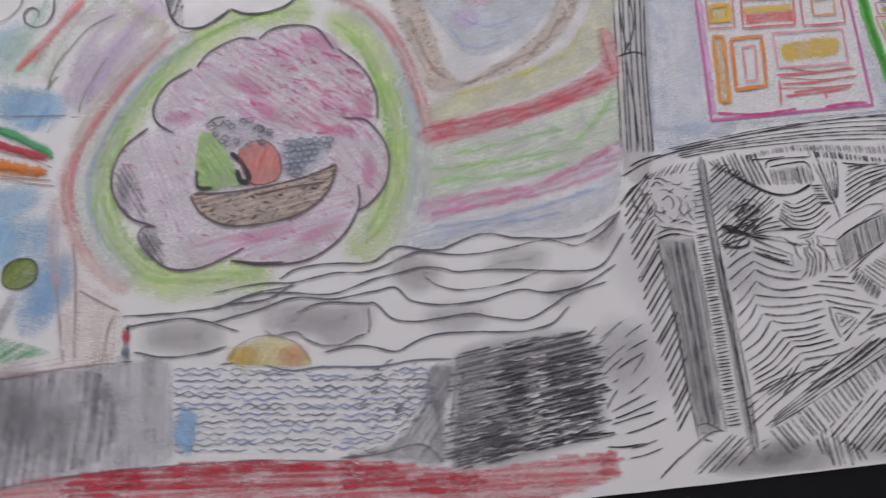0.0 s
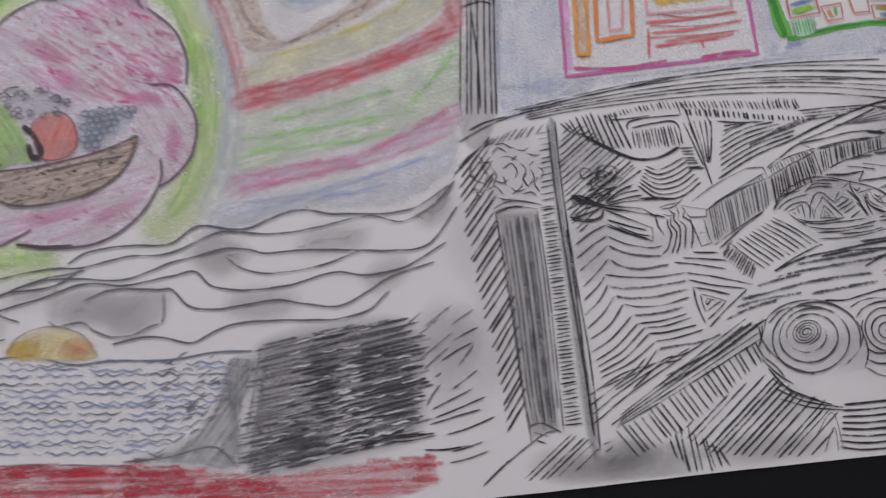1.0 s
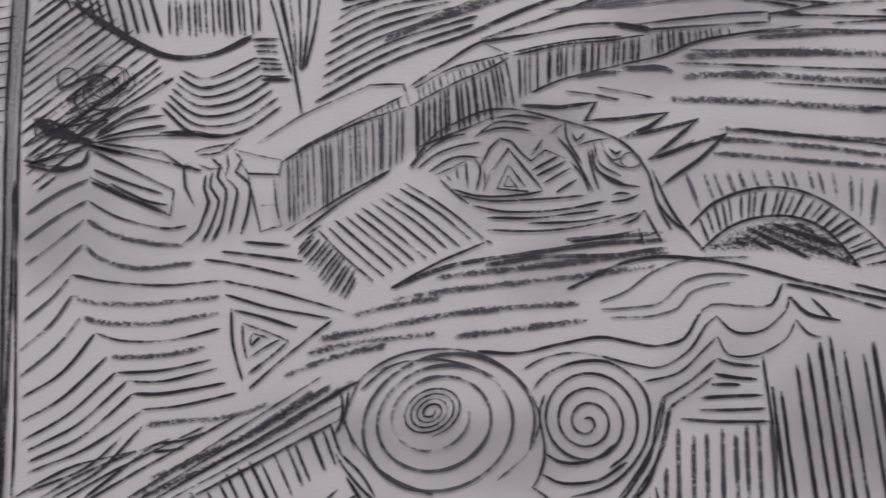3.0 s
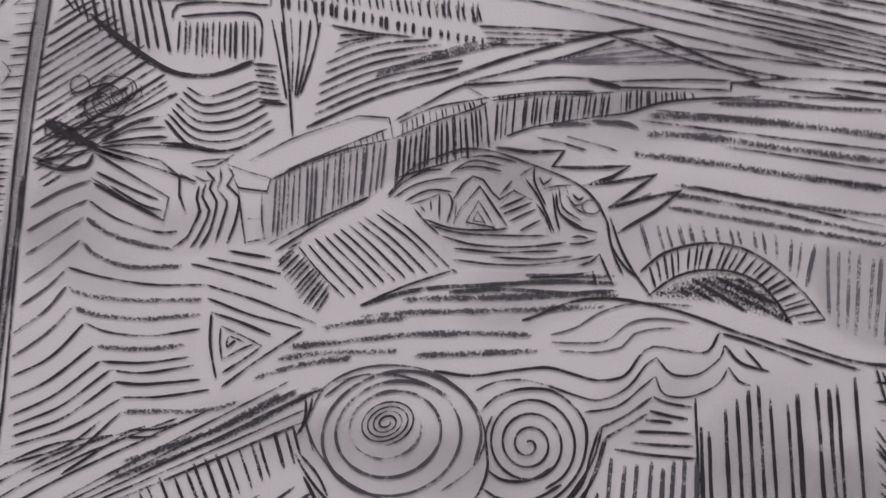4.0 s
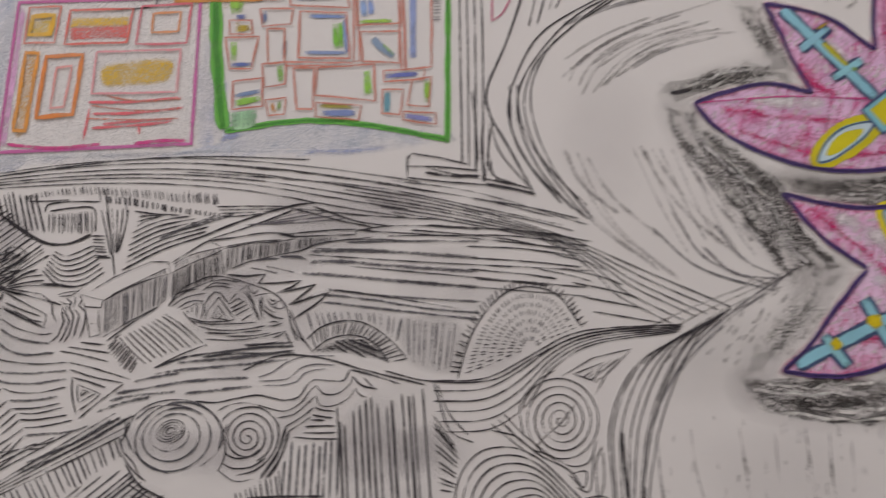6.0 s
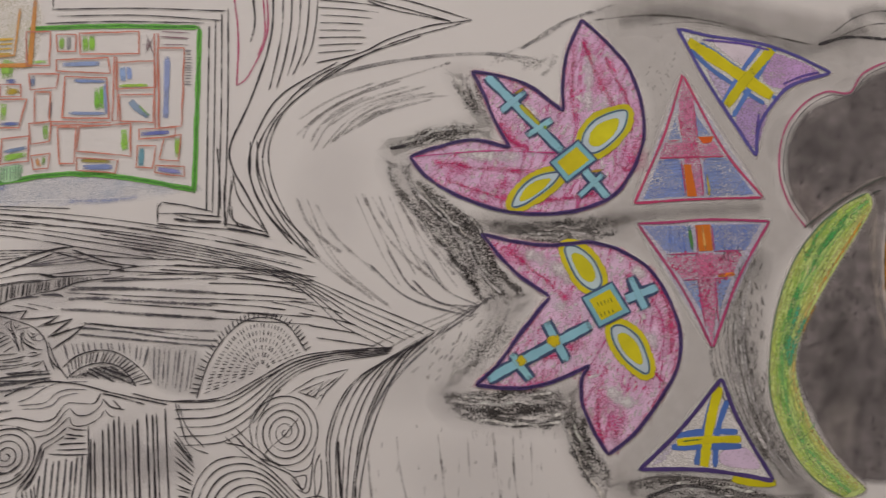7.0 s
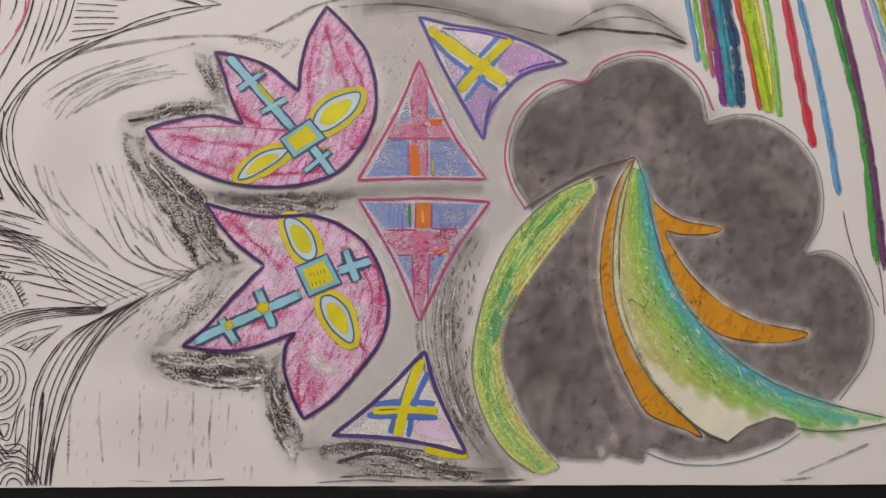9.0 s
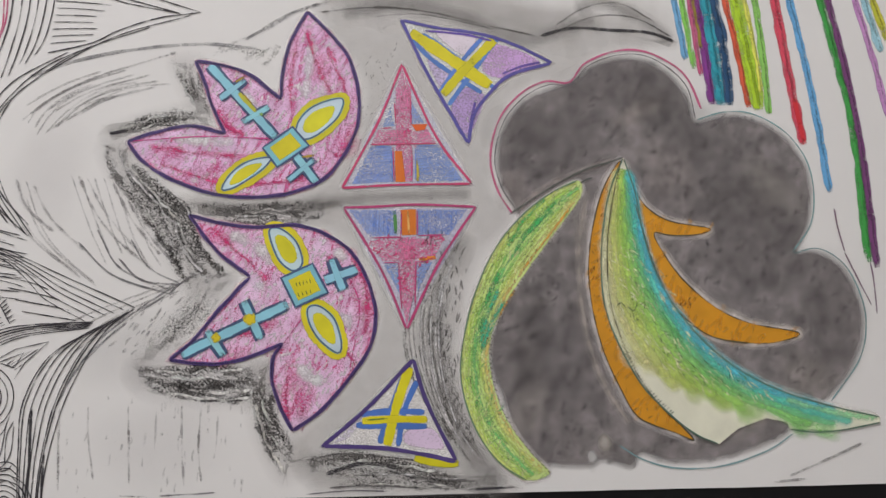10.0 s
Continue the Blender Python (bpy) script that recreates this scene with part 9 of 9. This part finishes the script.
left, right = [(841.3, 192.8), (831.6, 171.1), (825.6, 142.9), (823.8, 115.4), (826.6, 95.2), (833.8, 75.4), (844.2, 55.9), (858.6, 40), (872, 29.2), (884.1, 23.6)], [(842, 192.8), (847.3, 171.2), (849.8, 149.9), (855.1, 125.6), (863.9, 105.3), (877.2, 85.9), (895.6, 67.8), (920.6, 53.2), (949.1, 43.6), (977.1, 36.5)]
lf = left + [(895.8, 32), (912.5, 37.3), (923.7, 35.1), (925.6, 31), (954.1, 29.7), (976.7, 33.4)] + right[::-1]
m.line(right, 4.0, c("cfcbc8"), 0.6, soft=True, lv=-2, mat=BLEND)
m.area(lf, c("d6d4bd"), 1.15, 1.5, smooth=False)
pl, pr = even(path(left), 26), even(path(right), 26)
for k, (col, stop) in enumerate((("dbe2b0", 0.72), ("d2dd96", 0.76), ("c6da7e", 0.8), ("bcd76e", 0.84), ("b0d468", 0.88), ("a2d06c", 0.93), ("90cc7a", 0.98), ("7ac690", 1.0), ("60bfae", 1.0), ("5cb8c8", 0.92))):
    q = cut(pl + (pr - pl) * (k + 0.7) / 10.4, 0.03, stop - (0.1 if k < 6 else 0.0))
    if k < 7:
        for _ in range(5):
            g = q[-1 - int(rng.uniform(0, 2))]
            m.blob((g[0] + rng.uniform(-2, 8), g[1] + rng.uniform(-6, 3)), rng.uniform(5, 11), rng.uniform(4, 7), c(col), 0.4, -45, lv=0.4 + 0.1 * k, mat=BLEND)
    m.line(q, 6.5, c(col), 0.7, soft=True, mat=BLEND, lv=0.5 + 0.1 * k, wob=0.8)
    m.line(q, 4.4, c(col), 0.5, soft=True, mat=WAX, lv=1.6 + 0.1 * k, wob=1.4, vary=0.35)
    m.line(cut(q, rng.uniform(0.1, 0.4), rng.uniform(0.7, 1)), 1.3, tuple(v * 0.86 for v in c(col)), 0.26, mat=WAX, lv=3, wob=1.6, vary=0.5)
m.lines([[(861.7, 78.6), (878.7, 62.3), (900.9, 52.6)], [(857.8, 95.2), (872.9, 73.7), (891.5, 58.4)], [(849.1, 115.4), (857.9, 96.9), (870.1, 80.3)]], 4.2, c("6cb85a"), load=0.34, soft=True, mat=WAX, lv=3.2, wob=1.2)
m.lines([[(874.1, 90.2), (892.6, 71.4), (914.3, 55.8)], [(847.8, 149.9), (853.3, 129.1), (860.5, 110.3)]], 4.0, c("55b0c0"), load=0.4, soft=True, mat=WAX, lv=3.3)
m.line([(923.4, 47.8), (948.8, 40.4), (977, 35.3)], 5.0, c("93cf9a"), 0.6, soft=True, mat=WAX, lv=3.4)
m.dabs([(833.7, 142.9), (850.5, 139.5), (880.2, 81.9), (917, 49.4), (890.8, 49.4), (852.8, 68.8), (833.2, 101.9)], 110, 7, 0.9, c("d9e2ae"), 125, 25, load=0.5, lv=3.6, mat=WAX).dabs([(837.1, 142.9), (851.8, 132.5), (880.2, 81.9), (923.4, 47.8), (897.2, 47.8), (856.1, 68.8)], 70, 7, 0.9, c("62ac70"), 125, 25, load=0.3, lv=3.5, mat=WAX)
m.dabs([(837.8, 95.2), (859.4, 68.8), (890.8, 49.4), (904.1, 52.6), (870.5, 85.2), (849.5, 122.2)], 60, 3, 0.6, c("35502f"), 130, 50, load=0.55, lv=3.8)
m.lines([[(830.9, 102.6), (834.4, 105.2), (836.9, 101.9)], [(837.6, 103.2), (841.4, 100.2), (844.5, 105.9)], [(845, 103.2), (848.4, 105.2), (847.5, 100.2)], [(860.3, 107.9), (861.9, 106.6)]], 0.7, c("3d4a35"), load=0.7, lv=3.8)
m.lines([right, [(925.6, 31), (937.8, 29.1), (954.1, 29.7), (976.7, 33.4)], left], 0.9, c("4c6558"), load=0.85, mat=PENCIL, lv=4)
m.rungs(left[5:8], [(x + 2.2, y + 1.6) for x, y in left[5:8]], 24, 0.9, c("47523f"), load=0.75, mat=COAL)
m.done()

# coloured streaks falling onto the cloud
for pts, w, col in (([(876.3, 335.3), (881.2, 299), (885.2, 256.1)], 3.0, "6aa0c8"), ([(881.4, 335.3), (885.9, 299.1), (889.9, 250.4)], 3.0, "7fbb55"), ([(886.7, 335.4), (890.6, 299.1), (893.8, 245.5)], 2.6, "b5597c"), ([(888.9, 335.5), (893.6, 299.2), (896.2, 263.9)], 2.4, "8d7a35"), ([(891.1, 335.5), (895, 299.1), (898, 263.9), (899.8, 226.6)], 5.0, "7a3585"), ([(897.1, 335.5), (900.8, 299.2), (903.5, 264), (904.6, 225.9)], 5.4, "2c8fa3"), ([(902.9, 335.6), (906.3, 299.3), (909.6, 264), (910, 225.9)], 4.6, "23476b"), ([(908.1, 335.7), (912.9, 299.3), (917.9, 264.1), (921.7, 224.1)], 3.0, "c8563a"), ([(915.5, 335.8), (919.8, 299.5), (923.9, 264.1), (927.6, 222.3)], 6.6, "a4c52c"), ([(922.2, 336), (925.7, 299.6), (929, 264.2), (930.4, 233.7)], 2.2, "c9cc5a"), ([(928.1, 336.2), (932.2, 299.7), (933.6, 260.5), (933.7, 219.8)], 3.2, "86bb5c"), ([(941.4, 336.5), (944.9, 300), (947.9, 252.9), (952.3, 199.6)], 4.4, "c04457"), ([(950.2, 336.7), (954, 300.2), (959.6, 253.3), (963.5, 200.5), (964.9, 169)], 3.4, "5f9cc9"), ([(969.4, 337.5), (973.6, 300.9), (980, 253.7), (984.6, 208.4), (983.6, 125.9)], 4.6, "3f9446"), ([(974.5, 337.7), (978.3, 301.1), (983.9, 253.9), (987.7, 190), (987.2, 122.5)], 3.4, "6b3b6b"), ([(991.4, 338.6), (995.3, 301.9), (1003, 250.7), (1006.5, 216.5)], 3.0, "b07fb0"), ([(997.3, 339), (1001.1, 302.1), (1008.2, 258.7)], 3.6, "95bcc9"), ([(1002.4, 339.3), (1006.2, 302.4), (1012.7, 266.8)], 3.6, "b5b53a")):
    m = Motif("colour_streak", "bright oil pastel streak falling onto the cloud", mat=PASTEL, lift=2)
    m.line(pts, w * 1.6, c(col), 0.66, wob=0.6, taper=0.3, lv=1, mat=WAX)
    m.line([(x - 0.5, y) for x, y in pts], w * 0.7, c(col), 0.8, wob=1.1, taper=0.3, lv=1.5, mat=WAX)
    m.line([(x + 0.6, y) for x, y in pts], w * 0.4, tuple(v * 0.6 for v in c(col)), 0.45, wob=0.9, lv=2)
    m.done()
m = Motif("dark_mark", "short dark pastel mark at the right", mat=PASTEL, lift=3)
m.line([(999.2, 311.5), (1005.7, 303.1), (1013.4, 300.5)], 2.2, INK, 0.9)
m.done()
for pts, w, col, mt in (([(950.2, 230.1), (953.1, 199.7)], 3.2, c("c23038"), PASTEL), ([(966.2, 159.1), (967.1, 146.7), (969.3, 132.7)], 1.0, c("76606f"), PENCIL), ([(969.2, 132), (974, 119), (981.1, 100.3)], 1.0, c("76606f"), PENCIL), ([(983.6, 125.9), (984.3, 115.6), (983.7, 95.3)], 1.0, c("76606f"), PENCIL), ([(922.2, 5.4), (942.1, 13), (965.5, 22.4)], 1.6, GREY, PENCIL), ([(912.4, 2.3), (931.6, 3.8)], 1.6, GREY, PENCIL)):
    m = Motif("loose_mark", "small loose mark on bare paper", mat=mt, lift=2)
    m.line(pts, w, col, 0.45 if col is GREY else 0.75, lv=3)
    m.done()
